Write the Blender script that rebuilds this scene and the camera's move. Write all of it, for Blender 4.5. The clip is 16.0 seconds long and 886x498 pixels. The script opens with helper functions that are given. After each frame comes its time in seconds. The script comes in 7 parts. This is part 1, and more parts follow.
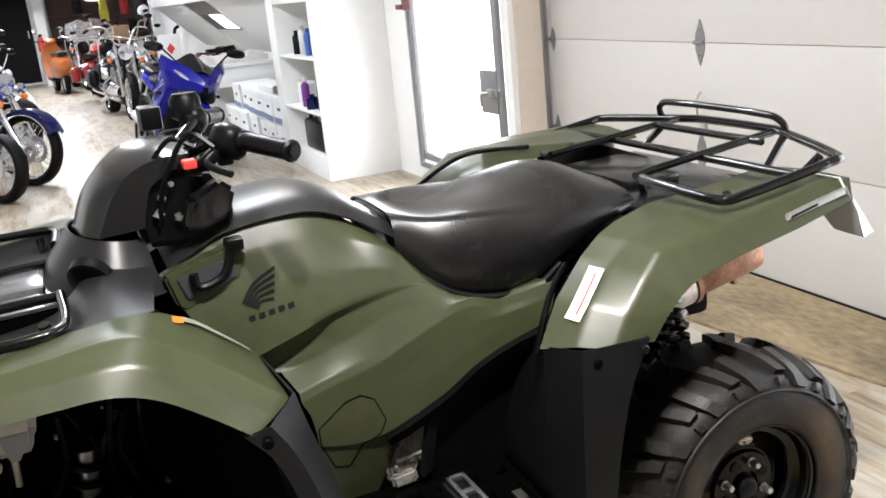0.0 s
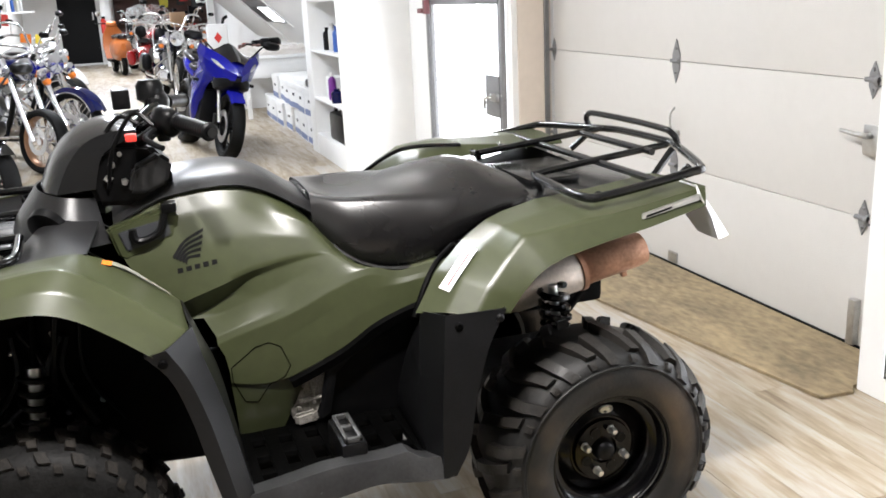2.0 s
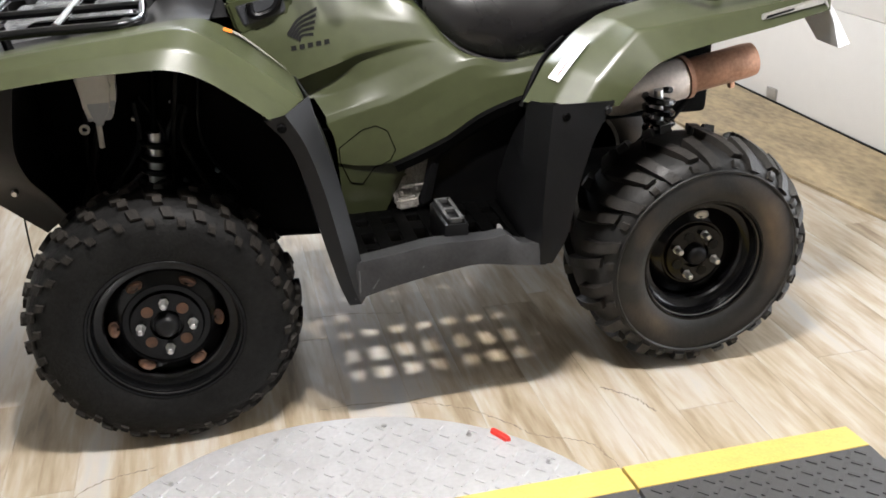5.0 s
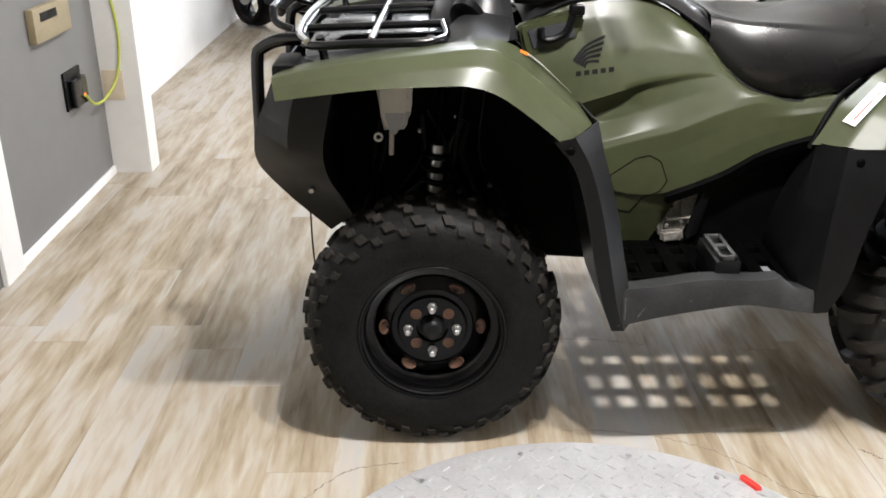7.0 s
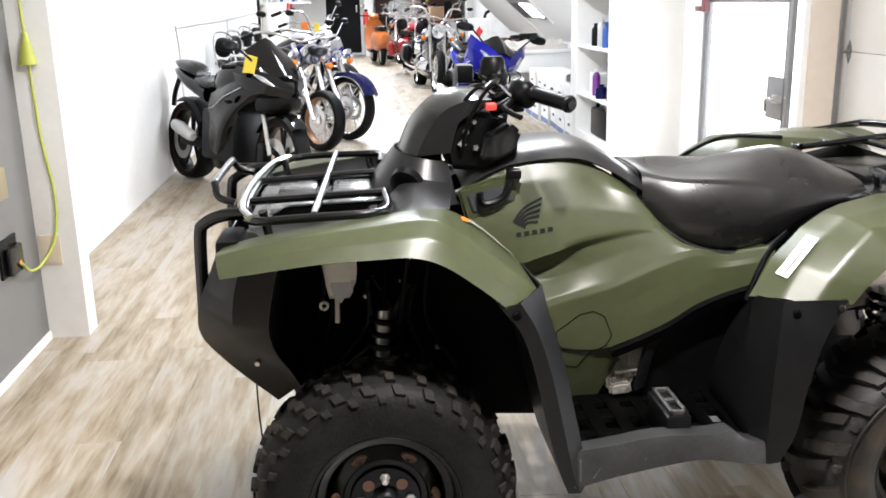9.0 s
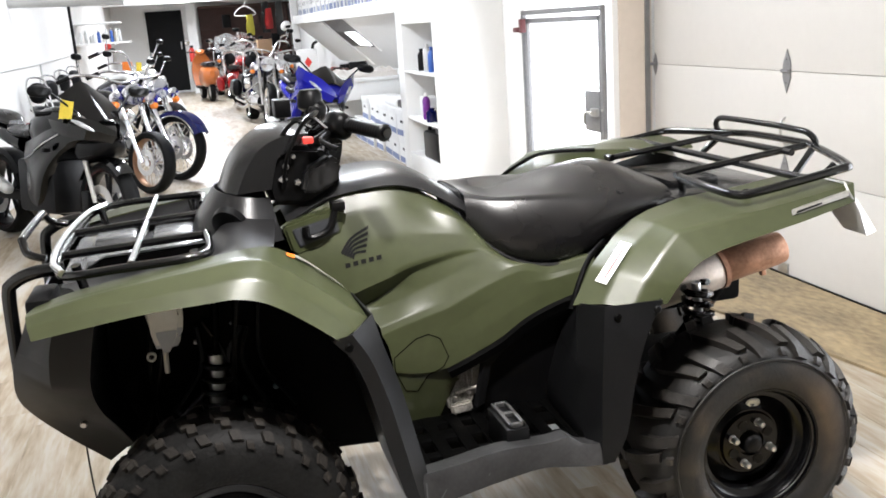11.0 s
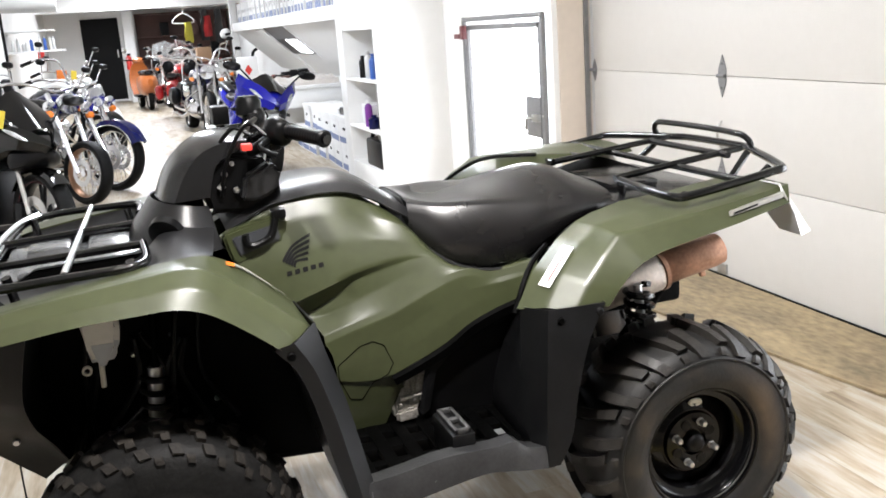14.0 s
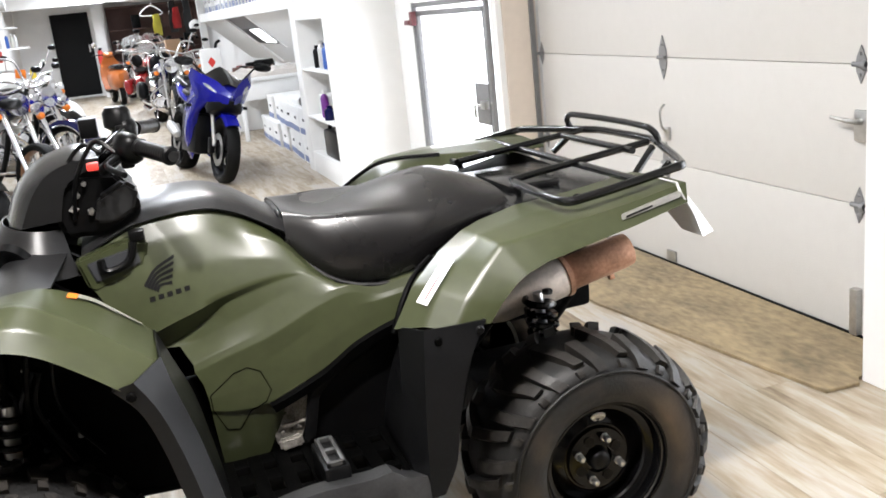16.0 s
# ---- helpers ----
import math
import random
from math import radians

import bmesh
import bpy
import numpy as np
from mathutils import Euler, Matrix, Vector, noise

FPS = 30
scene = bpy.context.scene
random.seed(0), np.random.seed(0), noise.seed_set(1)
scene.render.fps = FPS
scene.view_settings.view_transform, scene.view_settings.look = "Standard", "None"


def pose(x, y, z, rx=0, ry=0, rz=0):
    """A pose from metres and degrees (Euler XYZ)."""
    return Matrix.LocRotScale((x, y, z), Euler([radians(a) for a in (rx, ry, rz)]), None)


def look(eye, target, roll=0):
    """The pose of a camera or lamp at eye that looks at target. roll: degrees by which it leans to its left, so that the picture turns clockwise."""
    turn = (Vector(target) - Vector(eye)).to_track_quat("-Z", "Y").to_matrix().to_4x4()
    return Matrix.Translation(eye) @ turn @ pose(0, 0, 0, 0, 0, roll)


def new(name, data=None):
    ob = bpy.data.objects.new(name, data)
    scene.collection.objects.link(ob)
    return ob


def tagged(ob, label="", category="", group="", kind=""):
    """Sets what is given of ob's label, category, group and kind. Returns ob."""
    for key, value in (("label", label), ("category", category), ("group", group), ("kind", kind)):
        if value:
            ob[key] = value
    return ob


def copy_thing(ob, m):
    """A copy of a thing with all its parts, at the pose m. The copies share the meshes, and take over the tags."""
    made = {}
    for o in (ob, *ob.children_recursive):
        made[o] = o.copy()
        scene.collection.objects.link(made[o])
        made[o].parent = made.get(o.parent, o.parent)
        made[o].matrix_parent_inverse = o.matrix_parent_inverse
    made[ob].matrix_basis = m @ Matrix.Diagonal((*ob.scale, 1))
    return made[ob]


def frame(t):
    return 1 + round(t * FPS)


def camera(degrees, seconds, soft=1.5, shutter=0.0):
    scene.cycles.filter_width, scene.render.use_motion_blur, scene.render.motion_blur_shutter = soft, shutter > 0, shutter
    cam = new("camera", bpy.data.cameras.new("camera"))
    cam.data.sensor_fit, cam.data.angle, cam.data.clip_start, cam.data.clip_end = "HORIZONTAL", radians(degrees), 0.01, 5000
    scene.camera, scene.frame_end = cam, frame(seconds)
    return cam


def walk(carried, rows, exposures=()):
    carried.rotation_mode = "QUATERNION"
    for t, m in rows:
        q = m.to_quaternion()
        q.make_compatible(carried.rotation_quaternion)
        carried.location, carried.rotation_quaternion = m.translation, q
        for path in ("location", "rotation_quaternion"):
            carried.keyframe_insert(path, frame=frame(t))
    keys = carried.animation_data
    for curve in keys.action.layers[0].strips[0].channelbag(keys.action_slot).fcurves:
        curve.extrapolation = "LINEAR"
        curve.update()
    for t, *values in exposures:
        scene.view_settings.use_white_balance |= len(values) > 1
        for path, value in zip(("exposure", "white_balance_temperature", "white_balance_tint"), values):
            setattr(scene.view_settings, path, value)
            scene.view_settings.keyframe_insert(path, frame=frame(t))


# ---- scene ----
cam = camera(51.5, 16.0, 1.7)
PATH = [
    (0, (0.074, -1.858, 1.379), (0.798, -0.077, 0.827), -5.7),
    (0.5, (0.109, -2.012, 1.415), (0.902, -0.247, 0.909), -3.3),
    (1, (0.213, -2.123, 1.416), (0.861, -0.301, 0.907), -3.3),
    (1.5, (0.277, -2.227, 1.397), (0.701, -0.347, 0.863), -1.2),
    (2, (0.262, -2.276, 1.392), (0.888, -0.455, 0.85), -2.7),
    (2.5, (0.222, -2.302, 1.374), (0.96, -0.532, 0.805), -1.7),
    (3, (0.216, -2.305, 1.334), (1.008, -0.596, 0.66), -1.4),
    (5.5, (0.115, -2.334, 1.273), (0.433, -0.551, 0.424), -0.7),
    (6, (0.047, -2.336, 1.264), (0.248, -0.529, 0.433), -0.6),
    (6.5, (0.009, -2.34, 1.271), (0.081, -0.525, 0.433), -0.9),
    (7, (-0.008, -2.338, 1.288), (0.024, -0.503, 0.495), -0.0),
    (7.5, (-0.021, -2.336, 1.321), (-0.018, -0.454, 0.644), -0.5),
    (8, (-0.027, -2.333, 1.347), (0.007, -0.424, 0.751), -0.3),
    (8.5, (-0.024, -2.322, 1.353), (0.066, -0.405, 0.79), -0.4),
    (9, (-0.017, -2.313, 1.36), (0.148, -0.39, 0.835), -1.3),
    (9.5, (-0.004, -2.318, 1.366), (0.253, -0.399, 0.864), -2.2),
    (10, (0.013, -2.327, 1.367), (0.362, -0.421, 0.871), -3.0),
    (12.5, (0.04, -2.318, 1.365), (0.626, -0.464, 0.896), -4.1),
    (13, (0.039, -2.319, 1.363), (0.636, -0.47, 0.889), -4.0),
    (13.5, (0.041, -2.315, 1.362), (0.647, -0.47, 0.886), -4.0),
    (14, (0.042, -2.316, 1.361), (0.645, -0.47, 0.884), -4.0),
    (14.5, (0.044, -2.324, 1.363), (0.658, -0.48, 0.891), -4.2),
    (15, (0.047, -2.337, 1.36), (0.704, -0.508, 0.885), -4.6),
    (15.5, (0.136, -2.3, 1.37), (0.882, -0.51, 0.878), -6.5),
    (16, (0.35, -2.254, 1.375), (0.958, -0.42, 0.858), -6.1),
]
EXPOSURE = [(0, 0.15), (1.5, 0.27), (3, 0.22), (5.5, 0.31), (6.5, 0.32), (7.25, 0.2), (8, 0.15), (8.5, 0.35), (9.25, 0.52), (10, 0.5), (12.5, 0.24), (13, 0.26), (14, 0.4), (14.5, 0.48), (15.25, 0.4), (16, 0.28)]
walk(cam, [(t, look(eye, target, roll)) for t, eye, target, roll in PATH], [(t, stops, 6330, 13) for t, stops in EXPOSURE])

# ---- world and lights ----
world = bpy.data.worlds.new("world")
scene.world = world
world.use_nodes = True
wn = world.node_tree.nodes
sky = wn.new("ShaderNodeTexSky")
sky.sky_type = "NISHITA"
sky.sun_disc = False
sky.sun_elevation, sky.sun_rotation = radians(35), radians(60)
wn["Background"].inputs["Strength"].default_value = 0.1
world.node_tree.links.new(sky.outputs[0], wn["Background"].inputs[0])


def lamp(name, at, target, size, power, colour):
    data = bpy.data.lights.new(name, "AREA")
    data.shape, data.size, data.size_y = "RECTANGLE", size[0], size[1]
    data.energy, data.color = power, colour
    ob = new(name, data)
    ob.matrix_world = look(at, target)
    return ob


CEIL = 2.62
# unseen fittings; the last one is added to brighten the end beam
TUBES = [(0.5, 1.25), (0.2, 4.6), (0.2, 8.0), (0.2, 12.0), (0.2, 16.5), (0.2, 19.2)]
for n, (x, y) in enumerate(TUBES):
    lamp("tube_light", (x, y, CEIL - 0.12), (x, y, 0), (0.22, 1.2), (44 if y < 3 else 60 if y < 6 else 94), (0.90, 0.955, 1.0))
# bare bulbs over the stand
BULBS = [(0.34, -1.15), (0.66, -1.15), (0.9, 1.5)]
for x, y in BULBS:
    lamp("bulb_light", (x, y, CEIL - 0.17), (x, y, 0), (0.07, 0.07), 46 if y < 0 else 24, (1.0, 0.965, 0.905))
# daylight in the two barred openings of the street wall
lamp("daylight", (2.56, 3.72, 0.75), (0, 3.4, 0.6), (0.9, 1.2), 45, (0.93, 0.97, 1.0))
lamp("daylight", (2.56, -0.75, 0.95), (0, -0.8, 0.5), (0.9, 1.6), 12, (0.93, 0.97, 1.0))

# ---- helpers ----


def mat(name, colour, rough=0.5, metal=0.0, vary=0.15, scale=8.0, bump=0.0, bump_scale=60.0, coat=0.0, spec=0.5, stretch=(1, 1, 1), rand=0.0, second=None, ior=1.5):
    """Principled material with two scales of noise in colour, roughness and relief."""
    m = bpy.data.materials.new(name)
    m.use_nodes = True
    nt = m.node_tree
    b = nt.nodes["Principled BSDF"]
    tc = nt.nodes.new("ShaderNodeTexCoord")
    mp = nt.nodes.new("ShaderNodeMapping")
    mp.inputs["Scale"].default_value = stretch
    nt.links.new(tc.outputs["Object"], mp.inputs[0])
    n1 = nt.nodes.new("ShaderNodeTexNoise")
    n1.inputs["Scale"].default_value, n1.inputs["Detail"].default_value = scale, 5
    n2 = nt.nodes.new("ShaderNodeTexNoise")
    n2.inputs["Scale"].default_value, n2.inputs["Detail"].default_value = scale * 7.3, 3
    for n in (n1, n2):
        nt.links.new(mp.outputs[0], n.inputs["Vector"])
    mul = nt.nodes.new("ShaderNodeMath")
    mul.operation = "MULTIPLY_ADD"
    mul.inputs[1].default_value = 0.45
    nt.links.new(n2.outputs["Fac"], mul.inputs[0])
    half = nt.nodes.new("ShaderNodeMath")
    half.operation = "MULTIPLY"
    half.inputs[1].default_value = 0.55
    nt.links.new(n1.outputs["Fac"], half.inputs[0])
    nt.links.new(half.outputs[0], mul.inputs[2])
    fac = mul.outputs[0]
    if rand:
        oi = nt.nodes.new("ShaderNodeObjectInfo")
        gi = nt.nodes.new("ShaderNodeNewGeometry")
        ad = nt.nodes.new("ShaderNodeMath")
        ad.operation = "ADD"
        nt.links.new(oi.outputs["Random"], ad.inputs[0])
        nt.links.new(gi.outputs["Random Per Island"], ad.inputs[1])
        fr = nt.nodes.new("ShaderNodeMath")
        fr.operation = "FRACT"
        nt.links.new(ad.outputs[0], fr.inputs[0])
        mx = nt.nodes.new("ShaderNodeMath")
        mx.operation = "MULTIPLY_ADD"
        mx.inputs[1].default_value = rand
        nt.links.new(fr.outputs[0], mx.inputs[0])
        sb = nt.nodes.new("ShaderNodeMath")
        sb.operation = "MULTIPLY_ADD"
        sb.inputs[1].default_value, sb.inputs[2].default_value = 1.0 - rand * 0.5, -0.25 * rand
        nt.links.new(fac, sb.inputs[0])
        nt.links.new(sb.outputs[0], mx.inputs[2])
        fac = mx.outputs[0]
    ramp = nt.nodes.new("ShaderNodeValToRGB")
    a, c = ramp.color_ramp.elements
    a.position, c.position = 0.25, 0.75
    lo = second or [v * (1 - vary) for v in colour]
    hi = [min(1.0, v * (1 + vary)) for v in colour]
    a.color, c.color = (*lo, 1), (*hi, 1)
    nt.links.new(fac, ramp.inputs[0])
    nt.links.new(ramp.outputs[0], b.inputs["Base Color"])
    rr = nt.nodes.new("ShaderNodeMapRange")
    rr.inputs["To Min"].default_value, rr.inputs["To Max"].default_value = max(0.02, rough * 0.8), min(1.0, rough * 1.25)
    nt.links.new(n1.outputs["Fac"], rr.inputs["Value"])
    nt.links.new(rr.outputs[0], b.inputs["Roughness"])
    b.inputs["Metallic"].default_value = metal
    b.inputs["Specular IOR Level"].default_value = spec
    b.inputs["IOR"].default_value = ior
    b.inputs["Coat Weight"].default_value = coat
    b.inputs["Coat Roughness"].default_value = 0.14
    if bump:
        n3 = nt.nodes.new("ShaderNodeTexNoise")
        n3.inputs["Scale"].default_value, n3.inputs["Detail"].default_value = bump_scale, 4
        nt.links.new(mp.outputs[0], n3.inputs["Vector"])
        bp = nt.nodes.new("ShaderNodeBump")
        bp.inputs["Strength"].default_value, bp.inputs["Distance"].default_value = bump, 0.004
        nt.links.new(n3.outputs["Fac"], bp.inputs["Height"])
        nt.links.new(bp.outputs[0], b.inputs["Normal"])
    return m


def glow(name, colour, strength):
    m = bpy.data.materials.new(name)
    m.use_nodes = True
    b = m.node_tree.nodes["Principled BSDF"]
    b.inputs["Base Color"].default_value = (*colour, 1)
    b.inputs["Emission Color"].default_value = (*colour, 1)
    b.inputs["Emission Strength"].default_value = strength
    return m


def glass(name, colour=(1, 1, 1), rough=0.02, alpha_mix=1.0):
    m = bpy.data.materials.new(name)
    m.use_nodes = True
    b = m.node_tree.nodes["Principled BSDF"]
    b.inputs["Base Color"].default_value = (*colour, 1)
    b.inputs["Roughness"].default_value = rough
    b.inputs["Transmission Weight"].default_value = alpha_mix
    return m


def smooth(bm, angle=40):
    for f in bm.faces:
        f.smooth = True
    lim = radians(angle)
    for e in bm.edges:
        e.smooth = len(e.link_faces) == 2 and e.calc_face_angle(0) < lim


def link(name, bm, material, angle=40):
    bmesh.ops.recalc_face_normals(bm, faces=bm.faces)
    smooth(bm, angle)
    me = bpy.data.meshes.new(name)
    bm.to_mesh(me)
    bm.free()
    me.materials.append(material)
    return new(name, me)


def part(name, bm, material, parent, label="", angle=40):
    ob = link(name, bm, material, angle)
    ob.parent = parent
    return tagged(ob, label)


def thing(name, label, category, at=(0, 0, 0), turn=0.0, group="", kind=""):
    e = new(name)
    e.empty_display_size = 0.1
    e.matrix_basis = pose(*at, 0, 0, turn)
    return tagged(e, label, category, group, kind)


def box(bm, lo, hi, bevel=0.0, m=None):
    r = bmesh.ops.create_cube(bm, size=1)
    vs = r["verts"]
    c = [(a + b) / 2 for a, b in zip(lo, hi)]
    d = [abs(b - a) for a, b in zip(lo, hi)]
    for v in vs:
        v.co = Vector((v.co.x * d[0] + c[0], v.co.y * d[1] + c[1], v.co.z * d[2] + c[2]))
    if bevel:
        es = {e for v in vs for e in v.link_edges}
        made = bmesh.ops.bevel(bm, geom=list(es), offset=min(bevel, 0.45 * min(d)), segments=2, affect="EDGES", profile=0.6)
        vs = list({v for f in made["faces"] for v in f.verts} | {v for v in vs if v.is_valid})
    if m is not None:
        vs = [v for v in vs if v.is_valid]
        seen, todo = set(vs), list(vs)
        while todo:
            v = todo.pop()
            for e in v.link_edges:
                o = e.other_vert(v)
                if o not in seen:
                    seen.add(o)
                    todo.append(o)
        bmesh.ops.transform(bm, matrix=m, verts=list(seen))
    return bm


def boxes(*items, bevel=0.0):
    bm = bmesh.new()
    for lo, hi in items:
        box(bm, lo, hi, bevel)
    return bm


def spline(pts, n, closed=False):
    """n points spaced along a Catmull-Rom curve through pts."""
    P = [Vector(p) for p in pts]
    k = len(P)
    if k == 2:
        return [P[0].lerp(P[1], i / (n - 1)) for i in range(n)]
    fine = []
    segs = k if closed else k - 1
    for s in range(segs):
        p1, p2 = P[s], P[(s + 1) % k]
        p0 = P[s - 1] if closed or s else p1 * 2 - p2
        p3 = P[(s + 2) % k] if closed or s + 2 < k else p2 * 2 - p1
        for i in range(12):
            t = i / 12
            fine.append(0.5 * (2 * p1 + (p2 - p0) * t + (2 * p0 - 5 * p1 + 4 * p2 - p3) * t**2 + (3 * p1 - p0 - 3 * p2 + p3) * t**3))
    fine.append(P[0] if closed else P[-1])
    d = [0.0]
    for a, b in zip(fine, fine[1:]):
        d.append(d[-1] + (b - a).length)
    out, j = [], 0
    for i in range(n):
        want = d[-1] * i / (n if closed else n - 1)
        while j < len(d) - 2 and d[j + 1] < want:
            j += 1
        span = d[j + 1] - d[j]
        out.append(fine[j].lerp(fine[j + 1], (want - d[j]) / span if span else 0))
    return out


def spline_x(pts, n):
    """n points evenly spaced in x along a smooth curve through pts."""
    fine = spline(pts, 160)
    lo, hi = fine[0].x, fine[-1].x
    out, j = [], 0
    for i in range(n):
        want = lo + (hi - lo) * i / (n - 1)
        while j < len(fine) - 2 and fine[j + 1].x < want:
            j += 1
        span = fine[j + 1].x - fine[j].x
        out.append(fine[j].lerp(fine[j + 1], min(1.0, max(0.0, (want - fine[j].x) / span)) if span > 1e-9 else 0))
    return out


def shell(cols, thick=0.004, bm=None, side=1):
    """A closed sheet of even thickness over columns of points."""
    bm = bm or bmesh.new()
    n = len(cols)
    m = len(cols[0])
    def grid(off):
        return [[bm.verts.new((v.x + o.x, (v.y + o.y) * side, v.z + o.z)) for v, o in zip(c, oc)] for c, oc in zip(cols, off)]
    nrm = []
    for i in range(n):
        row = []
        for j in range(m):
            du = cols[min(i + 1, n - 1)][j] - cols[max(i - 1, 0)][j]
            dv = cols[i][min(j + 1, m - 1)] - cols[i][max(j - 1, 0)]
            c = du.cross(dv)
            row.append(c.normalized() * thick if c.length > 1e-9 else Vector((0, 0, 0)))
        nrm.append(row)
    zero = [[Vector((0, 0, 0))] * m for _ in range(n)]
    A, B = grid(zero), grid(nrm)
    for i in range(n - 1):
        for j in range(m - 1):
            bm.faces.new((A[i][j], A[i + 1][j], A[i + 1][j + 1], A[i][j + 1]))
            bm.faces.new((B[i][j], B[i][j + 1], B[i + 1][j + 1], B[i + 1][j]))
    for i in range(n - 1):
        bm.faces.new((A[i][0], B[i][0], B[i + 1][0], A[i + 1][0]))
        bm.faces.new((A[i][m - 1], A[i + 1][m - 1], B[i + 1][m - 1], B[i][m - 1]))
    for j in range(m - 1):
        bm.faces.new((A[0][j], A[0][j + 1], B[0][j + 1], B[0][j]))
        bm.faces.new((A[n - 1][j], B[n - 1][j], B[n - 1][j + 1], A[n - 1][j + 1]))
    return bm


SUPPORT = (0.0, 0.13, 0.5, 0.87)


def creased(line):
    """The points of a line with others close beside them, so that bends stay tight."""
    out = []
    for a, b in zip(line, line[1:]):
        out += [a.lerp(b, f) for f in SUPPORT]
    return out + [line[-1]]


def facets(rails, thick=0.004, side=1, n=0):
    """A sheet of flat faces with tight bends; with n, smooth along the rails and creased across them."""
    R = [spline_x(r, n) if n else creased([Vector(p) for p in r]) for r in rails]
    return shell([creased([r[i] for r in R]) for i in range(len(R[0]))], thick, None, side)


def skin(rails, n=28, across=1, thick=0.004, soft=True, bm=None, side=1, by_x=False):
    """A sheet through rails (curves); side=-1 mirrors it across the vehicle's middle."""
    bm = bm or bmesh.new()
    R = [spline_x(r, n) if by_x else spline(r, n) for r in rails]
    cols = []
    for i in range(n):
        line = [r[i] for r in R]
        cols.append(spline(line, across * (len(R) - 1) + 1) if soft and across > 1 else line)
    return shell(cols, thick, bm, side)


def tube(pts, r, n=None, seg=10, bm=None, closed=False, taper=None):
    """A round bar along a smooth curve through pts."""
    bm = bm or bmesh.new()
    n = n or (2 if len(pts) == 2 else 8 * len(pts))
    P = spline(pts, n, closed)
    up = Vector((0.3, 0.5, 0.81))
    rings = []
    k = len(P)
    for i, p in enumerate(P):
        d = (P[(i + 1) % k] - P[i - 1]) if closed else (P[min(i + 1, k - 1)] - P[max(i - 1, 0)])
        d.normalize()
        u = (up - d * up.dot(d)).normalized()
        up = u
        w = d.cross(u)
        rr = r if taper is None else r + (taper - r) * i / (k - 1)
        rings.append([bm.verts.new(p + (u * math.cos(a) + w * math.sin(a)) * rr) for a in [2 * math.pi * q / seg for q in range(seg)]])
    for i in range(k if closed else k - 1):
        a, b = rings[i], rings[(i + 1) % k]
        for q in range(seg):
            bm.faces.new((a[q], a[(q + 1) % seg], b[(q + 1) % seg], b[q]))
    if not closed:
        bm.faces.new(rings[0][::-1])
        bm.faces.new(rings[-1])
    return bm


def lathe(profile, seg=48, axis="y", at=(0, 0, 0), bm=None, closed=False):
    """profile: (radius, along) pairs turned round an axis."""
    bm = bm or bmesh.new()
    rings = []
    for r, h in profile:
        ring = []
        for q in range(seg):
            a = 2 * math.pi * q / seg
            u, w = r * math.cos(a), r * math.sin(a)
            p = {"y": (u, h, w), "z": (u, w, h), "x": (h, u, w)}[axis]
            ring.append(bm.verts.new(Vector(p) + Vector(at)))
        rings.append(ring)
    k = len(rings)
    for i in range(k if closed else k - 1):
        a, b = rings[i], rings[(i + 1) % k]
        for q in range(seg):
            bm.faces.new((a[q], a[(q + 1) % seg], b[(q + 1) % seg], b[q]))
    return bm


def prism(outline, axis, lo, hi, bevel=0.0, bm=None):
    """A closed 2D outline pushed from lo to hi along an axis."""
    bm = bm or bmesh.new()
    def at(p, h):
        return {"y": (p[0], h, p[1]), "x": (h, p[0], p[1]), "z": (p[0], p[1], h)}[axis]
    a = [bm.verts.new(at(p, lo)) for p in outline]
    b = [bm.verts.new(at(p, hi)) for p in outline]
    fs = [bm.faces.new(a), bm.faces.new(b[::-1])]
    k = len(a)
    for i in range(k):
        fs.append(bm.faces.new((a[i], b[i], b[(i + 1) % k], a[(i + 1) % k])))
    if bevel:
        es = {e for f in fs for e in f.edges}
        bmesh.ops.bevel(bm, geom=list(es), offset=bevel, segments=2, affect="EDGES")
    return bm


def loft(rings, bm=None):
    """A closed skin through rings of equal length, capped at both ends."""
    bm = bm or bmesh.new()
    vs = [[bm.verts.new(p) for p in r] for r in rings]
    k = len(vs[0])
    for a, b in zip(vs, vs[1:]):
        for i in range(k):
            bm.faces.new((a[i], a[(i + 1) % k], b[(i + 1) % k], b[i]))
    bm.faces.new(vs[0][::-1])
    bm.faces.new(vs[-1])
    return bm


def pod(stations, seg=16, power=0.8):
    """Rounded body along x: stations of (x, half width, low z, high z)."""
    out = []
    n = 4 * len(stations)
    sts = [tuple(v) for v in stations]
    mid = spline([(s[0], s[2], s[3]) for s in sts], n)
    wid = spline([(s[0], s[1], 0) for s in sts], n)
    for m, w in zip(mid, wid):
        zc, zr = (m.y + m.z) / 2, max((m.z - m.y) / 2, 0.002)
        r = []
        for i in range(seg):
            a = 2 * math.pi * i / seg
            c, s = math.cos(a), math.sin(a)
            r.append((m.x, max(w.y, 0.002) * math.copysign(abs(c) ** power, c), zc + zr * math.copysign(abs(s) ** power, s)))
        out.append(r)
    return loft(out)


def structure(name, bm, material, label, category, angle=30):
    return tagged(link(name, bm, material, angle), label, category, "", "structure")


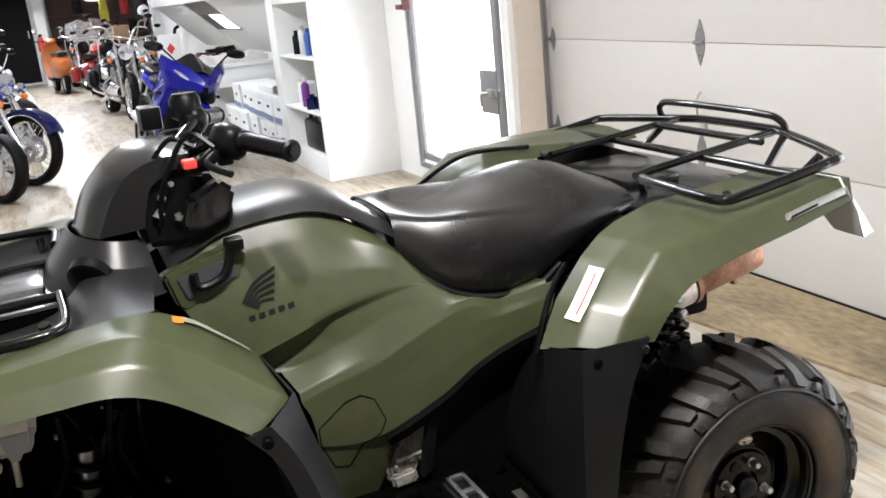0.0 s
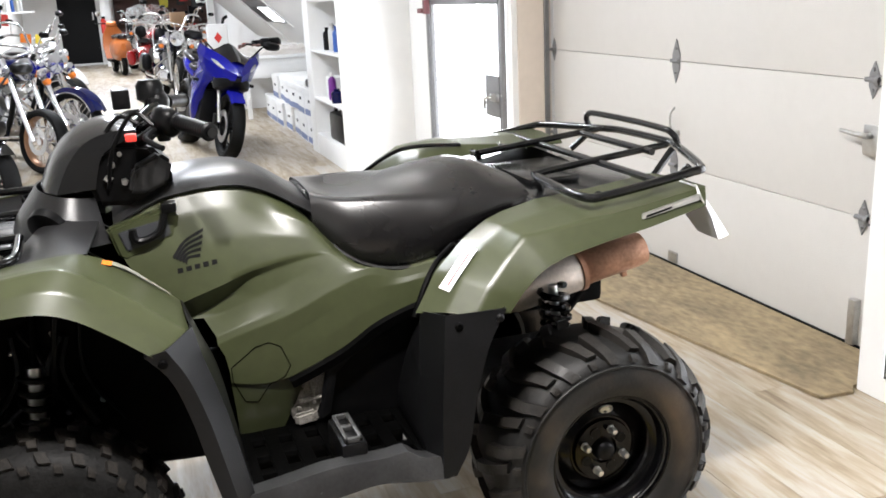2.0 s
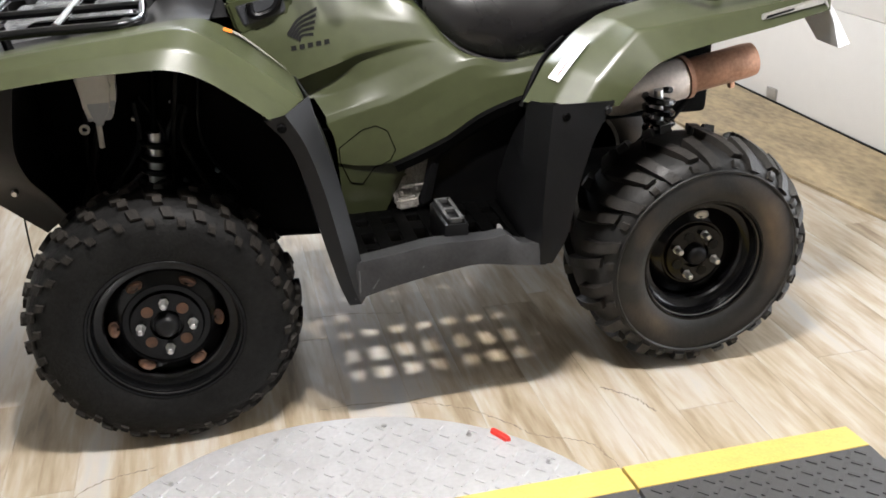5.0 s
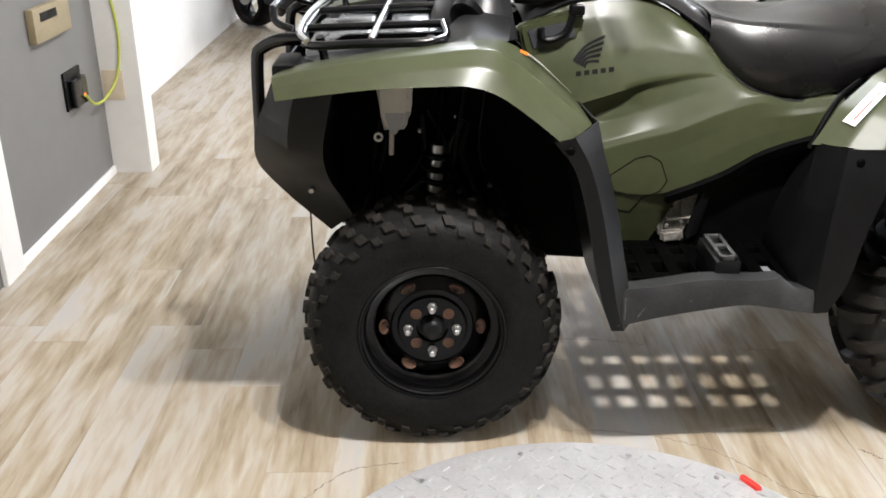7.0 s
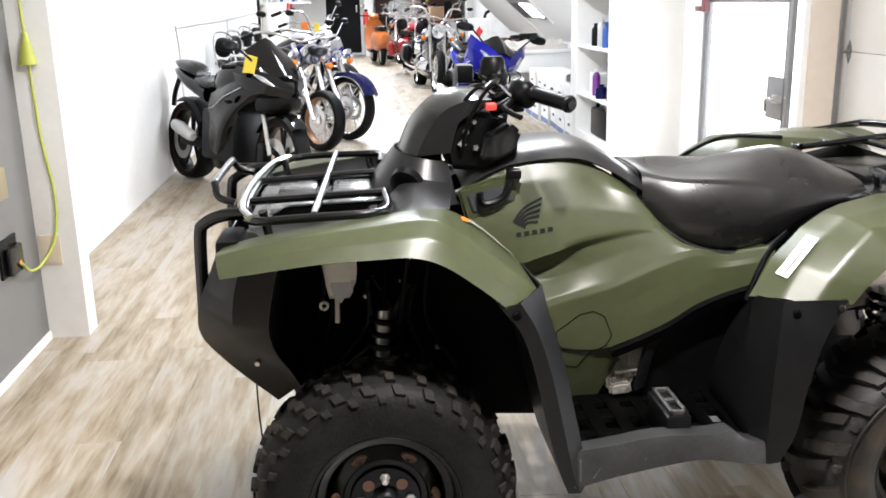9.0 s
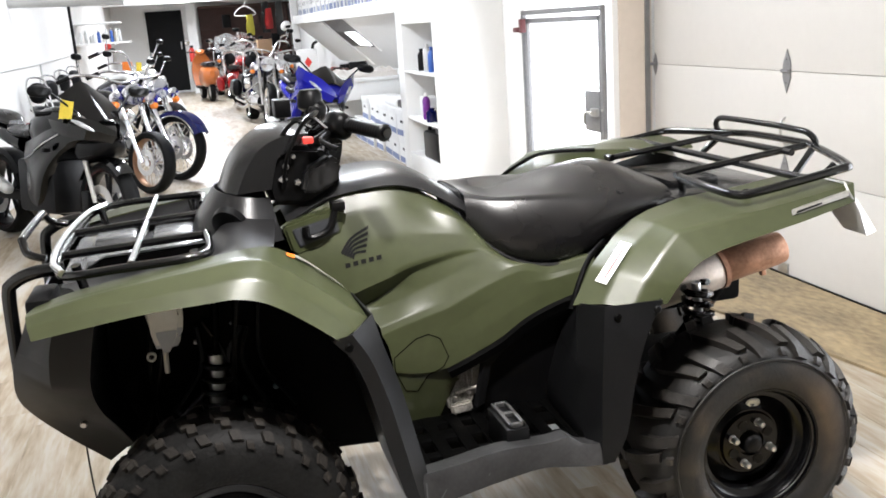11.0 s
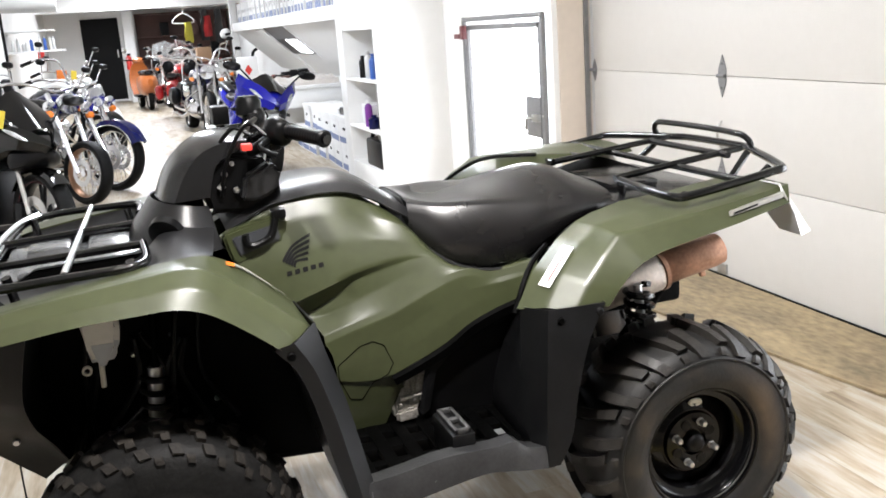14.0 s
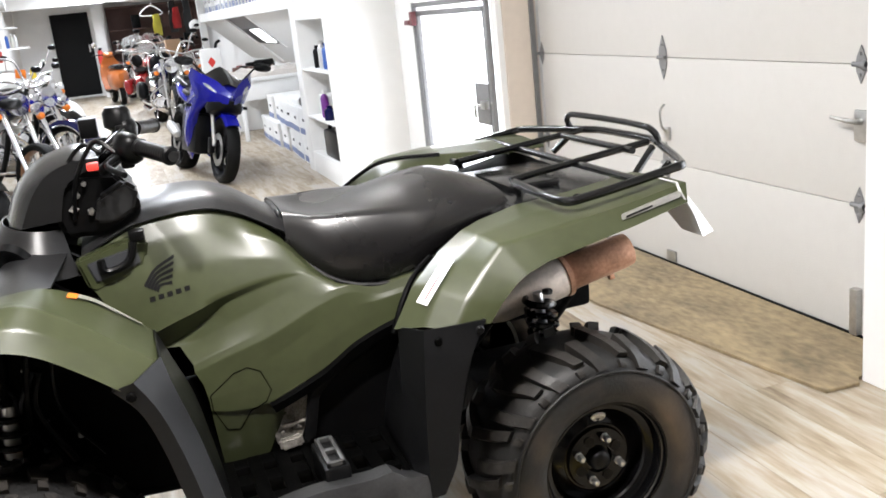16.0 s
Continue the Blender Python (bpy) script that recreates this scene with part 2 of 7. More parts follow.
def plank_material():
    """Greyed oak print: long streaks in world metres, shifted from plank to plank."""
    m = mat("vinyl_plank", (0.40, 0.34, 0.26), 0.43, ior=1.36, bump=0.04, bump_scale=30)
    nt = m.node_tree
    N, L = nt.nodes, nt.links
    b = N["Principled BSDF"]
    geo, oi, tc = N.new("ShaderNodeNewGeometry"), N.new("ShaderNodeObjectInfo"), N.new("ShaderNodeCombineXYZ")
    add = N.new("ShaderNodeMath")
    add.operation = "ADD"
    L.new(oi.outputs["Random"], add.inputs[0])
    L.new(geo.outputs["Random Per Island"], add.inputs[1])
    shift = N.new("ShaderNodeMath")
    shift.operation = "MULTIPLY"
    shift.inputs[1].default_value = 47.0
    L.new(add.outputs[0], shift.inputs[0])
    L.new(shift.outputs[0], tc.inputs[1])
    L.new(shift.outputs[0], tc.inputs[2])
    vec = N.new("ShaderNodeVectorMath")
    vec.operation = "ADD"
    L.new(geo.outputs["Position"], vec.inputs[0])
    L.new(tc.outputs[0], vec.inputs[1])
    mix = None
    for sx, sy, w in ((14.0, 2.2, 0.56), (60.0, 7.0, 0.30), (3.8, 0.8, 0.26)):
        mp = N.new("ShaderNodeMapping")
        mp.inputs["Scale"].default_value = (sx, sy, 1)
        L.new(vec.outputs[0], mp.inputs[0])
        no = N.new("ShaderNodeTexNoise")
        no.inputs["Scale"].default_value, no.inputs["Detail"].default_value = 1.0, 6
        no.inputs["Distortion"].default_value = 0.4
        L.new(mp.outputs[0], no.inputs["Vector"])
        mu = N.new("ShaderNodeMath")
        mu.operation = "MULTIPLY_ADD"
        mu.inputs[1].default_value = w
        L.new(no.outputs["Fac"], mu.inputs[0])
        if mix is None:
            mu.inputs[2].default_value = -0.08
        else:
            L.new(mix, mu.inputs[2])
        mix = mu.outputs[0]
    fr = N.new("ShaderNodeMath")
    fr.operation = "FRACT"
    L.new(add.outputs[0], fr.inputs[0])
    tone = N.new("ShaderNodeMath")
    tone.operation = "MULTIPLY_ADD"
    tone.inputs[1].default_value = 0.09
    L.new(fr.outputs[0], tone.inputs[0])
    L.new(mix, tone.inputs[2])
    ramp = N.new("ShaderNodeValToRGB")
    ramp.color_ramp.elements[0].position, ramp.color_ramp.elements[1].position = 0.34, 0.74
    ramp.color_ramp.elements[0].color = (0.165, 0.124, 0.080, 1)
    ramp.color_ramp.elements[1].color = (0.37, 0.365, 0.36, 1)
    for at, c in ((0.42, (0.255, 0.203, 0.136)), (0.51, (0.345, 0.288, 0.212)), (0.61, (0.41, 0.375, 0.325))):
        ramp.color_ramp.elements.new(at).color = (*c, 1)
    L.new(tone.outputs[0], ramp.inputs[0])
    L.new(ramp.outputs[0], b.inputs["Base Color"])
    return m


# ---- materials ----
M_GREEN = mat("olive_plastic", (0.0375, 0.0435, 0.0195), 0.32, vary=0.2, scale=5, bump=0.05, bump_scale=420, coat=0.06, spec=0.36)
M_CLAD = mat("grey_black_plastic", (0.0052, 0.0053, 0.0057), 0.34, vary=0.4, scale=14, bump=0.12, bump_scale=380, spec=0.5, ior=1.29)
M_BLACK = mat("black_plastic", (0.0022, 0.0022, 0.0024), 0.36, vary=0.3, scale=12, bump=0.1, bump_scale=300, spec=0.5, ior=1.25)
# same plastic as M_CLAD, made paler for the ceiling reflected in upward covers
M_CLAD_LIT = mat("ceiling_lit_plastic", (0.013, 0.013, 0.0135), 0.33, vary=0.4, scale=14, bump=0.1, bump_scale=380, ior=1.42)
M_COWL = mat("satin_black_plastic", (0.008, 0.008, 0.0084), 0.2, vary=0.3, scale=9, bump=0.05, bump_scale=300, ior=1.5)
# base lifted to grey to paint the bright room reflected in the deck
M_DECK = mat("deck_black_with_sheen", (0.10, 0.102, 0.106), 0.22, vary=0.3, scale=18, bump=0.1, bump_scale=200)
M_GLOSS = mat("gloss_black", (0.0025, 0.0025, 0.0028), 0.12, vary=0.3, scale=9, coat=0.15, ior=1.42)
# frame paint, taken near zero to paint the dark of arches and underside
M_FRAME = mat("black_paint_and_shade", (0.0008, 0.0008, 0.0008), 0.5, vary=0.4, scale=30, bump=0.2, bump_scale=120, spec=0.5, ior=1.12)
M_SEAT = mat("seat_vinyl", (0.0065, 0.0061, 0.0063), 0.27, vary=0.15, scale=6, bump=0.04, bump_scale=520, spec=0.5, ior=1.55)
M_RUBBER = mat("tyre_rubber", (0.0025, 0.0025, 0.0025), 0.55, vary=0.4, scale=16, bump=0.4, bump_scale=160, spec=0.5, ior=1.22)
M_CHROME = mat("chrome", (0.75, 0.75, 0.76), 0.12, 1.0, vary=0.05, scale=12)
M_STEEL = mat("zinc_steel", (0.52, 0.52, 0.51), 0.32, 1.0, vary=0.2, scale=40, bump=0.1)
M_ALU = mat("cast_aluminium", (0.45, 0.44, 0.42), 0.45, 0.85, vary=0.25, scale=30, bump=0.4, bump_scale=90)
M_RUST = mat("heat_tinted_steel", (0.36, 0.20, 0.13), 0.42, 0.6, vary=0.6, scale=13, bump=0.3, second=(0.20, 0.105, 0.065))
M_MUFFLER = mat("brushed_muffler_steel", (0.60, 0.53, 0.47), 0.42, 0.6, vary=0.25, scale=14, bump=0.2)
M_WHITE = mat("white_wall_paint", (0.80, 0.80, 0.79), 0.6, vary=0.03, scale=1.6, bump=0.12, bump_scale=45)
M_SCUFF = mat("scuffed_white_paint", (0.76, 0.75, 0.73), 0.6, vary=0.06, scale=2.2, bump=0.15, bump_scale=30)
M_SHADEWALL = mat("shaded_grey_paint", (0.165, 0.161, 0.155), 0.6, vary=0.08, scale=1.5, bump=0.1, bump_scale=40)
M_CEIL = mat("ceiling_paint", (0.80, 0.80, 0.79), 0.8, vary=0.03, scale=2)
M_DOOR = mat("garage_door_paint", (0.58, 0.565, 0.54), 0.45, vary=0.03, scale=2.5, bump=0.35, bump_scale=170)
M_TAN = mat("tan_painted_jamb", (0.66, 0.58, 0.50), 0.55, vary=0.06, scale=3)
M_PLANK = plank_material()
M_JOINT = mat("plank_joint", (0.30, 0.25, 0.19), 0.8)
M_PLY = mat("worn_plywood", (0.34, 0.26, 0.15), 0.6, vary=0.25, scale=2.4, stretch=(2.2, 1, 1), bump=0.3, second=(0.055, 0.042, 0.026))
# plain grey for hinges and tracks; on the far gate it paints glare
M_PALEFRAME = mat("grey_and_glare_steel", (0.24, 0.24, 0.245), 0.5, 0.5, vary=0.2, scale=18, bump=0.2)
M_STEELFRAME = mat("dark_steel_angle", (0.10, 0.10, 0.105), 0.5, 0.6, vary=0.25, scale=18, bump=0.25)
M_MESH = mat("expanded_metal", (0.16, 0.16, 0.16), 0.5, 0.5, vary=0.2, scale=20)
M_BLACKDOOR = mat("black_door_paint", (0.004, 0.004, 0.0045), 0.45, vary=0.2, scale=3, spec=0.12)
M_TREADPLATE = mat("aluminium_tread_plate", (0.50, 0.50, 0.505), 0.38, 0.35, vary=0.15, scale=14, bump=0.1)
M_YELLOW = mat("safety_yellow", (0.56, 0.42, 0.11), 0.55, vary=0.2, scale=20, bump=0.2)
M_RUBBERMAT = mat("black_rubber_mat", (0.05, 0.05, 0.05), 0.65, vary=0.25, scale=20)
M_RED = mat("red_plastic", (0.62, 0.04, 0.03), 0.35, vary=0.1)
M_STICKER = mat("white_sticker", (0.78, 0.77, 0.74), 0.4, vary=0.02)
M_LOGO = mat("dark_decal", (0.006, 0.006, 0.006), 0.5, ior=1.2)
M_SILVER = mat("silver_plastic", (0.58, 0.58, 0.57), 0.3, 0.3, vary=0.05)
M_DAY = glow("daylight_behind_bars", (0.95, 0.98, 1.0), 3.2)
M_AMBER = mat("amber_lens", (0.75, 0.2, 0.03), 0.2)
M_MILK = mat("milky_reservoir", (0.62, 0.60, 0.53), 0.4, vary=0.1)
M_CORD = mat("yellow_green_cord", (0.42, 0.45, 0.07), 0.5)
M_BEIGE = mat("beige_plastic", (0.27, 0.22, 0.13), 0.5)

# ---- room ----
X0, X1, YB, YF = -1.6, 2.82, 23.0, -9.0
bm = boxes(((X0 - 0.3, YF - 0.3, -0.12), (X1 + 0.3, YB + 0.3, -0.006)))
floor = structure("floor", bm, M_JOINT, "light brown wood-look vinyl plank floor", "floor")
structure("ceiling", boxes(((X0 - 0.3, YF - 0.3, CEIL), (X1 + 0.3, YB + 0.3, CEIL + 0.1))), M_CEIL, "plain white painted ceiling", "ceiling")
structure("wall_west", boxes(((X0 - 0.15, 1.62, -0.006), (X0, YB, CEIL))), M_SCUFF, "white painted wall with scuffs near the floor", "wall")
# wall stub; its grey is darkened to carry the shade on this side
structure("wall_stub", boxes(((-1.72, -0.02, -0.006), (-1.38, 1.515, CEIL))), M_SHADEWALL, "grey wall, darkened for its shade, with a thermostat and socket", "wall")
structure("pilaster", boxes(((-1.72, 1.515, -0.006), (-1.215, 1.64, CEIL)), bevel=0.004), M_SCUFF, "off-white painted pilaster at the wall end", "wall")
structure("baseboard", boxes(((-1.38, 0.5, -0.006), (-1.368, 1.51, 0.035)), bevel=0.003), M_WHITE, "low white baseboard", "baseboard")
structure("trim", boxes(((-1.38, 0.36, -0.006), (-1.362, 0.5, 2.1)), bevel=0.004), M_WHITE, "white door casing", "trim")
structure("wall_west_near", boxes(((-1.9, YF, -0.006), (-1.72, 1.0, CEIL))), M_WHITE, "plain white wall, unseen, closing the room", "wall")
# unseen south wall, set far back so the near side reflects less light
structure("wall_south", boxes(((-1.9, YF - 0.15, -0.006), (X1 + 0.15, YF, CEIL))), M_WHITE, "plain white wall, unseen, closing the room", "wall")
structure("wall_north", boxes(((X0 - 0.15, YB, -0.006), (X1 + 0.15, YB + 0.15, CEIL))), M_WHITE, "plain white painted end wall", "wall")
# street wall: garage opening y 0.16..2.88, barred openings beside it
XS = 2.54   # inner face of the street wall
structure("wall_east", boxes(
    ((XS, -0.085, -0.006), (X1 + 0.12, 0.02, CEIL)),
    ((XS, 2.9, -0.006), (X1 + 0.12, 2.985, CEIL)),
    ((XS, 4.41, -0.006), (X1 + 0.12, 5.0, CEIL)),
    ((XS, 2.985, 1.40), (X1 + 0.12, 4.41, CEIL)),
    ((XS, 2.985, -0.006), (X1 + 0.12, 4.41, 0.09)),
    ((XS, 0.02, 2.12), (X1 + 0.12, 2.9, CEIL)),
    ((XS, -1.32, 2.02), (X1 + 0.12, -0.085, CEIL)),
    ((XS, -1.32, -0.006), (X1 + 0.12, -0.085, 0.085)),
    ((XS, YF, -0.006), (X1 + 0.12, -1.32, CEIL)),
    ((X1, 5.0, -0.006), (X1 + 0.12, YB, CEIL))), M_WHITE, "white painted wall with a garage opening and barred doors", "wall")
structure("jamb", boxes(((2.575, 2.886, -0.004), (2.79, 2.899, 2.11))), M_TAN, "tan painted wooden jamb of the garage opening", "jamb")


def bolt_head(bm, at, r=0.008, axis="x", h=0.006):
    lathe([(0.0001, -h), (r * 0.7, -h), (r, -h * 0.4), (r, 0)], 8, axis, at, bm)
    return bm


# sectional garage door
gd = thing("garage_door", "closed cream sectional garage door with steel hinges", "garage door", (2.8, 1.53, 0), 0, "", "structure")
for i in range(4):
    z0, z1 = 0.012 + i * 0.503, 0.5125 + i * 0.503
    part("panel", box(bmesh.new(), (0.0, -1.50, z0), (0.045, 1.34, z1), 0.0035), M_DOOR, gd)
    if i < 3:
        for y in (-1.215, 0.02, 1.32):
            b = bmesh.new()
            w = 0.030 if abs(y) < 1 else 0.022
            e = 1.0 if abs(y) < 1 else 0.65
            prism([(y, z1 + 0.105 * e), (y - w, z1 + 0.035 * e), (y - w, z1 - 0.03 * e), (y, z1 - 0.10 * e), (y + w, z1 - 0.03 * e), (y + w, z1 + 0.035 * e)], "x", -0.006, -0.001, 0, b)
            tube([(-0.012, y - 0.03, z1 + 0.003), (-0.012, y + 0.03, z1 + 0.003)], 0.009, bm=b)
            for dz in (0.06, -0.055):
                bolt_head(b, (-0.006, y, z1 + dz * e), 0.007)
            if abs(y) > 1:
                tube([(-0.014, y, z1), (-0.014, y + (0.05 if y > 0 else -0.03), z1)], 0.007, bm=b)
                lathe([(0.02, -0.008), (0.022, 0.0), (0.02, 0.008)], 14, "y", (-0.014, y + (0.06 if y > 0 else -0.035), z1), b)
            part("hinge", b, M_PALEFRAME, gd, "galvanised steel hinge")
part("weather_strip", box(bmesh.new(), (-0.012, -1.50, -0.004), (0.04, 1.34, 0.016), 0.004), M_RUBBER, gd, "black rubber weather strip")
part("lift_bracket", boxes(((-0.012, -0.03, 0.02), (-0.001, 0.045, 0.075)), bevel=0.003), M_STEEL, gd)
part("lift_bracket", boxes(((-0.03, -1.235, 0.02), (-0.001, -1.2, 0.20)), bevel=0.003), M_STEEL, gd)
b = tube([(-0.012, 0.0, 0.67), (-0.04, 0.0, 0.70), (-0.045, 0.0, 0.77), (-0.02, 0.0, 0.80)], 0.006)
box(b, (-0.016, -0.02, 0.63), (-0.001, 0.02, 0.69), 0.003)
part("pull_handle", b, M_STEEL, gd)
b = box(bmesh.new(), (-0.02, -1.275, 0.75), (-0.001, -1.20, 0.86), 0.004)
tube([(-0.02, -1.235, 0.82), (-0.05, -1.22, 0.825), (-0.055, -1.125, 0.833)], 0.011, bm=b, taper=0.007)
part("lock_handle", b, M_STEEL, gd)
for y in (1.355, -1.36):
    b = boxes(((-0.055, y - 0.004, 0.0), (-0.02, y + 0.006, 2.05)), ((-0.055, y - 0.016, 0.0), (-0.05, y + 0.006, 2.05)), bevel=0.002)
    tagged(part("track", b, M_PALEFRAME, gd), "steel roller track")


def barred_gate(at, width, z0, z1, lock_z, hinge_red, steel):
    """Steel angle frame with an expanded-metal sheet; width runs along y from at, opening to daylight behind."""
    g = thing("security_gate", "dark steel-framed expanded-metal security gate before a bright opening", "gate", at)
    f = 0.034
    for name, lo, hi in (("frame_rail", (0, 0, z1 - f), (0.03, width, z1)), ("frame_rail", (0, 0, z0), (0.03, width, z0 + f)), ("frame_stile", (0, 0, z0 + f), (0.03, f, z1 - f)), ("frame_stile", (0, width - f, z0 + f), (0.03, width, z1 - f))):
        part(name, box(bmesh.new(), lo, hi, 0.003), steel, g)
    i = f + 0.026
    leaf = part("leaf", boxes(((0.012, i, z1 - i - 0.035), (0.04, width - i, z1 - i)), ((0.012, i, z0 + i), (0.04, width - i, z0 + i + 0.05)), ((0.012, i, z0 + i), (0.04, i + 0.03, z1 - i)), ((0.012, width - i - 0.02, z0 + i), (0.04, width - i, z1 - i)), bevel=0.003), steel, g)
    b = bmesh.new()
    sx, sz = 0.075, 0.034
    a0, a1, c0, c1 = i + 0.03, width - i - 0.02, z0 + i + 0.05, z1 - i - 0.035
    nx, nz = int((a1 - a0) / sx), int((c1 - c0) / sz)
    for r in range(nz):
        for q in range(nx):
            cx, cz = a0 + (q + 0.5 + 0.5 * (r % 2)) * sx, c0 + (r + 0.5) * sz
            for e in (-1, 1):
                p = [(cx - sx / 2, cz), (cx, cz + e * sz), (cx, cz + e * (sz - 0.0035)), (cx - sx / 2, cz - e * 0.0035)]
                q2 = [(cx + sx / 2, cz), (cx, cz + e * sz), (cx, cz + e * (sz - 0.0035)), (cx + sx / 2, cz - e * 0.0035)]
                if e == 1:
                    for pp in (p, q2):
                        b.faces.new([b.verts.new((0.026 + 0.004 * (k % 2), u, v)) for k, (u, v) in enumerate(pp)])
    part("expanded_metal", b, M_MESH, leaf, "diamond expanded-metal sheet")
    ly = i + 0.03
    part("lock_plate", boxes(((0.004, ly - 0.02, lock_z - 0.13), (0.012, ly + 0.2, lock_z + 0.13)), bevel=0.003), steel, leaf, "dark perforated lock plate")
    b = box(bmesh.new(), (-0.03, ly - 0.03, lock_z - 0.025), (0.0, ly + 0.05, lock_z + 0.025), 0.004)
    tube([(-0.02, ly + 0.03, lock_z), (-0.05, ly + 0.05, lock_z), (-0.05, ly + 0.09, lock_z - 0.01), (-0.045, ly + 0.10, lock_z - 0.08)], 0.008, bm=b)
    part("handle", b, M_STEEL, leaf, "bare steel handle")
    for z in (z0 + 0.02, (z0 + z1) / 2, z1 - 0.02):
        for y in (0.018, width - 0.018):
            part("bolt", bolt_head(bmesh.new(), (-0.001, y, z)), M_STEEL, g)
    if hinge_red:
        b = box(bmesh.new(), (-0.05, width - 0.06, z1 - 0.155), (-0.004, width + 0.05, z1 - 0.12), 0.006)
        box(b, (-0.045, width - 0.12, z1 - 0.16), (-0.005, width - 0.065, z1 - 0.06), 0.006)
        part("closer", b, mat("dull_red_paint", (0.16, 0.05, 0.055), 0.5, vary=0.3, scale=30), g, "dull red door closer")
    return g


# the far gate's paler steel stands in for glare washing over its frame
barred_gate((XS - 0.032, 2.985, 0), 1.42, 0.105, 1.39, 0.73, True, M_PALEFRAME)
g2 = barred_gate((XS - 0.032, -1.31, 0), 1.19, 0.10, 2.0, 0.38, False, M_STEELFRAME)
# the near gate is hung the other way round
g2.matrix_basis = Matrix.Translation((XS - 0.032, -0.12, 0)) @ Matrix.Diagonal((1, -1, 1, 1))
structure("backdrop", boxes(((X1 + 0.10, 2.9, 0.0), (X1 + 0.118, 4.5, 1.5))), M_DAY, "bright overexposed daylight outside", "backdrop")
structure("backdrop_near", boxes(((X1 + 0.10, -1.4, 0.0), (X1 + 0.118, -0.05, 2.1))), M_DAY, "bright overexposed daylight outside", "backdrop")
# plywood threshold before the garage door
tagged(link("plywood_sheet", prism([(2.50, -0.01), (2.37, 0.0), (2.20, 1.22), (2.17, 2.85), (2.785, 2.88), (2.785, 0.03), (2.53, 0.03)], "z", 0.001, 0.013, 0.002), M_PLY), "worn stained plywood sheet lying before the garage door", "plywood sheet")

# round tread plate set in the floor, with yellow edging
b = bmesh.new()
lathe([(0.0001, 0.004), (0.0001, 0.016), (0.60, 0.016), (0.612, 0.012), (0.615, 0.002)], 96, "z", (0.30, -1.15, 0), b)
plate = thing("floor_plate", "round aluminium tread plate screwed to the floor", "floor plate", (0, 0, 0))
part("disc", b, M_TREADPLATE, plate, angle=20)
b = bmesh.new()
for r in range(-17, 18):
    for q in range(-17, 18):
        u, v = r * 0.034, q * 0.034
        if u * u + v * v < 0.585**2 and v > -0.1:
            a = 45 if (r + q) % 2 else -45
            box(b, (-0.012, -0.0030, 0.015), (0.012, 0.0030, 0.0195), 0.0012, pose(0.30 + u, -1.15 + v, 0, 0, 0, a))
part("tread_pattern", b, M_TREADPLATE, plate)
for a in (55, 75, 100, 125, 35):
    part("screw", bolt_head(bmesh.new(), (0.30 + 0.57 * math.cos(radians(a)), -1.15 + 0.57 * math.sin(radians(a)), 0.0165), 0.007, "z", -0.004), M_STEEL, plate)
b = bmesh.new()
prism([(0.0, 0.0), (0.018, 0.0), (0.020, 0.012), (0.014, 0.026), (0.006, 0.026), (0.0, 0.014)], "y", 0, 0.055, 0.004, b)
ob = link("red_tab", b, M_RED)
ob.matrix_basis = pose(0.70, -0.735, 0.002, 0, 0, 30)
tagged(ob, "small red plastic tab lying on the floor", "tab")
for x0, x1 in ((0.40, 0.905), (0.912, 1.46)):
    m = thing("floor_mat", "black rubber floor mat with a yellow safety edge", "mat", (0, 0, 0))
    part("edge", prism([(-0.965, 0.0005), (-0.875, 0.0005), (-0.885, 0.021), (-0.965, 0.028)], "x", x0, x1, 0.001), M_YELLOW, m, "yellow safety edge")
    b = box(bmesh.new(), (x0, -1.75, 0.001), (x1, -0.966, 0.028), 0.002)
    if x0 > 0.6:
        for r in range(12):
            for q in range(17):
                box(b, (-0.012, -0.004, 0.027), (0.012, 0.004, 0.031), 0, pose(x0 + 0.03 + q * 0.03, -0.985 - r * 0.03, 0, 0, 0, 45 if (r + q) % 2 else -45))
    part("pad", b, M_RUBBERMAT, m, "black ribbed rubber pad")

# things on the wall stub
t = thing("thermostat", "beige wall thermostat with a dark display", "thermostat", (-1.38, 1.05, 0.735))
part("body", box(bmesh.new(), (0, -0.175, -0.06), (0.03, 0.165, 0.06), 0.008), M_BEIGE, t)
part("display", box(bmesh.new(), (0.029, -0.12, 0.01), (0.033, 0.03, 0.04), 0.002), M_BLACK, t)
t = thing("power_adapter", "black power adapter plugged into a wall socket", "adapter", (-1.38, 1.19, 0.44))
part("socket", box(bmesh.new(), (0, -0.09, -0.06), (0.010, 0.085, 0.085), 0.003), M_BLACK, t)
part("body", box(bmesh.new(), (0.010, -0.06, -0.055), (0.035, 0.075, 0.05), 0.008), M_GLOSS, t)
part("lamp", bolt_head(bmesh.new(), (0.037, 0.03, -0.02), 0.006), glow("red_pilot_lamp", (1, 0.15, 0.02), 3), t, "glowing red pilot lamp")
tagged(link("cover_plate", box(bmesh.new(), (-1.372, 1.508, 0.325), (-1.285, 1.5149, 0.452), 0.002), mat("cream_plate", (0.62, 0.53, 0.40), 0.5)), "blank cream wall plate", "wall plate")
cord = thing("extension_cord", "yellow-green extension cord hanging down the wall", "cord", (0, 0, 0))
part("cable", tube([(-1.312, 1.47, 1.9), (-1.305, 1.485, 1.16), (-1.298, 1.49, 0.85), (-1.275, 1.49, 0.62), (-1.29, 1.47, 0.45), (-1.325, 1.40, 0.365), (-1.34, 1.30, 0.36), (-1.335, 1.20, 0.42)], 0.006, seg=8), M_CORD, cord)
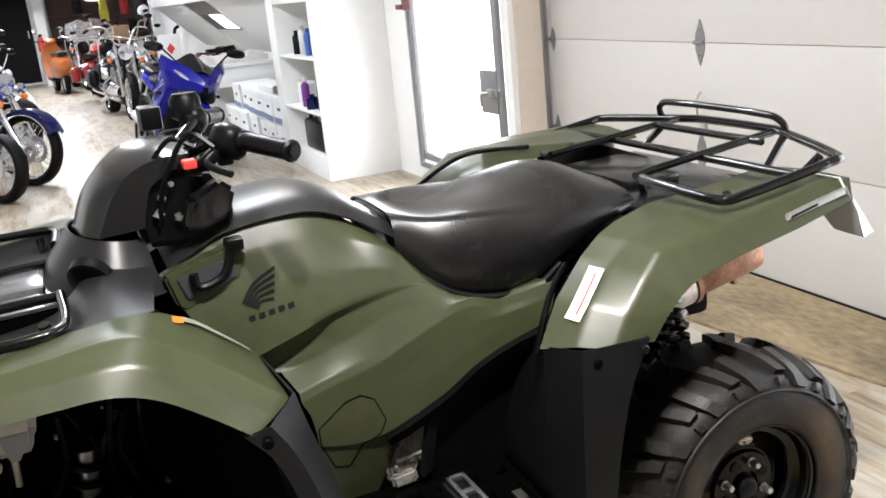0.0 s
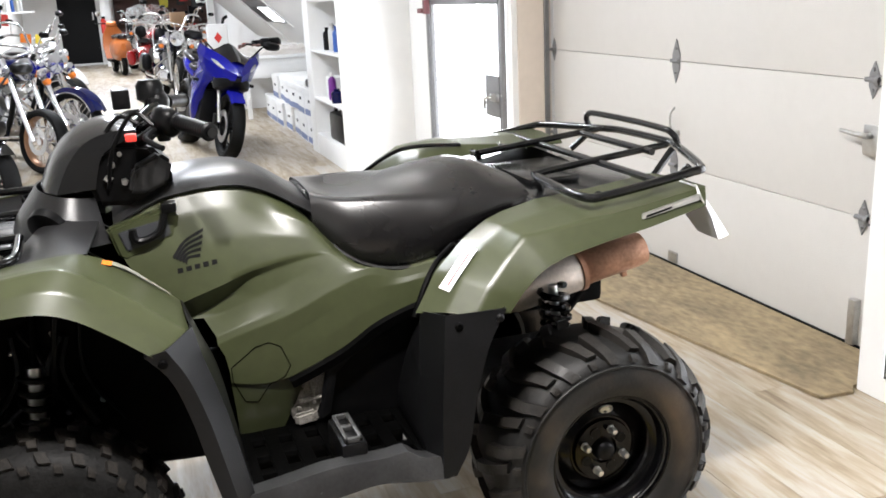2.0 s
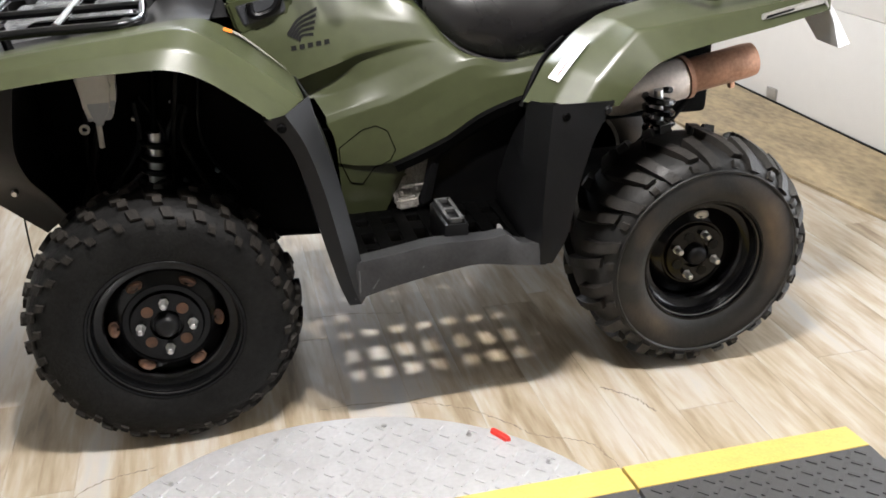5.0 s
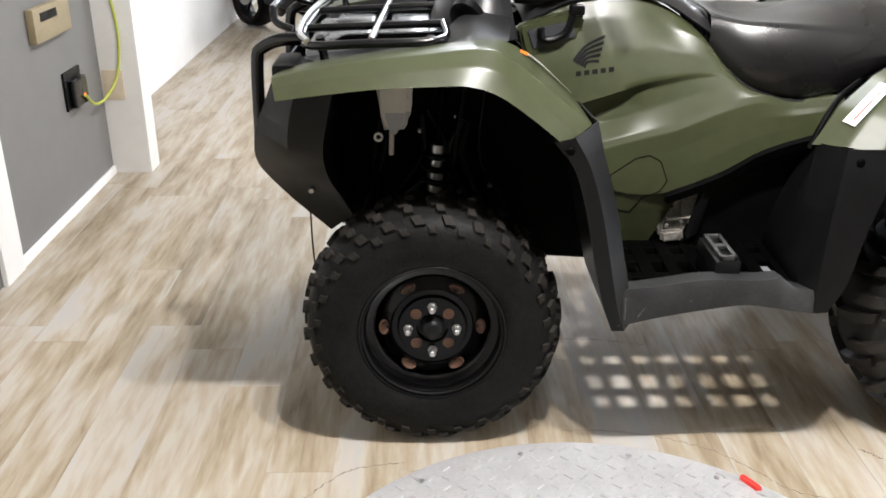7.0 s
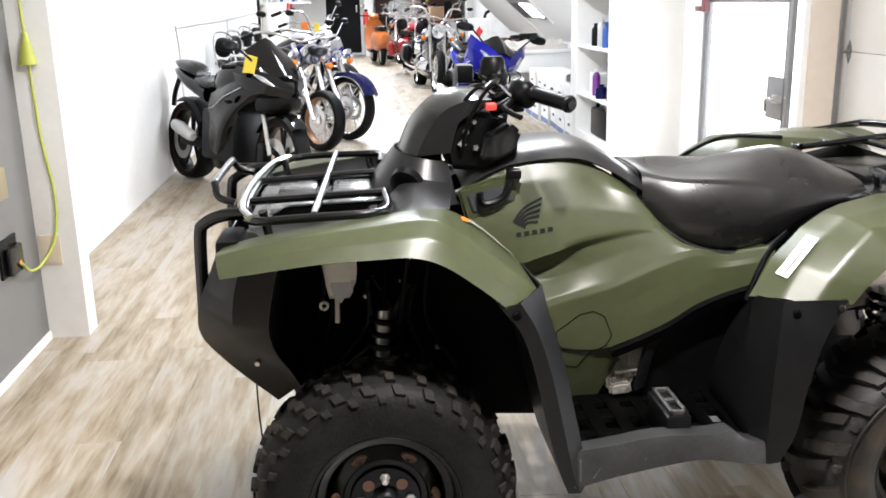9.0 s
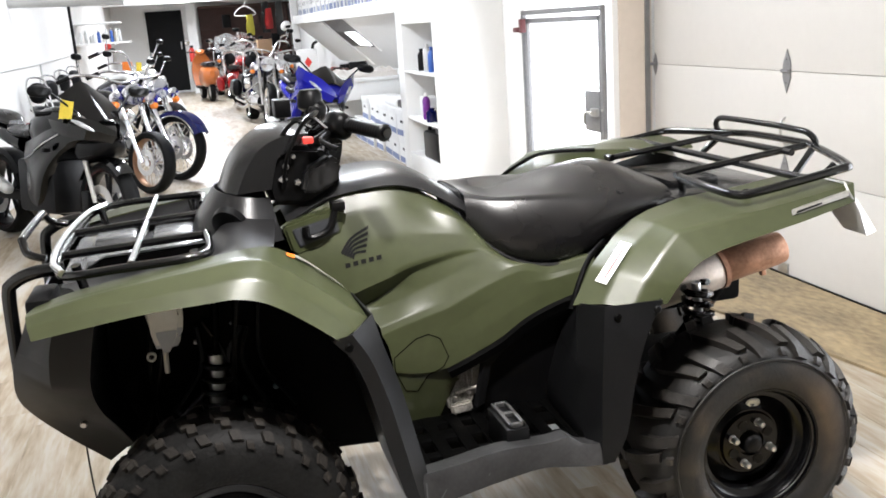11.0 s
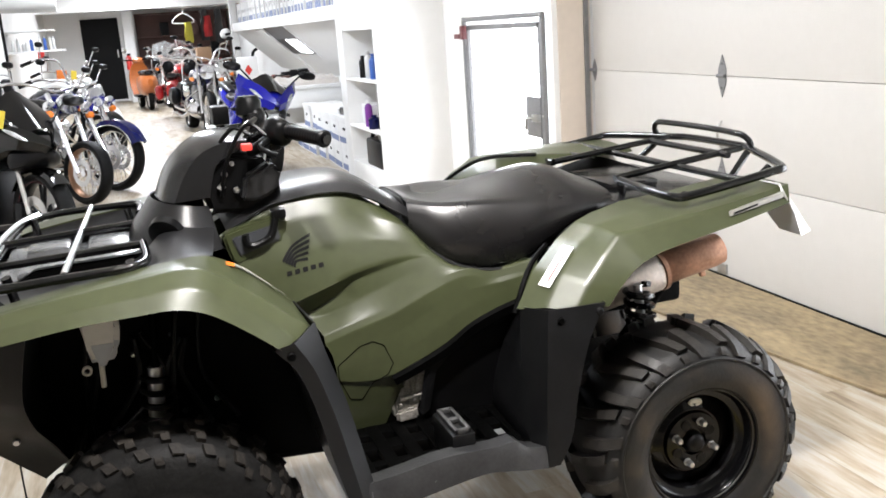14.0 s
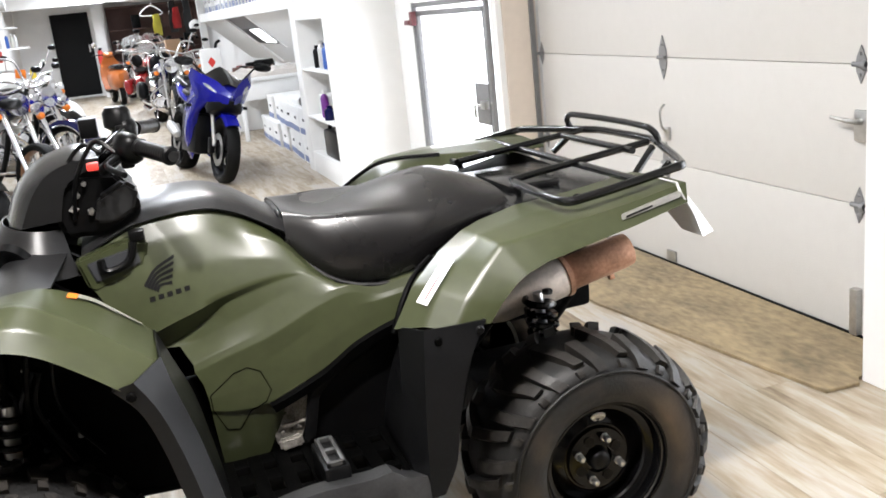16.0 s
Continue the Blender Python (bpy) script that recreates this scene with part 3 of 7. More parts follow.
part("plug", lathe([(0.008, 0.12), (0.012, 0.115), (0.016, 0.09), (0.030, 0.02), (0.034, 0.0), (0.030, -0.004)], 16, "z", (-1.305, 1.482, 1.15)), M_CORD, cord, "flared cord plug")

# ---- the quad bike ----
quad = thing("quad_bike", "olive green utility quad bike with black racks, parked", "quad bike")


def both(name, make, material, label="", angle=40, parent=None):
    return [part(name, make(s), material, parent or quad, label, angle) for s in (1, -1)]


def front_fender(s):
    top = [(-0.31, -0.40, 0.868), (-0.24, -0.40, 0.884), (-0.117, -0.40, 0.903), (0.003, -0.40, 0.917), (0.10, -0.395, 0.926), (0.16, -0.38, 0.92), (0.235, -0.31, 0.862), (0.335, -0.28, 0.765)]
    crest = [(-0.325, -0.48, 0.866), (-0.237, -0.492, 0.888), (-0.117, -0.497, 0.906), (0.0, -0.50, 0.919), (0.096, -0.502, 0.929), (0.146, -0.502, 0.917), (0.226, -0.492, 0.858), (0.337, -0.495, 0.765)]
    low = [(-0.31, -0.545, 0.835), (-0.22, -0.555, 0.848), (-0.11, -0.562, 0.861), (0.0, -0.568, 0.867), (0.075, -0.572, 0.868), (0.135, -0.572, 0.848), (0.20, -0.572, 0.803), (0.262, -0.572, 0.752)]
    face = [((a[0] + b[0]) / 2, (a[1] + b[1]) / 2 - 0.008, (a[2] + b[2]) / 2 + 0.003) for a, b in zip(crest, low)]
    shoulder = [(x, y + 0.022, z + 0.001) for x, y, z in crest]
    lip = [(x, y + 0.03, z - 0.004) for x, y, z in low]
    return facets([top, shoulder, crest, face, low, lip], 0.004, s, 48)


both("front_fender", front_fender, M_GREEN, "glossy olive green fender", 35)


def front_guard(s):
    inner = [(0.245, -0.33, 0.76), (0.285, -0.33, 0.70), (0.32, -0.33, 0.61), (0.345, -0.33, 0.50), (0.37, -0.34, 0.39), (0.395, -0.36, 0.335)]
    a = [(0.25, -0.566, 0.755), (0.293, -0.57, 0.70), (0.322, -0.572, 0.61), (0.345, -0.575, 0.50), (0.372, -0.58, 0.39), (0.392, -0.585, 0.335)]
    b = [(0.285, -0.578, 0.765), (0.318, -0.582, 0.705), (0.348, -0.585, 0.61), (0.372, -0.59, 0.50), (0.395, -0.593, 0.39), (0.412, -0.594, 0.34)]
    c = [(0.338, -0.515, 0.782), (0.352, -0.53, 0.72), (0.38, -0.545, 0.62), (0.402, -0.56, 0.51), (0.42, -0.575, 0.41), (0.425, -0.58, 0.352)]
    d = [(0.335, -0.28, 0.765), (0.36, -0.30, 0.70), (0.39, -0.32, 0.62), (0.41, -0.33, 0.51), (0.425, -0.34, 0.41), (0.43, -0.36, 0.352)]
    return skin([inner, a, b, c, d], 24, 2, 0.004, False, None, s)


both("front_mudguard", front_guard, M_CLAD, "matt dark grey mudguard", 30)


def guard_bolt(at):
    def make(s):
        return bolt_head(bmesh.new(), (at[0], at[1] * s, at[2]), 0.010, "y", 0.005 * s)
    return make


both("bolt", guard_bolt((0.278, -0.578, 0.738)), M_FRAME)
both("bolt", guard_bolt((0.885, -0.545, 0.700)), M_FRAME)
both("bolt", guard_bolt((0.972, -0.564, 0.712)), M_BLACK)


def rear_guard(s):
    inner = [(0.925, -0.28, 0.672), (0.872, -0.27, 0.60), (0.835, -0.265, 0.50), (0.82, -0.27, 0.43), (0.822, -0.30, 0.392)]
    a = [(0.832, -0.45, 0.716), (0.822, -0.465, 0.62), (0.812, -0.49, 0.50), (0.805, -0.54, 0.42), (0.812, -0.572, 0.386)]
    b = [(0.862, -0.53, 0.724), (0.848, -0.55, 0.63), (0.836, -0.565, 0.53), (0.826, -0.58, 0.43), (0.822, -0.586, 0.376)]
    c = [(0.988, -0.555, 0.730), (0.940, -0.565, 0.65), (0.905, -0.573, 0.54), (0.882, -0.582, 0.44), (0.848, -0.585, 0.376)]
    d = [(0.99, -0.32, 0.73), (0.945, -0.32, 0.65), (0.908, -0.32, 0.54), (0.886, -0.33, 0.44), (0.85, -0.34, 0.38)]
    return skin([inner, a, b, c, d], 20, 2, 0.004, False, None, s)


both("rear_mudguard", rear_guard, M_CLAD, "matt dark grey mudguard", 25)


def rear_fender(s):
    a = [(0.819, -0.45, 0.712), (0.88, -0.415, 0.787), (0.965, -0.37, 0.843), (1.036, -0.33, 0.868), (1.09, -0.30, 0.876), (1.2, -0.26, 0.887), (1.36, -0.25, 0.895), (1.53, -0.25, 0.915)]
    b = [(0.925, -0.543, 0.716), (0.965, -0.525, 0.768), (1.02, -0.502, 0.822), (1.066, -0.482, 0.861), (1.117, -0.487, 0.865), (1.22, -0.49, 0.879), (1.37, -0.495, 0.900), (1.525, -0.50, 0.926)]
    d = [(1.003, -0.552, 0.716), (1.035, -0.548, 0.753), (1.07, -0.543, 0.783), (1.10, -0.54, 0.801), (1.15, -0.535, 0.817), (1.24, -0.53, 0.833), (1.37, -0.528, 0.856), (1.515, -0.52, 0.885)]
    mid = [((p[0] + q[0]) / 2 - 0.003, (p[1] + q[1]) / 2 - 0.004, (p[2] + q[2]) / 2 + 0.007) for p, q in zip(a, b)]
    e = [(x, y + 0.035, z) for x, y, z in d]
    rails = [a, mid, b, d, e]
    if s < 0:
        # the far fender stands a little higher beside the seat
        rails = [[(0.865, -0.36, 0.69), (0.915, -0.29, 0.745), (0.965, -0.27, 0.78), (1.0, -0.25, 0.80), (1.06, -0.235, 0.835), (1.2, -0.23, 0.86), (1.36, -0.235, 0.885), (1.53, -0.24, 0.91)]] + rails
        rails = [[(x, y, z + 0.06 * k) for (x, y, z), k in zip(r, (0.4, 0.75, 0.95, 1.1, 1.15, 1.05, 0.7, 0.3))] for r in rails]
    return facets(rails, 0.004, s)


both("rear_fender", rear_fender, M_GREEN, "glossy olive green fender", 45)


# a black tube paints the shadow line between side panel and fender
def fender_gap(s):
    return tube([(x, y * s, z) for x, y, z in ((0.822, -0.43, 0.695), (0.858, -0.405, 0.755), (0.90, -0.37, 0.795), (0.955, -0.33, 0.82))], 0.007, n=24, seg=8)


both("gap_shade", fender_gap, M_FRAME, "black strip standing in for the shade in the fender gap")


part("fender_edge", tube([(0.832, 0.445, 0.738), (0.893, 0.378, 0.845), (0.985, 0.326, 0.922), (1.06, 0.29, 0.952), (1.2, 0.25, 0.951)], 0.006, n=30, seg=8), M_GLOSS, quad, "gloss black fender edge")


def tail(s):
    a = [(1.515, -0.36, 0.925), (1.56, -0.385, 0.87), (1.602, -0.42, 0.815)]
    b = [(1.505, -0.495, 0.930), (1.55, -0.50, 0.865), (1.594, -0.502, 0.800)]
    c = [(1.497, -0.518, 0.912), (1.53, -0.52, 0.855), (1.558, -0.512, 0.795)]
    d = [(1.49, -0.42, 0.885), (1.52, -0.43, 0.845), (1.55, -0.44, 0.80)]
    return facets([a, b, c, d], 0.004, s)


both("tail_trim", tail, M_SILVER, "silver plastic tail corner")


def side_reflector(s):
    b = bmesh.new()
    prism([(1.348, 0.871), (1.352, 0.883), (1.50, 0.912), (1.50, 0.899)], "y", -0.518 * s, -0.505 * s, 0.002, b)
    return b


both("side_vent", side_reflector, M_ALU, "silver slotted trim in the fender")


def vent_slot(s):
    return prism([(1.356, 0.8745), (1.358, 0.8805), (1.425, 0.894), (1.425, 0.889)], "y", -0.5195 * s, -0.51 * s, 0.001)


both("vent_slot", vent_slot, M_BLACK, "dark slot")


M_DULL = mat("worn_label", (0.20, 0.205, 0.17), 0.5, vary=0.15, scale=60)
from mathutils.bvhtree import BVHTree


def patch(name, corners, tree, material, label="", nu=10, nv=4, lift=0.0025):
    """A thin label laid on a curved panel: its four corners are drawn down to the nearest surface."""
    a, b, c, d = [Vector(p) for p in corners]
    bm = bmesh.new()
    grid = []
    for i in range(nu):
        row = []
        for j in range(nv):
            u, v = i / (nu - 1), j / (nv - 1)
            p = a.lerp(b, u).lerp(d.lerp(c, u), v)
            way = Vector((0.40, 0.86, -0.30)).normalized()
            loc, nrm, _, _ = tree.ray_cast(p - way * 0.5, way)
            if loc is None:
                loc, nrm, _, _ = tree.find_nearest(p)
            if nrm.dot(Vector((0, -1, 0.6))) < 0:
                nrm = -nrm
            row.append(bm.verts.new(loc + nrm * lift))
        grid.append(row)
    for i in range(nu - 1):
        for j in range(nv - 1):
            bm.faces.new((grid[i][j], grid[i + 1][j], grid[i + 1][j + 1], grid[i][j + 1]))
    return part(name, bm, material, quad, label)


bm = rear_fender(1)
bm.normal_update()
tree = BVHTree.FromBMesh(bm)
bm.free()
lo0, lo1, hi1, hi0 = (0.854, -0.50, 0.777), (0.882, -0.50, 0.763), (0.958, -0.48, 0.844), (0.930, -0.48, 0.857)
patch("warning_label", (lo0, hi0, hi1, lo1), tree, M_STICKER, "white warning sticker", 18, 10, 0.005)
patch("label_print", [Vector(lo0).lerp(Vector(lo1), a).lerp(Vector(hi0).lerp(Vector(hi1), a), b) for a, b in ((0.55, 0.1), (0.55, 0.9), (0.66, 0.9), (0.66, 0.1))], tree, M_RED, "thin red line of print", 14, 3, 0.0062)
bm = front_fender(1)
bm.normal_update()
tree = BVHTree.FromBMesh(bm)
bm.free()


def fender_strip(f0, f1, stops):
    """A label along the fender's inner edge; stops give how far along and how wide."""
    top, out = [Vector(p) for p in ((0.16, -0.38, 0.92), (0.235, -0.31, 0.862), (0.335, -0.28, 0.765))], [Vector(p) for p in ((0.146, -0.502, 0.917), (0.226, -0.492, 0.858), (0.337, -0.495, 0.765))]
    rails = [[], []]
    for u, w in stops:
        k = min(int(u), 1)
        a, b = top[k].lerp(top[k + 1], u - k), out[k].lerp(out[k + 1], u - k)
        for r, f in zip(rails, (f0, f0 + (f1 - f0) * w)):
            p = a.lerp(b, f)
            r.append(tree.find_nearest(p)[0] + Vector((0.003, 0, 0.004)))
    return skin(rails, 14, 1, 0.0006, False)


part("fender_label", fender_strip(0.04, 0.24, ((0.42, 1), (0.62, 1))), M_AMBER, quad, "small orange safety label")
part("fender_strip", fender_strip(0.04, 0.20, ((0.63, 0.9), (1.0, 0.75), (1.4, 0.5), (1.8, 0.25))), M_DULL, quad, "dull white strip label beside the body")


def body_side(s):
    top = [(0.20, -0.135, 0.905), (0.34, -0.135, 0.965), (0.47, -0.13, 0.977), (0.56, -0.13, 0.952), (0.645, -0.135, 0.89), (0.735, -0.175, 0.79), (0.83, -0.205, 0.748), (0.95, -0.25, 0.768)]
    inner = [(x, y + 0.045, z - 0.006) for x, y, z in top]
    ridge = [(0.405, -0.255, 0.640), (0.455, -0.259, 0.656), (0.515, -0.262, 0.672), (0.58, -0.263, 0.690), (0.69, -0.264, 0.735), (0.77, -0.266, 0.756), (0.84, -0.273, 0.741), (0.95, -0.288, 0.758)]
    brow = [(0.212, -0.156, 0.880), (0.34, -0.160, 0.924), (0.47, -0.157, 0.935), (0.56, -0.157, 0.912), (0.645, -0.163, 0.858), (0.735, -0.196, 0.780), (0.83, -0.225, 0.745), (0.95, -0.262, 0.765)]
    waist = [(0.25, -0.187, 0.812), (0.345, -0.191, 0.845), (0.45, -0.192, 0.866), (0.54, -0.192, 0.866), (0.635, -0.192, 0.838), (0.735, -0.212, 0.776), (0.83, -0.238, 0.743), (0.95, -0.270, 0.763)]
    edge = [(0.30, -0.222, 0.722), (0.345, -0.224, 0.742), (0.44, -0.225, 0.772), (0.505, -0.222, 0.794), (0.575, -0.213, 0.812), (0.70, -0.224, 0.785), (0.83, -0.246, 0.741), (0.95, -0.275, 0.761)]
    under = [(0.335, -0.186, 0.690), (0.385, -0.190, 0.704), (0.452, -0.198, 0.738), (0.512, -0.211, 0.775), (0.578, -0.217, 0.809), (0.70, -0.226, 0.780), (0.83, -0.249, 0.739), (0.95, -0.277, 0.759)]
    flank = [(0.385, -0.200, 0.690), (0.425, -0.206, 0.698), (0.49, -0.221, 0.722), (0.555, -0.229, 0.748), (0.63, -0.232, 0.772), (0.72, -0.238, 0.768), (0.83, -0.253, 0.736), (0.95, -0.280, 0.757)]
    # behind the crease the flank drops evenly from a ledge under the seat to the ridge
    shoulder = [(x, y + 0.008, z + 0.016) for x, y, z in ridge]
    for k, out in zip(range(4, 8), (0.05, 0.04, 0.02, 0.01)):
        brow[k] = (top[k][0] - 0.003, top[k][1] - out, top[k][2] - 0.010)
    for rail, f in ((waist, 0.3), (edge, 0.5), (under, 0.55), (flank, 0.75)):
        for k in range(4, 8):
            p = Vector(brow[k]).lerp(Vector(shoulder[k]), f)
            rail[k] = (p.x, p.y, p.z)
    low = [(0.425, -0.262, 0.545), (0.475, -0.268, 0.535), (0.54, -0.272, 0.535), (0.60, -0.281, 0.557), (0.69, -0.285, 0.597), (0.762, -0.288, 0.641), (0.838, -0.292, 0.672), (0.915, -0.299, 0.695)]
    groove = [(0.418, -0.261, 0.612), (0.465, -0.263, 0.620), (0.53, -0.265, 0.630), (0.60, -0.266, 0.650), (0.69, -0.270, 0.696), (0.775, -0.276, 0.722), (0.85, -0.282, 0.730), (0.945, -0.292, 0.746)]
    rib = [(0.424, -0.264, 0.575), (0.472, -0.267, 0.577), (0.54, -0.270, 0.582), (0.61, -0.277, 0.602), (0.70, -0.281, 0.648), (0.775, -0.284, 0.684), (0.85, -0.288, 0.703), (0.935, -0.297, 0.722)]
    return facets([inner, top, brow, waist, edge, under, flank, shoulder, ridge, groove, rib, low], 0.004, s, 60)


both("side_panel", body_side, M_GREEN, "olive green body side panel", 50)


def lower_side(s):
    a = [(0.425, -0.258, 0.547), (0.475, -0.264, 0.537), (0.54, -0.264, 0.532), (0.64, -0.264, 0.556)]
    b = [(0.43, -0.25, 0.47), (0.475, -0.252, 0.47), (0.53, -0.252, 0.473), (0.582, -0.25, 0.482)]
    c = [(0.436, -0.235, 0.385), (0.465, -0.235, 0.386), (0.50, -0.235, 0.39), (0.54, -0.235, 0.40)]
    return skin([a, b, c], 14, 3, 0.004, True, None, s)


both("lower_panel", lower_side, M_GREEN, "olive green lower body panel")


def edge_trim(s):
    a = [(0.965, -0.31, 0.79), (0.94, -0.305, 0.735), (0.915, -0.302, 0.695), (0.838, -0.292, 0.670), (0.762, -0.288, 0.639), (0.69, -0.283, 0.592), (0.60, -0.281, 0.553), (0.555, -0.275, 0.535)]
    b = [(x + 0.002, y - 0.010, z - 0.004) for x, y, z in a]
    c = [(x + 0.008, y - 0.008, z - 0.018) for x, y, z in a]
    d = [(x + 0.010, y + 0.02, z - 0.022) for x, y, z in a]
    return skin([a, b, c, d], 30, 2, 0.003, False, None, s)


both("edge_trim", edge_trim, M_FRAME, "black plastic edge trim")


def footwell(s):
    a = [(0.98, -0.28, 0.765), (0.90, -0.27, 0.66), (0.80, -0.26, 0.61), (0.70, -0.25, 0.565), (0.58, -0.24, 0.49)]
    b = [(0.90, -0.26, 0.60), (0.84, -0.25, 0.55), (0.76, -0.25, 0.53), (0.68, -0.245, 0.50), (0.60, -0.24, 0.45)]
    c = [(0.84, -0.25, 0.38), (0.80, -0.25, 0.38), (0.74, -0.245, 0.38), (0.68, -0.24, 0.38), (0.62, -0.24, 0.38)]
    return skin([a, b, c], 14, 2, 0.004, False, None, s)


both("footwell_panel", footwell, M_BLACK, "black footwell side panel")


def footwell_rim(s):
    a = [(0.93, -0.283, 0.70), (0.85, -0.281, 0.668), (0.762, -0.278, 0.625), (0.69, -0.274, 0.583), (0.645, -0.272, 0.545), (0.622, -0.268, 0.43)]
    b = [(x + 0.004, y - 0.006, z - 0.008) for x, y, z in a]
    c = [(0.895, -0.284, 0.655), (0.84, -0.282, 0.632), (0.765, -0.28, 0.60), (0.70, -0.277, 0.565), (0.665, -0.275, 0.53), (0.644, -0.27, 0.43)]
    d = [(x + 0.004, y + 0.03, z - 0.01) for x, y, z in c]
    return facets([a, b, c, d], 0.004, s)


both("footwell_rim", footwell_rim, M_CLAD, "raised black rim of the footwell")

# black tank cover and the storage-lid latch
tank = [[(0.22, y * 1.0, 0.915 + h * 0.3), (0.30, y, 0.955 + h * 0.7), (0.36, y, 0.972 + h), (0.48, y, 0.98 + h), (0.56, y, 0.957 + h), (0.64, y, 0.908 + h * 0.9), (0.695, y, 0.872 + h)] for y, h in ((-0.142, 0.0), (-0.115, 0.022), (-0.06, 0.034), (0.0, 0.037), (0.06, 0.034), (0.115, 0.022), (0.142, 0.0))]
part("tank_cover", skin(tank, 26, 2, 0.004), M_CLAD_LIT, quad, "matt black tank cover", 45)


def latch_frame(s):
    b = bmesh.new()
    prism([(0.205, 0.915), (0.212, 0.921), (0.325, 0.949), (0.361, 0.936), (0.345, 0.877), (0.236, 0.841), (0.222, 0.851)], "y", -0.175 * s, -0.14 * s, 0.006, b)
    return b


both("latch_frame", latch_frame, M_GREEN, "raised olive green surround")


def latch_recess(s):
    b = bmesh.new()
    prism([(0.225, 0.908), (0.334, 0.930), (0.339, 0.890), (0.240, 0.863)], "y", -0.179 * s, -0.168 * s, 0.003, b)
    return b


both("latch_recess", latch_recess, mat("grey_plastic", (0.035, 0.037, 0.041), 0.4, vary=0.3, scale=30), "grey latch recess")


def latch_hook(s):
    b = tube([(x, -0.187 * s, z) for x, z in ((0.257, 0.914), (0.260, 0.892), (0.275, 0.886), (0.304, 0.895), (0.319, 0.911), (0.328, 0.938), (0.336, 0.958))], 0.0085, seg=8)
    box(b, (0.322, -0.197 * s, 0.943), (0.356, -0.16 * s, 0.966), 0.006)
    return b


both("latch_hook", latch_hook, M_BLACK, "black rubber latch")

# seat
seat = []
seat_x = (0.668, 0.74, 0.83, 0.93, 1.0, 1.10, 1.215)
for ys, zs in (
    ((0.135, 0.185, 0.205, 0.218, 0.222, 0.212, 0.195), (0.860, 0.790, 0.757, 0.765, 0.800, 0.845, 0.868)),
    ((0.142, 0.193, 0.215, 0.228, 0.232, 0.222, 0.200), (0.870, 0.803, 0.772, 0.780, 0.812, 0.852, 0.873)),
    ((0.141, 0.189, 0.212, 0.225, 0.230, 0.220, 0.195), (0.895, 0.848, 0.830, 0.832, 0.848, 0.872, 0.882)),
    ((0.130, 0.172, 0.194, 0.206, 0.213, 0.203, 0.175), (0.926, 0.914, 0.908, 0.899, 0.892, 0.890, 0.890)),
    ((0.120, 0.161, 0.183, 0.194, 0.201, 0.191, 0.162), (0.931, 0.921, 0.917, 0.909, 0.902, 0.904, 0.897)),
    ((0.098, 0.140, 0.160, 0.168, 0.173, 0.162, 0.132), (0.934, 0.920, 0.917, 0.914, 0.915, 0.921, 0.902)),
    ((0.070, 0.110, 0.120, 0.120, 0.120, 0.112, 0.090), (0.936, 0.912, 0.913, 0.926, 0.938, 0.944, 0.908)),
    ((0.035, 0.055, 0.060, 0.060, 0.060, 0.056, 0.045), (0.937, 0.907, 0.910, 0.935, 0.950, 0.956, 0.910)),
    ((0.0, 0.0, 0.0, 0.0, 0.0, 0.0, 0.0), (0.938, 0.905, 0.909, 0.939, 0.953, 0.960, 0.911)),
):
    seat.append([(x, -y, z) for x, y, z in zip(seat_x, ys, zs)])
seat += [[(x, -y, z) for x, y, z in r] for r in seat[-2::-1]]
part("seat", skin(seat, 44, 1, 0.004, False, None, 1, True), M_SEAT, quad, "padded black vinyl seat", 60)
for s in (1, -1):
    part("seat_piping", tube([(x, y * s, z + 0.002) for x, y, z in seat[4][1:]], 0.0022, n=30, seg=6), M_BLACK, quad)
b = bmesh.new()
for s in (1, -1):
    tube([(0.662, 0.0, 0.932), (0.664, -0.09 * s, 0.924), (0.672, -0.125 * s, 0.87), (0.735, -0.185 * s, 0.785), (0.83, -0.215 * s, 0.748), (0.94, -0.225 * s, 0.752), (1.0, -0.23 * s, 0.79)], 0.008, seg=8, bm=b)
part("seat_base", b, M_BLACK, quad, "black seat edge")


# wheels
M_KNOB = mat("worn_tread_rubber", (0.018, 0.016, 0.014), 0.6, vary=0.8, scale=30, bump=0.4, bump_scale=120, ior=1.2, second=(0.0015, 0.0015, 0.0015))
M_TREAD = mat("front_tyre_rubber", (0.0085, 0.0083, 0.0081), 0.5, vary=0.6, scale=14, bump=0.4, bump_scale=150, ior=1.2, second=(0.0015, 0.0015, 0.0015))
M_CASTING = mat("dull_cast_aluminium", (0.30, 0.285, 0.26), 0.5, 0.6, vary=0.6, scale=34, bump=0.9, bump_scale=70, second=(0.05, 0.045, 0.04))
M_FOOT = mat("scuffed_grey_plastic", (0.021, 0.021, 0.0215), 0.38, vary=0.5, scale=16, bump=0.15, bump_scale=160, ior=1.46, second=(0.009, 0.009, 0.0095))
M_SCRAPE = mat("scraped_grey_plastic", (0.075, 0.075, 0.077), 0.5, vary=0.5, scale=30, second=(0.02, 0.02, 0.021))
M_PEG = mat("dull_worn_peg", (0.10, 0.10, 0.10), 0.4, 0.6, vary=0.6, scale=40, bump=0.3, second=(0.03, 0.03, 0.03))
M_HOLE = mat("rusty_hole", (0.07, 0.029, 0.012), 0.7, vary=0.6, scale=60, second=(0.004, 0.003, 0.003))
M_RIM = mat("black_rim_paint", (0.002, 0.002, 0.0022), 0.16, vary=0.4, scale=20, ior=1.3)
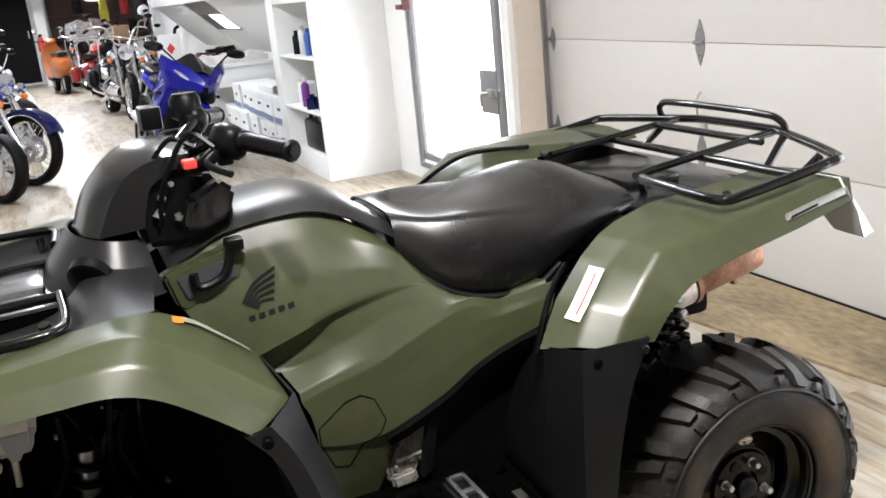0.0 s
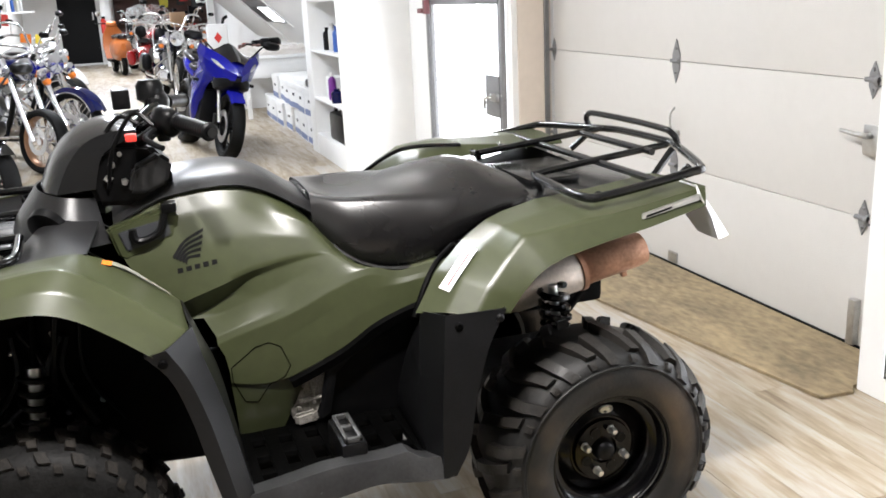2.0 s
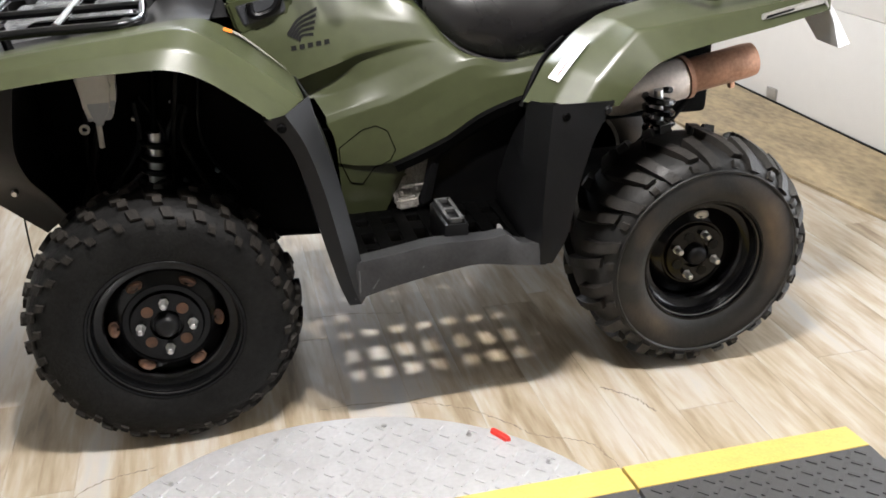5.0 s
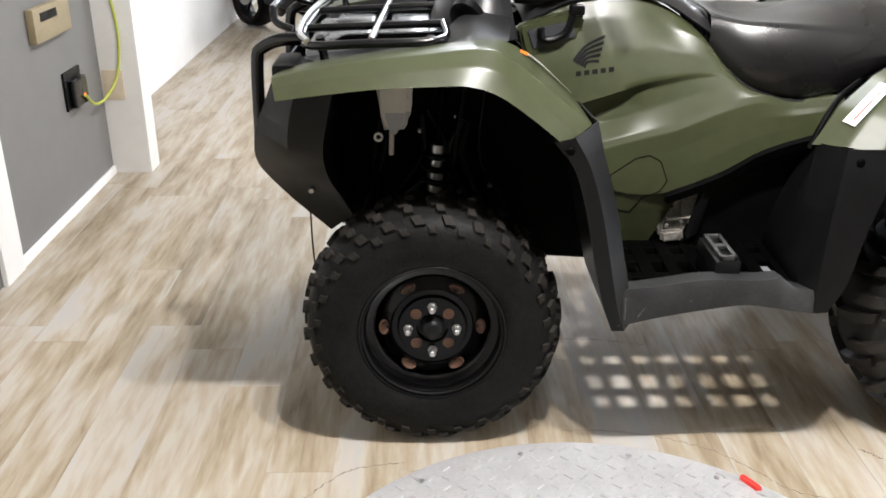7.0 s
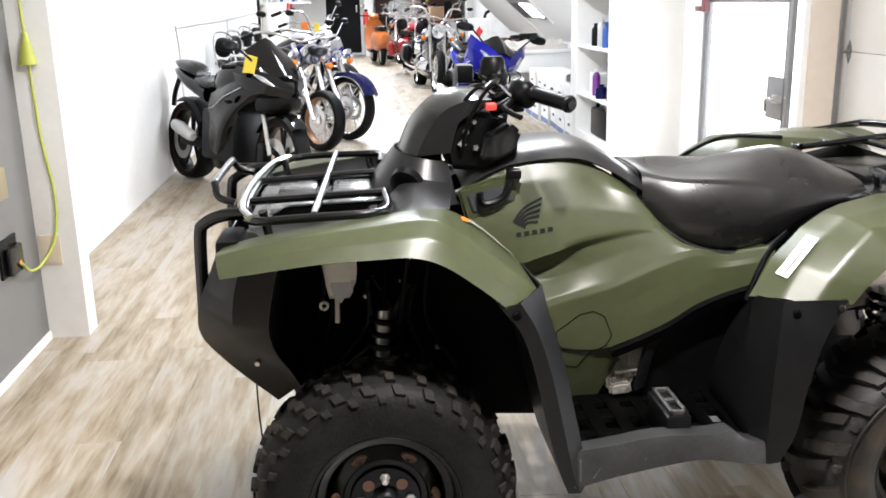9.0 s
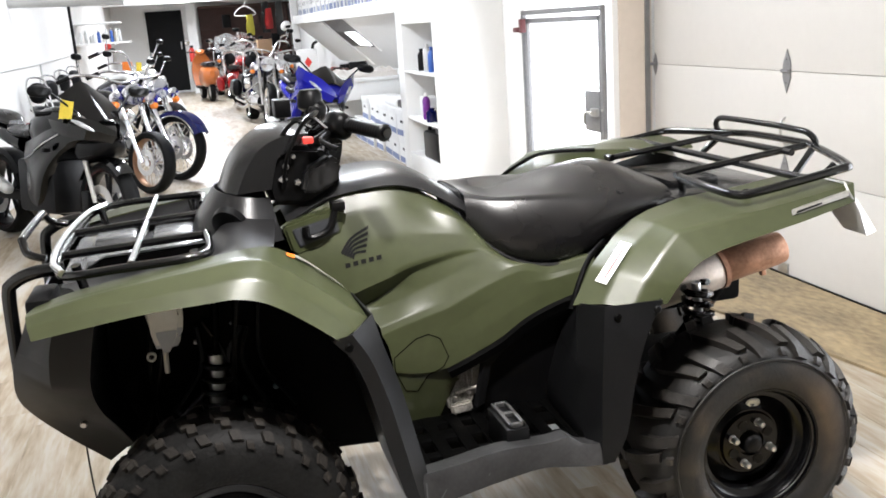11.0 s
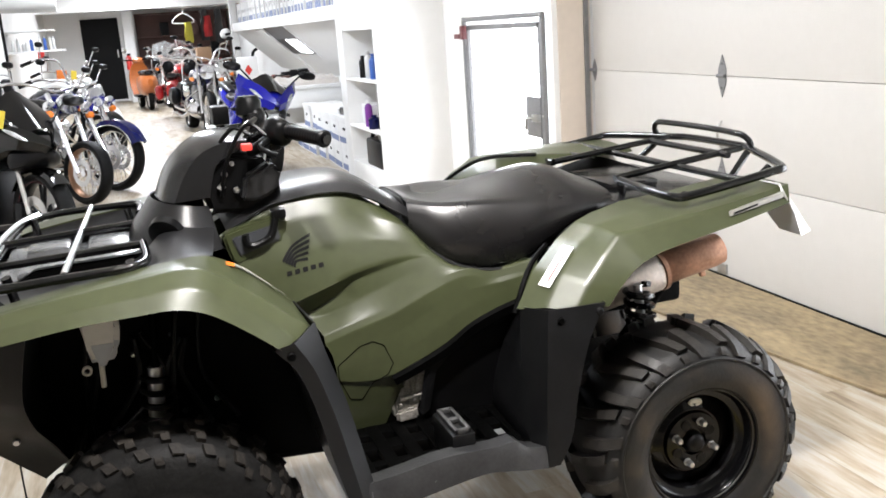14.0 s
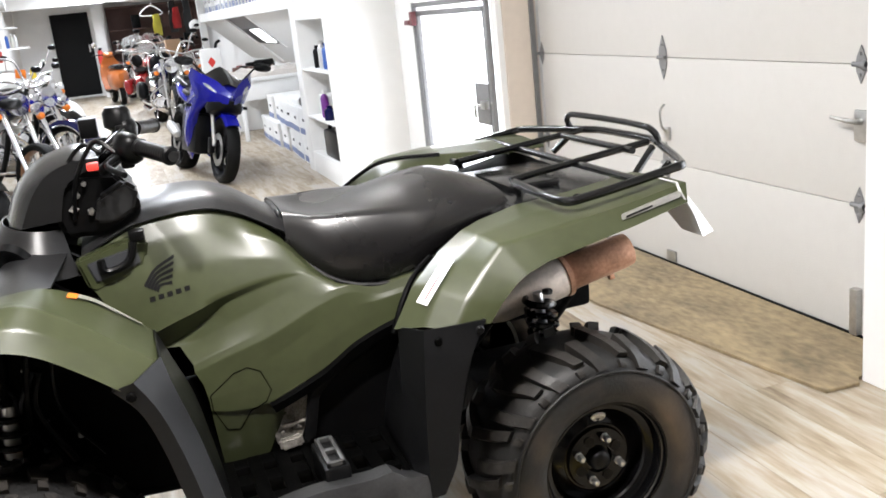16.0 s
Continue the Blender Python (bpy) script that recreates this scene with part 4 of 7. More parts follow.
M_LUG = mat("rear_lug_rubber", (0.017, 0.015, 0.013), 0.46, vary=0.6, scale=24, bump=0.3, bump_scale=120, ior=1.38, second=(0.004, 0.004, 0.004))

def dusty_sidewall():
    """Dark rubber with a ring of dried mud round the rim."""
    m = mat("dusty_sidewall", (0.009, 0.0087, 0.0083), 0.52, vary=0.4, scale=12, bump=0.2, bump_scale=140, ior=1.40, second=(0.004, 0.004, 0.004))
    N, L = m.node_tree.nodes, m.node_tree.links
    bsdf = N["Principled BSDF"]
    base = bsdf.inputs["Base Color"].links[0].from_socket
    tc, flat, ln = N.new("ShaderNodeTexCoord"), N.new("ShaderNodeVectorMath"), N.new("ShaderNodeVectorMath")
    flat.operation, ln.operation = "MULTIPLY", "LENGTH"
    flat.inputs[1].default_value = (1, 0, 1)
    L.new(tc.outputs["Object"], flat.inputs[0])
    L.new(flat.outputs[0], ln.inputs[0])
    no = N.new("ShaderNodeTexNoise")
    no.inputs["Scale"].default_value, no.inputs["Detail"].default_value = 6, 5
    L.new(tc.outputs["Object"], no.inputs["Vector"])
    wob = N.new("ShaderNodeMath")
    wob.operation = "MULTIPLY_ADD"
    wob.inputs[1].default_value = 0.06
    L.new(no.outputs["Fac"], wob.inputs[0])
    L.new(ln.outputs["Value"], wob.inputs[2])
    ramp = N.new("ShaderNodeValToRGB")
    for k, (at, v) in enumerate(((0.195, 0.25), (0.218, 1.0), (0.240, 0.75), (0.268, 0.08))):
        e = ramp.color_ramp.elements[k] if k < 2 else ramp.color_ramp.elements.new(at)
        e.position, e.color = at, (v, v, v, 1)
    L.new(wob.outputs[0], ramp.inputs[0])
    mix = N.new("ShaderNodeMixRGB")
    mix.inputs[2].default_value = (0.092, 0.065, 0.042, 1)
    big = N.new("ShaderNodeTexNoise")
    big.inputs["Scale"].default_value, big.inputs["Detail"].default_value = 4.5, 3
    L.new(tc.outputs["Object"], big.inputs["Vector"])
    span = N.new("ShaderNodeMapRange")
    span.inputs["From Min"].default_value, span.inputs["From Max"].default_value = 0.42, 0.68
    L.new(big.outputs["Fac"], span.inputs["Value"])
    amount = N.new("ShaderNodeMath")
    amount.operation = "MULTIPLY"
    L.new(ramp.outputs[0], amount.inputs[0])
    L.new(span.outputs[0], amount.inputs[1])
    L.new(amount.outputs[0], mix.inputs[0])
    L.new(base, mix.inputs[1])
    L.new(mix.outputs[0], bsdf.inputs["Base Color"])
    return m


M_SIDEWALL = dusty_sidewall()


def tyre_ring(width, radius, bead):
    """Half profile of a tyre body: (radius, across) from the outer bead to the inner one."""
    w = width / 2
    h = radius - bead
    half = [(bead, -w * 0.80), (bead + 0.10 * h, -w * 0.93), (bead + 0.32 * h, -w), (bead + 0.58 * h, -w * 0.985), (bead + 0.78 * h, -w * 0.90), (bead + 0.91 * h, -w * 0.70), (bead + 0.98 * h, -w * 0.38), (radius, 0.0)]
    return half + [(r, -y) for r, y in half[-2::-1]]


def lug(bm, ring, u0, u1, a0, a1, wide, high, taper=0.8, fade=0.0):
    """One tread block laid over the tyre from ring place u0 to u1, swinging from angle a0 to a1; it thins by fade."""
    k = 5
    rows = []
    top = len(ring) - 1
    for i in range(k):
        s = i / (k - 1)
        u = (u0 + (u1 - u0) * s) * top
        j = min(int(u), top - 1)
        f = u - j
        r = ring[j][0] * (1 - f) + ring[j + 1][0] * f
        y = ring[j][1] * (1 - f) + ring[j + 1][1] * f
        dr, dy = ring[j + 1][0] - ring[j][0], ring[j + 1][1] - ring[j][1]
        n = math.hypot(dr, dy)
        nr, ny = abs(dy) / n, (-dr if dy > 0 else dr) / n
        if y > 0:
            ny = abs(ny)
        a = a0 + (a1 - a0) * s ** 1.3
        row = []
        for h, w in ((-0.004, wide), (high * (1 - fade * s), wide * taper)):
            rr, yy = r + nr * h, y + ny * h
            for e in (-1, 1):
                b = a + e * w / 2 / r
                row.append(bm.verts.new((rr * math.cos(b), yy, rr * math.sin(b))))
        rows.append(row)
    for p, q in zip(rows, rows[1:]):
        bm.faces.new((p[2], p[3], q[3], q[2]))
        bm.faces.new((p[0], p[2], q[2], q[0]))
        bm.faces.new((p[3], p[1], q[1], q[3]))
    bm.faces.new((rows[0][0], rows[0][1], rows[0][3], rows[0][2]))
    bm.faces.new((rows[-1][0], rows[-1][2], rows[-1][3], rows[-1][1]))


def quad_wheel(x, y, zc, width, radius, bead, hub_y, spin, rear, s):
    """s = 1 for the side whose outer face looks to -y."""
    w = new("wheel")
    w.empty_display_size = 0.1
    w.parent = quad
    w.matrix_basis = Matrix.Translation((x, y * s, zc)) @ Matrix.Diagonal((1, s, 1, 1)).to_4x4()
    ring = tyre_ring(width, radius - 0.019 if rear else radius - 0.013, bead)
    rubber = M_SIDEWALL if rear else M_TREAD
    block = M_LUG if rear else M_KNOB
    part("tyre", lathe(ring, 72), rubber, w, "dusty knobbly rear tyre" if rear else "black knobbly front tyre", 35)
    if rear:
        rib = width * 0.492
        part("sidewall_rib", lathe([(0.2340, -rib), (0.2370, -rib - 0.004), (0.2395, -rib - 0.004), (0.2415, -rib)], 72), rubber, w, "moulded rib round the sidewall", 30)
    n = 15 if rear else 26
    if rear:
        kinds = ((0.44, 0.262, 0.03, -0.09, 0.034, 0.020, 0.74, 0.45), (0.54, 0.325, 0.27, 0.10, 0.031, 0.020, 0.74, 0.2), (0.298, 0.262, 0.125, 0.115, 0.022, 0.010, 0.7, 0.3), (0.595, 0.735, 0.03, -0.09, 0.034, 0.020, 0.74, 0.45), (0.51, 0.69, 0.27, 0.10, 0.031, 0.020, 0.74, 0.2))
    else:
        kinds = ((0.355, 0.295, 0.0, -0.03, 0.026, 0.009), (0.49, 0.42, 0.121, 0.09, 0.026, 0.011), (0.295, 0.255, 0.121, 0.105, 0.019, 0.006), (0.43, 0.375, 0.06, 0.05, 0.022, 0.010), (0.64, 0.70, 0.0, -0.03, 0.024, 0.011), (0.52, 0.58, 0.05, 0.0, 0.023, 0.011))
    for kind in kinds:
        bm = bmesh.new()
        lug(bm, ring, *kind)
        first = part("tread_block", bm, block, w, "", 35)
        for i in range(1, n):
            ob = new("tread_block", first.data)
            ob.parent = w
            ob.matrix_basis = pose(0, 0, 0, 0, 360 * i / n, 0)
    o = -width / 2
    hub = hub_y - y
    rim = [(bead + 0.004, o * 0.80 - 0.012), (bead + 0.009, o * 0.80 - 0.013), (bead + 0.013, o * 0.80 - 0.009), (bead + 0.012, o * 0.80), (bead - 0.002, o * 0.80 + 0.003), (bead - 0.006, o * 0.80 + 0.010), (bead - 0.008, o * 0.62), (bead - 0.014, o * 0.58), (bead - 0.024, o * 0.56), (bead - 0.028, o * 0.52), (bead - 0.030, hub + 0.020), (bead - 0.036, hub + 0.010), (bead - 0.062, hub - 0.004), (bead - 0.066, hub + 0.001), (0.080, hub + 0.001), (0.076, hub - 0.008), (0.036, hub - 0.010), (0.034, hub), (0.0001, hub)]
    bm = lathe([(bead + 0.002, o * 0.80 - 0.004)] + rim, 56)
    lathe([(bead - 0.010, o * 0.5), (bead - 0.012, -o * 0.8), (bead + 0.008, -o * 0.8)], 40, "y", (0, 0, 0), bm)
    part("rim", bm, M_RIM, w, "gloss black steel rim", 30)
    for i in range(4):
        a = spin + i * math.pi / 2
        b = lathe([(0.0001, -0.024), (0.006, -0.024), (0.0085, -0.021), (0.0085, -0.004), (0.011, -0.003), (0.011, 0.0)], 6, "y", (0.055 * math.cos(a), hub - 0.010, 0.055 * math.sin(a)))
        part("wheel_nut", b, M_STEEL, w, "zinc wheel nut")
        c = a + math.pi / 4
        b = lathe([(0.0001, -0.0015), (0.013, -0.0015), (0.013, 0.0)], 14, "y", (0.052 * math.cos(c), hub - 0.0105, 0.052 * math.sin(c)))
        part("hub_hole", b, M_HOLE if not rear else M_BLACK, w, "rusty hole in the hub" if not rear else "")
    holes = 6 if not rear else 1
    for i in range(holes):
        c = i * math.pi / 3 if not rear else radians(84)
        rr = bead - 0.048
        b = lathe([(0.0001, 0.002), (0.010, 0.001), (0.012, -0.002), (0.015, -0.003), (0.017, 0.002)], 18, "y", (0, 0, 0))
        ob = part("vent_hole", b, M_MILK if rear else M_HOLE, w)
        yy = hub + 0.006
        ob.matrix_basis = Matrix.Translation((rr * math.cos(c), yy - 0.008, rr * math.sin(c))) @ pose(0, 0, 0, 0, -math.degrees(c) - 90, 0) @ pose(0, 0, 0, -18, 0, 0) @ Matrix.Diagonal((1.15, 1, 0.72, 1))
    b = lathe([(0.0001, -0.030), (0.014, -0.030), (0.022, -0.026), (0.026, -0.018), (0.028, 0.0)], 20, "y", (0, hub, 0))
    part("hub_cap", b, M_BLACK if rear else M_CLAD, w, "worn black hub cap")
    return w


for s in (1, -1):
    quad_wheel(0.0, -0.43, 0.294, 0.205, 0.302, 0.158, -0.482, math.pi / 2, False, s)
    quad_wheel(1.27, -0.41, 0.294, 0.265, 0.303, 0.150, -0.470, radians(70), True, s)

# inner fender walls, arch liners and running gear, their shade put into M_FRAME's near-black
for s in (1, -1):
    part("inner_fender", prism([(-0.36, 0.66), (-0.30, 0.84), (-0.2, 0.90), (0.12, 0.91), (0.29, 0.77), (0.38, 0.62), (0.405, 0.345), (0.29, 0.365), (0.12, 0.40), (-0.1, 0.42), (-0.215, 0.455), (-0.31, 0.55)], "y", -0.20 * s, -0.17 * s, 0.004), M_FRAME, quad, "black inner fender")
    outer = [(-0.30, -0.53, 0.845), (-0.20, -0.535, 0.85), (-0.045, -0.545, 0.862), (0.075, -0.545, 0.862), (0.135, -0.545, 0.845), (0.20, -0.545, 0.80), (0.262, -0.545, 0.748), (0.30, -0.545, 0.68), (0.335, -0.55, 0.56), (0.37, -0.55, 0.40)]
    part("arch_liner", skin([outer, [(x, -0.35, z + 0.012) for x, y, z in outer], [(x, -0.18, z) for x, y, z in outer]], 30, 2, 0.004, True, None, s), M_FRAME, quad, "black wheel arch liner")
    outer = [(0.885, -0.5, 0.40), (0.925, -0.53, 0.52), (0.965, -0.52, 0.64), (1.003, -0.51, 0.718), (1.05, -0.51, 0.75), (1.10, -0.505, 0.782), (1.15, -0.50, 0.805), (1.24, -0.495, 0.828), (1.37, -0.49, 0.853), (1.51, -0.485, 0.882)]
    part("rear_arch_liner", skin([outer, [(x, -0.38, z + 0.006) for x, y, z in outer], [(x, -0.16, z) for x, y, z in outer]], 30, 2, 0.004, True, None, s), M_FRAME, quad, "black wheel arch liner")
    # suspension
    b = tube([(0.03, -0.21 * s, 0.79), (0.0, -0.235 * s, 0.46)], 0.010)
    shock = part("front_shock", b, M_FRAME, quad, "black coil-over shock")
    top, bot = Vector((0.016, -0.219 * s, 0.645)), Vector((0.003, -0.232 * s, 0.49))
    pts = []
    for i in range(5 * 10 + 1):
        f = i / 50
        a = f * 5 * 2 * math.pi
        p = top.lerp(bot, f)
        pts.append(p + Vector((0.031 * math.cos(a), 0.031 * math.sin(a), 0)))
    part("coil_spring", tube(pts, 0.0075, n=101, seg=6), M_BLACK, shock, "black coil spring")
    part("damper_body", tube([top, bot], 0.020), M_STEEL, shock, "bright damper rod")
    b = tube([(0.0, -0.20 * s, 0.33), (0.0, -0.42 * s, 0.285)], 0.018)
    tube([(-0.10, -0.17 * s, 0.36), (0.0, -0.42 * s, 0.26)], 0.013, bm=b)
    tube([(0.11, -0.17 * s, 0.36), (0.0, -0.42 * s, 0.26)], 0.013, bm=b)
    tube([(-0.09, -0.18 * s, 0.47), (0.0, -0.40 * s, 0.37)], 0.012, bm=b)
    tube([(0.10, -0.18 * s, 0.47), (0.0, -0.40 * s, 0.37)], 0.012, bm=b)
    part("control_arm", b, M_FRAME, quad, "black tubular control arms")
    b = lathe([(0.10, -0.03), (0.115, -0.02), (0.115, 0.03), (0.06, 0.05), (0.03, 0.06), (0.03, 0.2)], 24, "y", (0, 0, 0))
    ob = part("front_brake", b, M_FRAME, quad, "black brake drum")
    ob.matrix_basis = Matrix.Translation((0, -0.43 * s, 0.291)) @ Matrix.Diagonal((1, s, 1, 1)).to_4x4()
    b = tube([(1.27, -0.42 * s, 0.291), (1.27, 0.0, 0.291)], 0.028)
    part("rear_axle", b, M_FRAME, quad, "black rear axle")
    b = tube([(1.24, -0.27 * s, 0.66), (1.265, -0.27 * s, 0.40)], 0.012)
    sh = part("rear_shock", b, M_STEEL, quad, "rear coil-over shock")
    pts = []
    for i in range(81):
        f = i / 80
        a = f * 8 * 2 * math.pi
        p = Vector((1.241, -0.27 * s, 0.655)).lerp(Vector((1.262, -0.27 * s, 0.43)), f)
        pts.append(p + Vector((0.034 * math.cos(a), 0.034 * math.sin(a), 0)))
    part("coil_spring", tube(pts, 0.009, n=161, seg=6), M_GLOSS, sh, "gloss black coil spring")
# the block reaches low so the space under the footboards stays dark
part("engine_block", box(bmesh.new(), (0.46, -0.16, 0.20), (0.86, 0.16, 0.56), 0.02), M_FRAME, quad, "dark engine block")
# plates added to darken a gap that would show pale floor
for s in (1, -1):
    part("gap_plate", box(bmesh.new(), (0.375, -0.185 * s, 0.37), (0.47, -0.15 * s, 0.60), 0.01), M_FRAME, quad, "added black plate filling the dark gap")
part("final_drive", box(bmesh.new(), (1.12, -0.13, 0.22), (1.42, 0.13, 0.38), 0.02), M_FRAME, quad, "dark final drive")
b = bmesh.new()
prism([(0.562, 0.41), (0.556, 0.45), (0.578, 0.50), (0.60, 0.53), (0.628, 0.545), (0.655, 0.545), (0.648, 0.48), (0.625, 0.425), (0.60, 0.405)], "y", -0.252, -0.15, 0.008, b)
prism([(0.565, 0.405), (0.56, 0.435), (0.615, 0.44), (0.62, 0.41)], "y", -0.268, -0.25, 0.006, b)
prism([(0.61, 0.475), (0.62, 0.53), (0.65, 0.53), (0.64, 0.475)], "y", -0.263, -0.25, 0.005, b)
tube([(0.575, -0.257, 0.465), (0.64, -0.257, 0.47)], 0.006, bm=b)
tube([(0.588, -0.257, 0.50), (0.605, -0.257, 0.52), (0.612, -0.257, 0.455)], 0.005, bm=b)
for x, z in ((0.575, 0.448), (0.632, 0.455), (0.60, 0.515), (0.645, 0.538)):
    bolt_head(b, (x, -0.253, z), 0.006, "y", 0.008)
part("engine_cover", b, M_CASTING, quad, "grey cast aluminium engine cover")
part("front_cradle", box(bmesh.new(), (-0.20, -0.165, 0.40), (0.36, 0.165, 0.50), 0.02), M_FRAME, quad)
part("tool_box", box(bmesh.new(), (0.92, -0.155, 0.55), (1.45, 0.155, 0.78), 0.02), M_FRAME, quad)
for s in (1, -1):
    b = tube([(-0.22, -0.13 * s, 0.45), (0.1, -0.14 * s, 0.36), (0.42, -0.14 * s, 0.33), (0.75, -0.14 * s, 0.31), (1.1, -0.14 * s, 0.33), (1.42, -0.14 * s, 0.62)], 0.018)
    part("frame_tube", b, M_FRAME, quad, "black steel frame")
# coolant bottle behind the fender
b = prism([(-0.128, 0.845), (-0.045, 0.85), (-0.040, 0.785), (-0.048, 0.735), (-0.066, 0.704), (-0.102, 0.702), (-0.112, 0.745)], "y", -0.335, -0.275, 0.012)
ob = part("coolant_bottle", b, M_MILK, quad, "milky white coolant bottle")
part("fluid", prism([(-0.114, 0.765), (-0.043, 0.765), (-0.050, 0.733), (-0.067, 0.7025), (-0.103, 0.7005), (-0.114, 0.744)], "y", -0.3362, -0.276, 0.012), mat("grey_fluid", (0.36, 0.37, 0.38), 0.4, vary=0.1), ob, "grey fluid showing through the bottle")
b = tube([(-0.09, -0.30, 0.70), (-0.092, -0.295, 0.645)], 0.006)
for dx in (-0.03,):
    lathe([(0.006, -0.004), (0.011, -0.004), (0.011, 0.004), (0.006, 0.004)], 12, "y", (-0.09 + dx, -0.305, 0.69), b, True)
part("bottle_fitting", b, M_MILK, ob)
part("bottle_cap", lathe([(0.014, 0), (0.016, 0.004), (0.016, 0.016), (0.0001, 0.018)], 14, "z", (-0.075, -0.30, 0.845)), mat("yellow_cap", (0.45, 0.33, 0.08), 0.5), quad, "yellow bottle cap")
b = bmesh.new()
rnd = random.Random(4)
for i in range(9):
    x = rnd.uniform(-0.18, 0.14)
    b = tube([(x, -0.215, rnd.uniform(0.70, 0.80)), (x + rnd.uniform(-0.04, 0.04), -0.225, 0.62), (x + rnd.uniform(-0.09, 0.09), -0.215, rnd.uniform(0.47, 0.52))], rnd.choice((0.004, 0.006, 0.008)), seg=6)
    part("hose", b, M_BLACK, quad, "black hose")
for i in range(9):
    x, z = rnd.uniform(-0.20, 0.20), rnd.uniform(0.50, 0.80)
    part("bolt", bolt_head(bmesh.new(), (x, -0.203, z), rnd.uniform(0.004, 0.008), "y", 0.008), M_STEEL, quad)

# footboards with their openings
for s in (1, -1):
    top = [(0.405, -0.578, 0.425), (0.48, -0.582, 0.435), (0.585, -0.584, 0.450), (0.70, -0.584, 0.448), (0.745, -0.582, 0.452), (0.775, -0.578, 0.428), (0.84, -0.575, 0.415)]
    low = [(0.40, -0.592, 0.352), (0.49, -0.595, 0.376), (0.60, -0.596, 0.396), (0.67, -0.596, 0.404), (0.72, -0.595, 0.397), (0.78, -0.592, 0.385), (0.835, -0.585, 0.376)]
    inn = [(x, -0.535, z - 0.004) for x, y, z in top]
    inl = [(x, -0.545, z) for x, y, z in low]
    part("footboard_edge", skin([inl, low, [(x, y - 0.004, z - 0.012) for x, y, z in top], top, inn, [(x, y + 0.004, z - 0.03) for x, y, z in inn]], 26, 1, 0.004, False, None, s), M_FOOT, quad, "scuffed dark grey footboard edge", 35)
    ridge = [(x, (y - 0.0035) * s, z - 0.011) for x, y, z in top]
    part("worn_ridge", tube(ridge, 0.0016, n=40, seg=6), M_SCRAPE, quad, "pale worn ridge of the footboard")
    for x0, x1, z0, z1 in ((0.44, 0.475, 0.372, 0.421), (0.55, 0.572, 0.408, 0.434), (0.412, 0.413, 0.366, 0.413)):
        part("worn_ridge", tube([(x0, -0.5945 * s, z0), ((x0 + x1) / 2, -0.591 * s, (z0 + z1) / 2), (x1, -0.587 * s, z1)], 0.0016, n=8, seg=6), M_SCRAPE, quad, "pale worn ridge of the footboard")
    fb = part("footboard", boxes(*[((0.41, y0 * s, 0.385), (0.86, y1 * s, 0.40)) for y0, y1 in ((-0.285, -0.235), (-0.368, -0.318), (-0.454, -0.424), (-0.545, -0.498))], bevel=0.003), M_FRAME, quad, "open black footboard grille")
    for x in (0.42, 0.4825, 0.545, 0.6075, 0.67, 0.7325, 0.795):
        part("cross_bar", box(bmesh.new(), (x, -0.54 * s, 0.386), (x + 0.032, -0.24 * s, 0.403), 0.003), M_FRAME, fb)
    b = box(bmesh.new(), (0.612, -0.545 * s, 0.40), (0.668, -0.40 * s, 0.478), 0.008)
    peg = part("foot_peg", b, M_CLAD, quad, "worn serrated foot peg")
    b = bmesh.new()
    for e in (0, 1):
        box(b, (0.620 + e * 0.030, -0.54 * s, 0.478), (0.629 + e * 0.030, -0.41 * s, 0.489), 0.002)
        box(b, (0.620, (-0.54 + e * 0.12) * s, 0.478), (0.659, (-0.53 + e * 0.12) * s, 0.489), 0.002)
    box(b, (0.620, -0.48 * s, 0.478), (0.659, -0.465 * s, 0.488), 0.002)
    part("peg_teeth", b, M_PEG, peg, "worn dull metal peg rim")

# exhaust
b = lathe([(0.030, 0.0), (0.045, 0.02), (0.052, 0.05), (0.053, 0.225), (0.050, 0.235)], 32, "x", (0, 0, 0))
ob = part("muffler", b, M_MUFFLER, quad, "bare steel muffler")
mt = pose(1.115, -0.20, 0.622) @ pose(0, 0, 0, 0, -10.5, 0)
ob.matrix_basis = mt
b = lathe([(0.0425, 0.235), (0.0455, 0.24), (0.0455, 0.41), (0.043, 0.43), (0.025, 0.432), (0.023, 0.40), (0.0001, 0.39)], 32, "x", (0, 0, 0))
lathe([(0.048, 0.228), (0.056, 0.230), (0.056, 0.243), (0.042, 0.245)], 32, "x", (0, 0, 0), b)
ob = part("muffler_tip", b, M_RUST, ob, "heat-tinted copper-brown exhaust tip")
b = box(bmesh.new(), (0.36, -0.008, -0.062), (0.375, 0.008, -0.038), 0.003)
part("tip_bracket", b, M_RUST, quad).matrix_basis = mt

# racks
def bars(parent, name, items, r, material, label=""):
    for pts, closed in items:
        part(name, tube(pts, r, seg=12, closed=closed), material, parent, label)


rack = part("rear_rack", tube([(1.235, -0.20, 0.928), (1.235, -0.36, 0.922), (1.25, -0.44, 0.918), (1.29, -0.455, 0.922), (1.42, -0.455, 0.938), (1.52, -0.452, 0.952), (1.56, -0.43, 0.957), (1.65, -0.19, 0.965), (1.665, -0.1, 0.967), (1.665, 0.1, 0.967), (1.65, 0.19, 0.965), (1.56, 0.43, 0.957), (1.52, 0.452, 0.952), (1.42, 0.455, 0.938), (1.29, 0.455, 0.922), (1.25, 0.44, 0.918), (1.235, 0.36, 0.922), (1.235, 0.20, 0.928)], 0.0108, 150, 12), M_GLOSS, quad, "gloss black tubular steel rear rack")
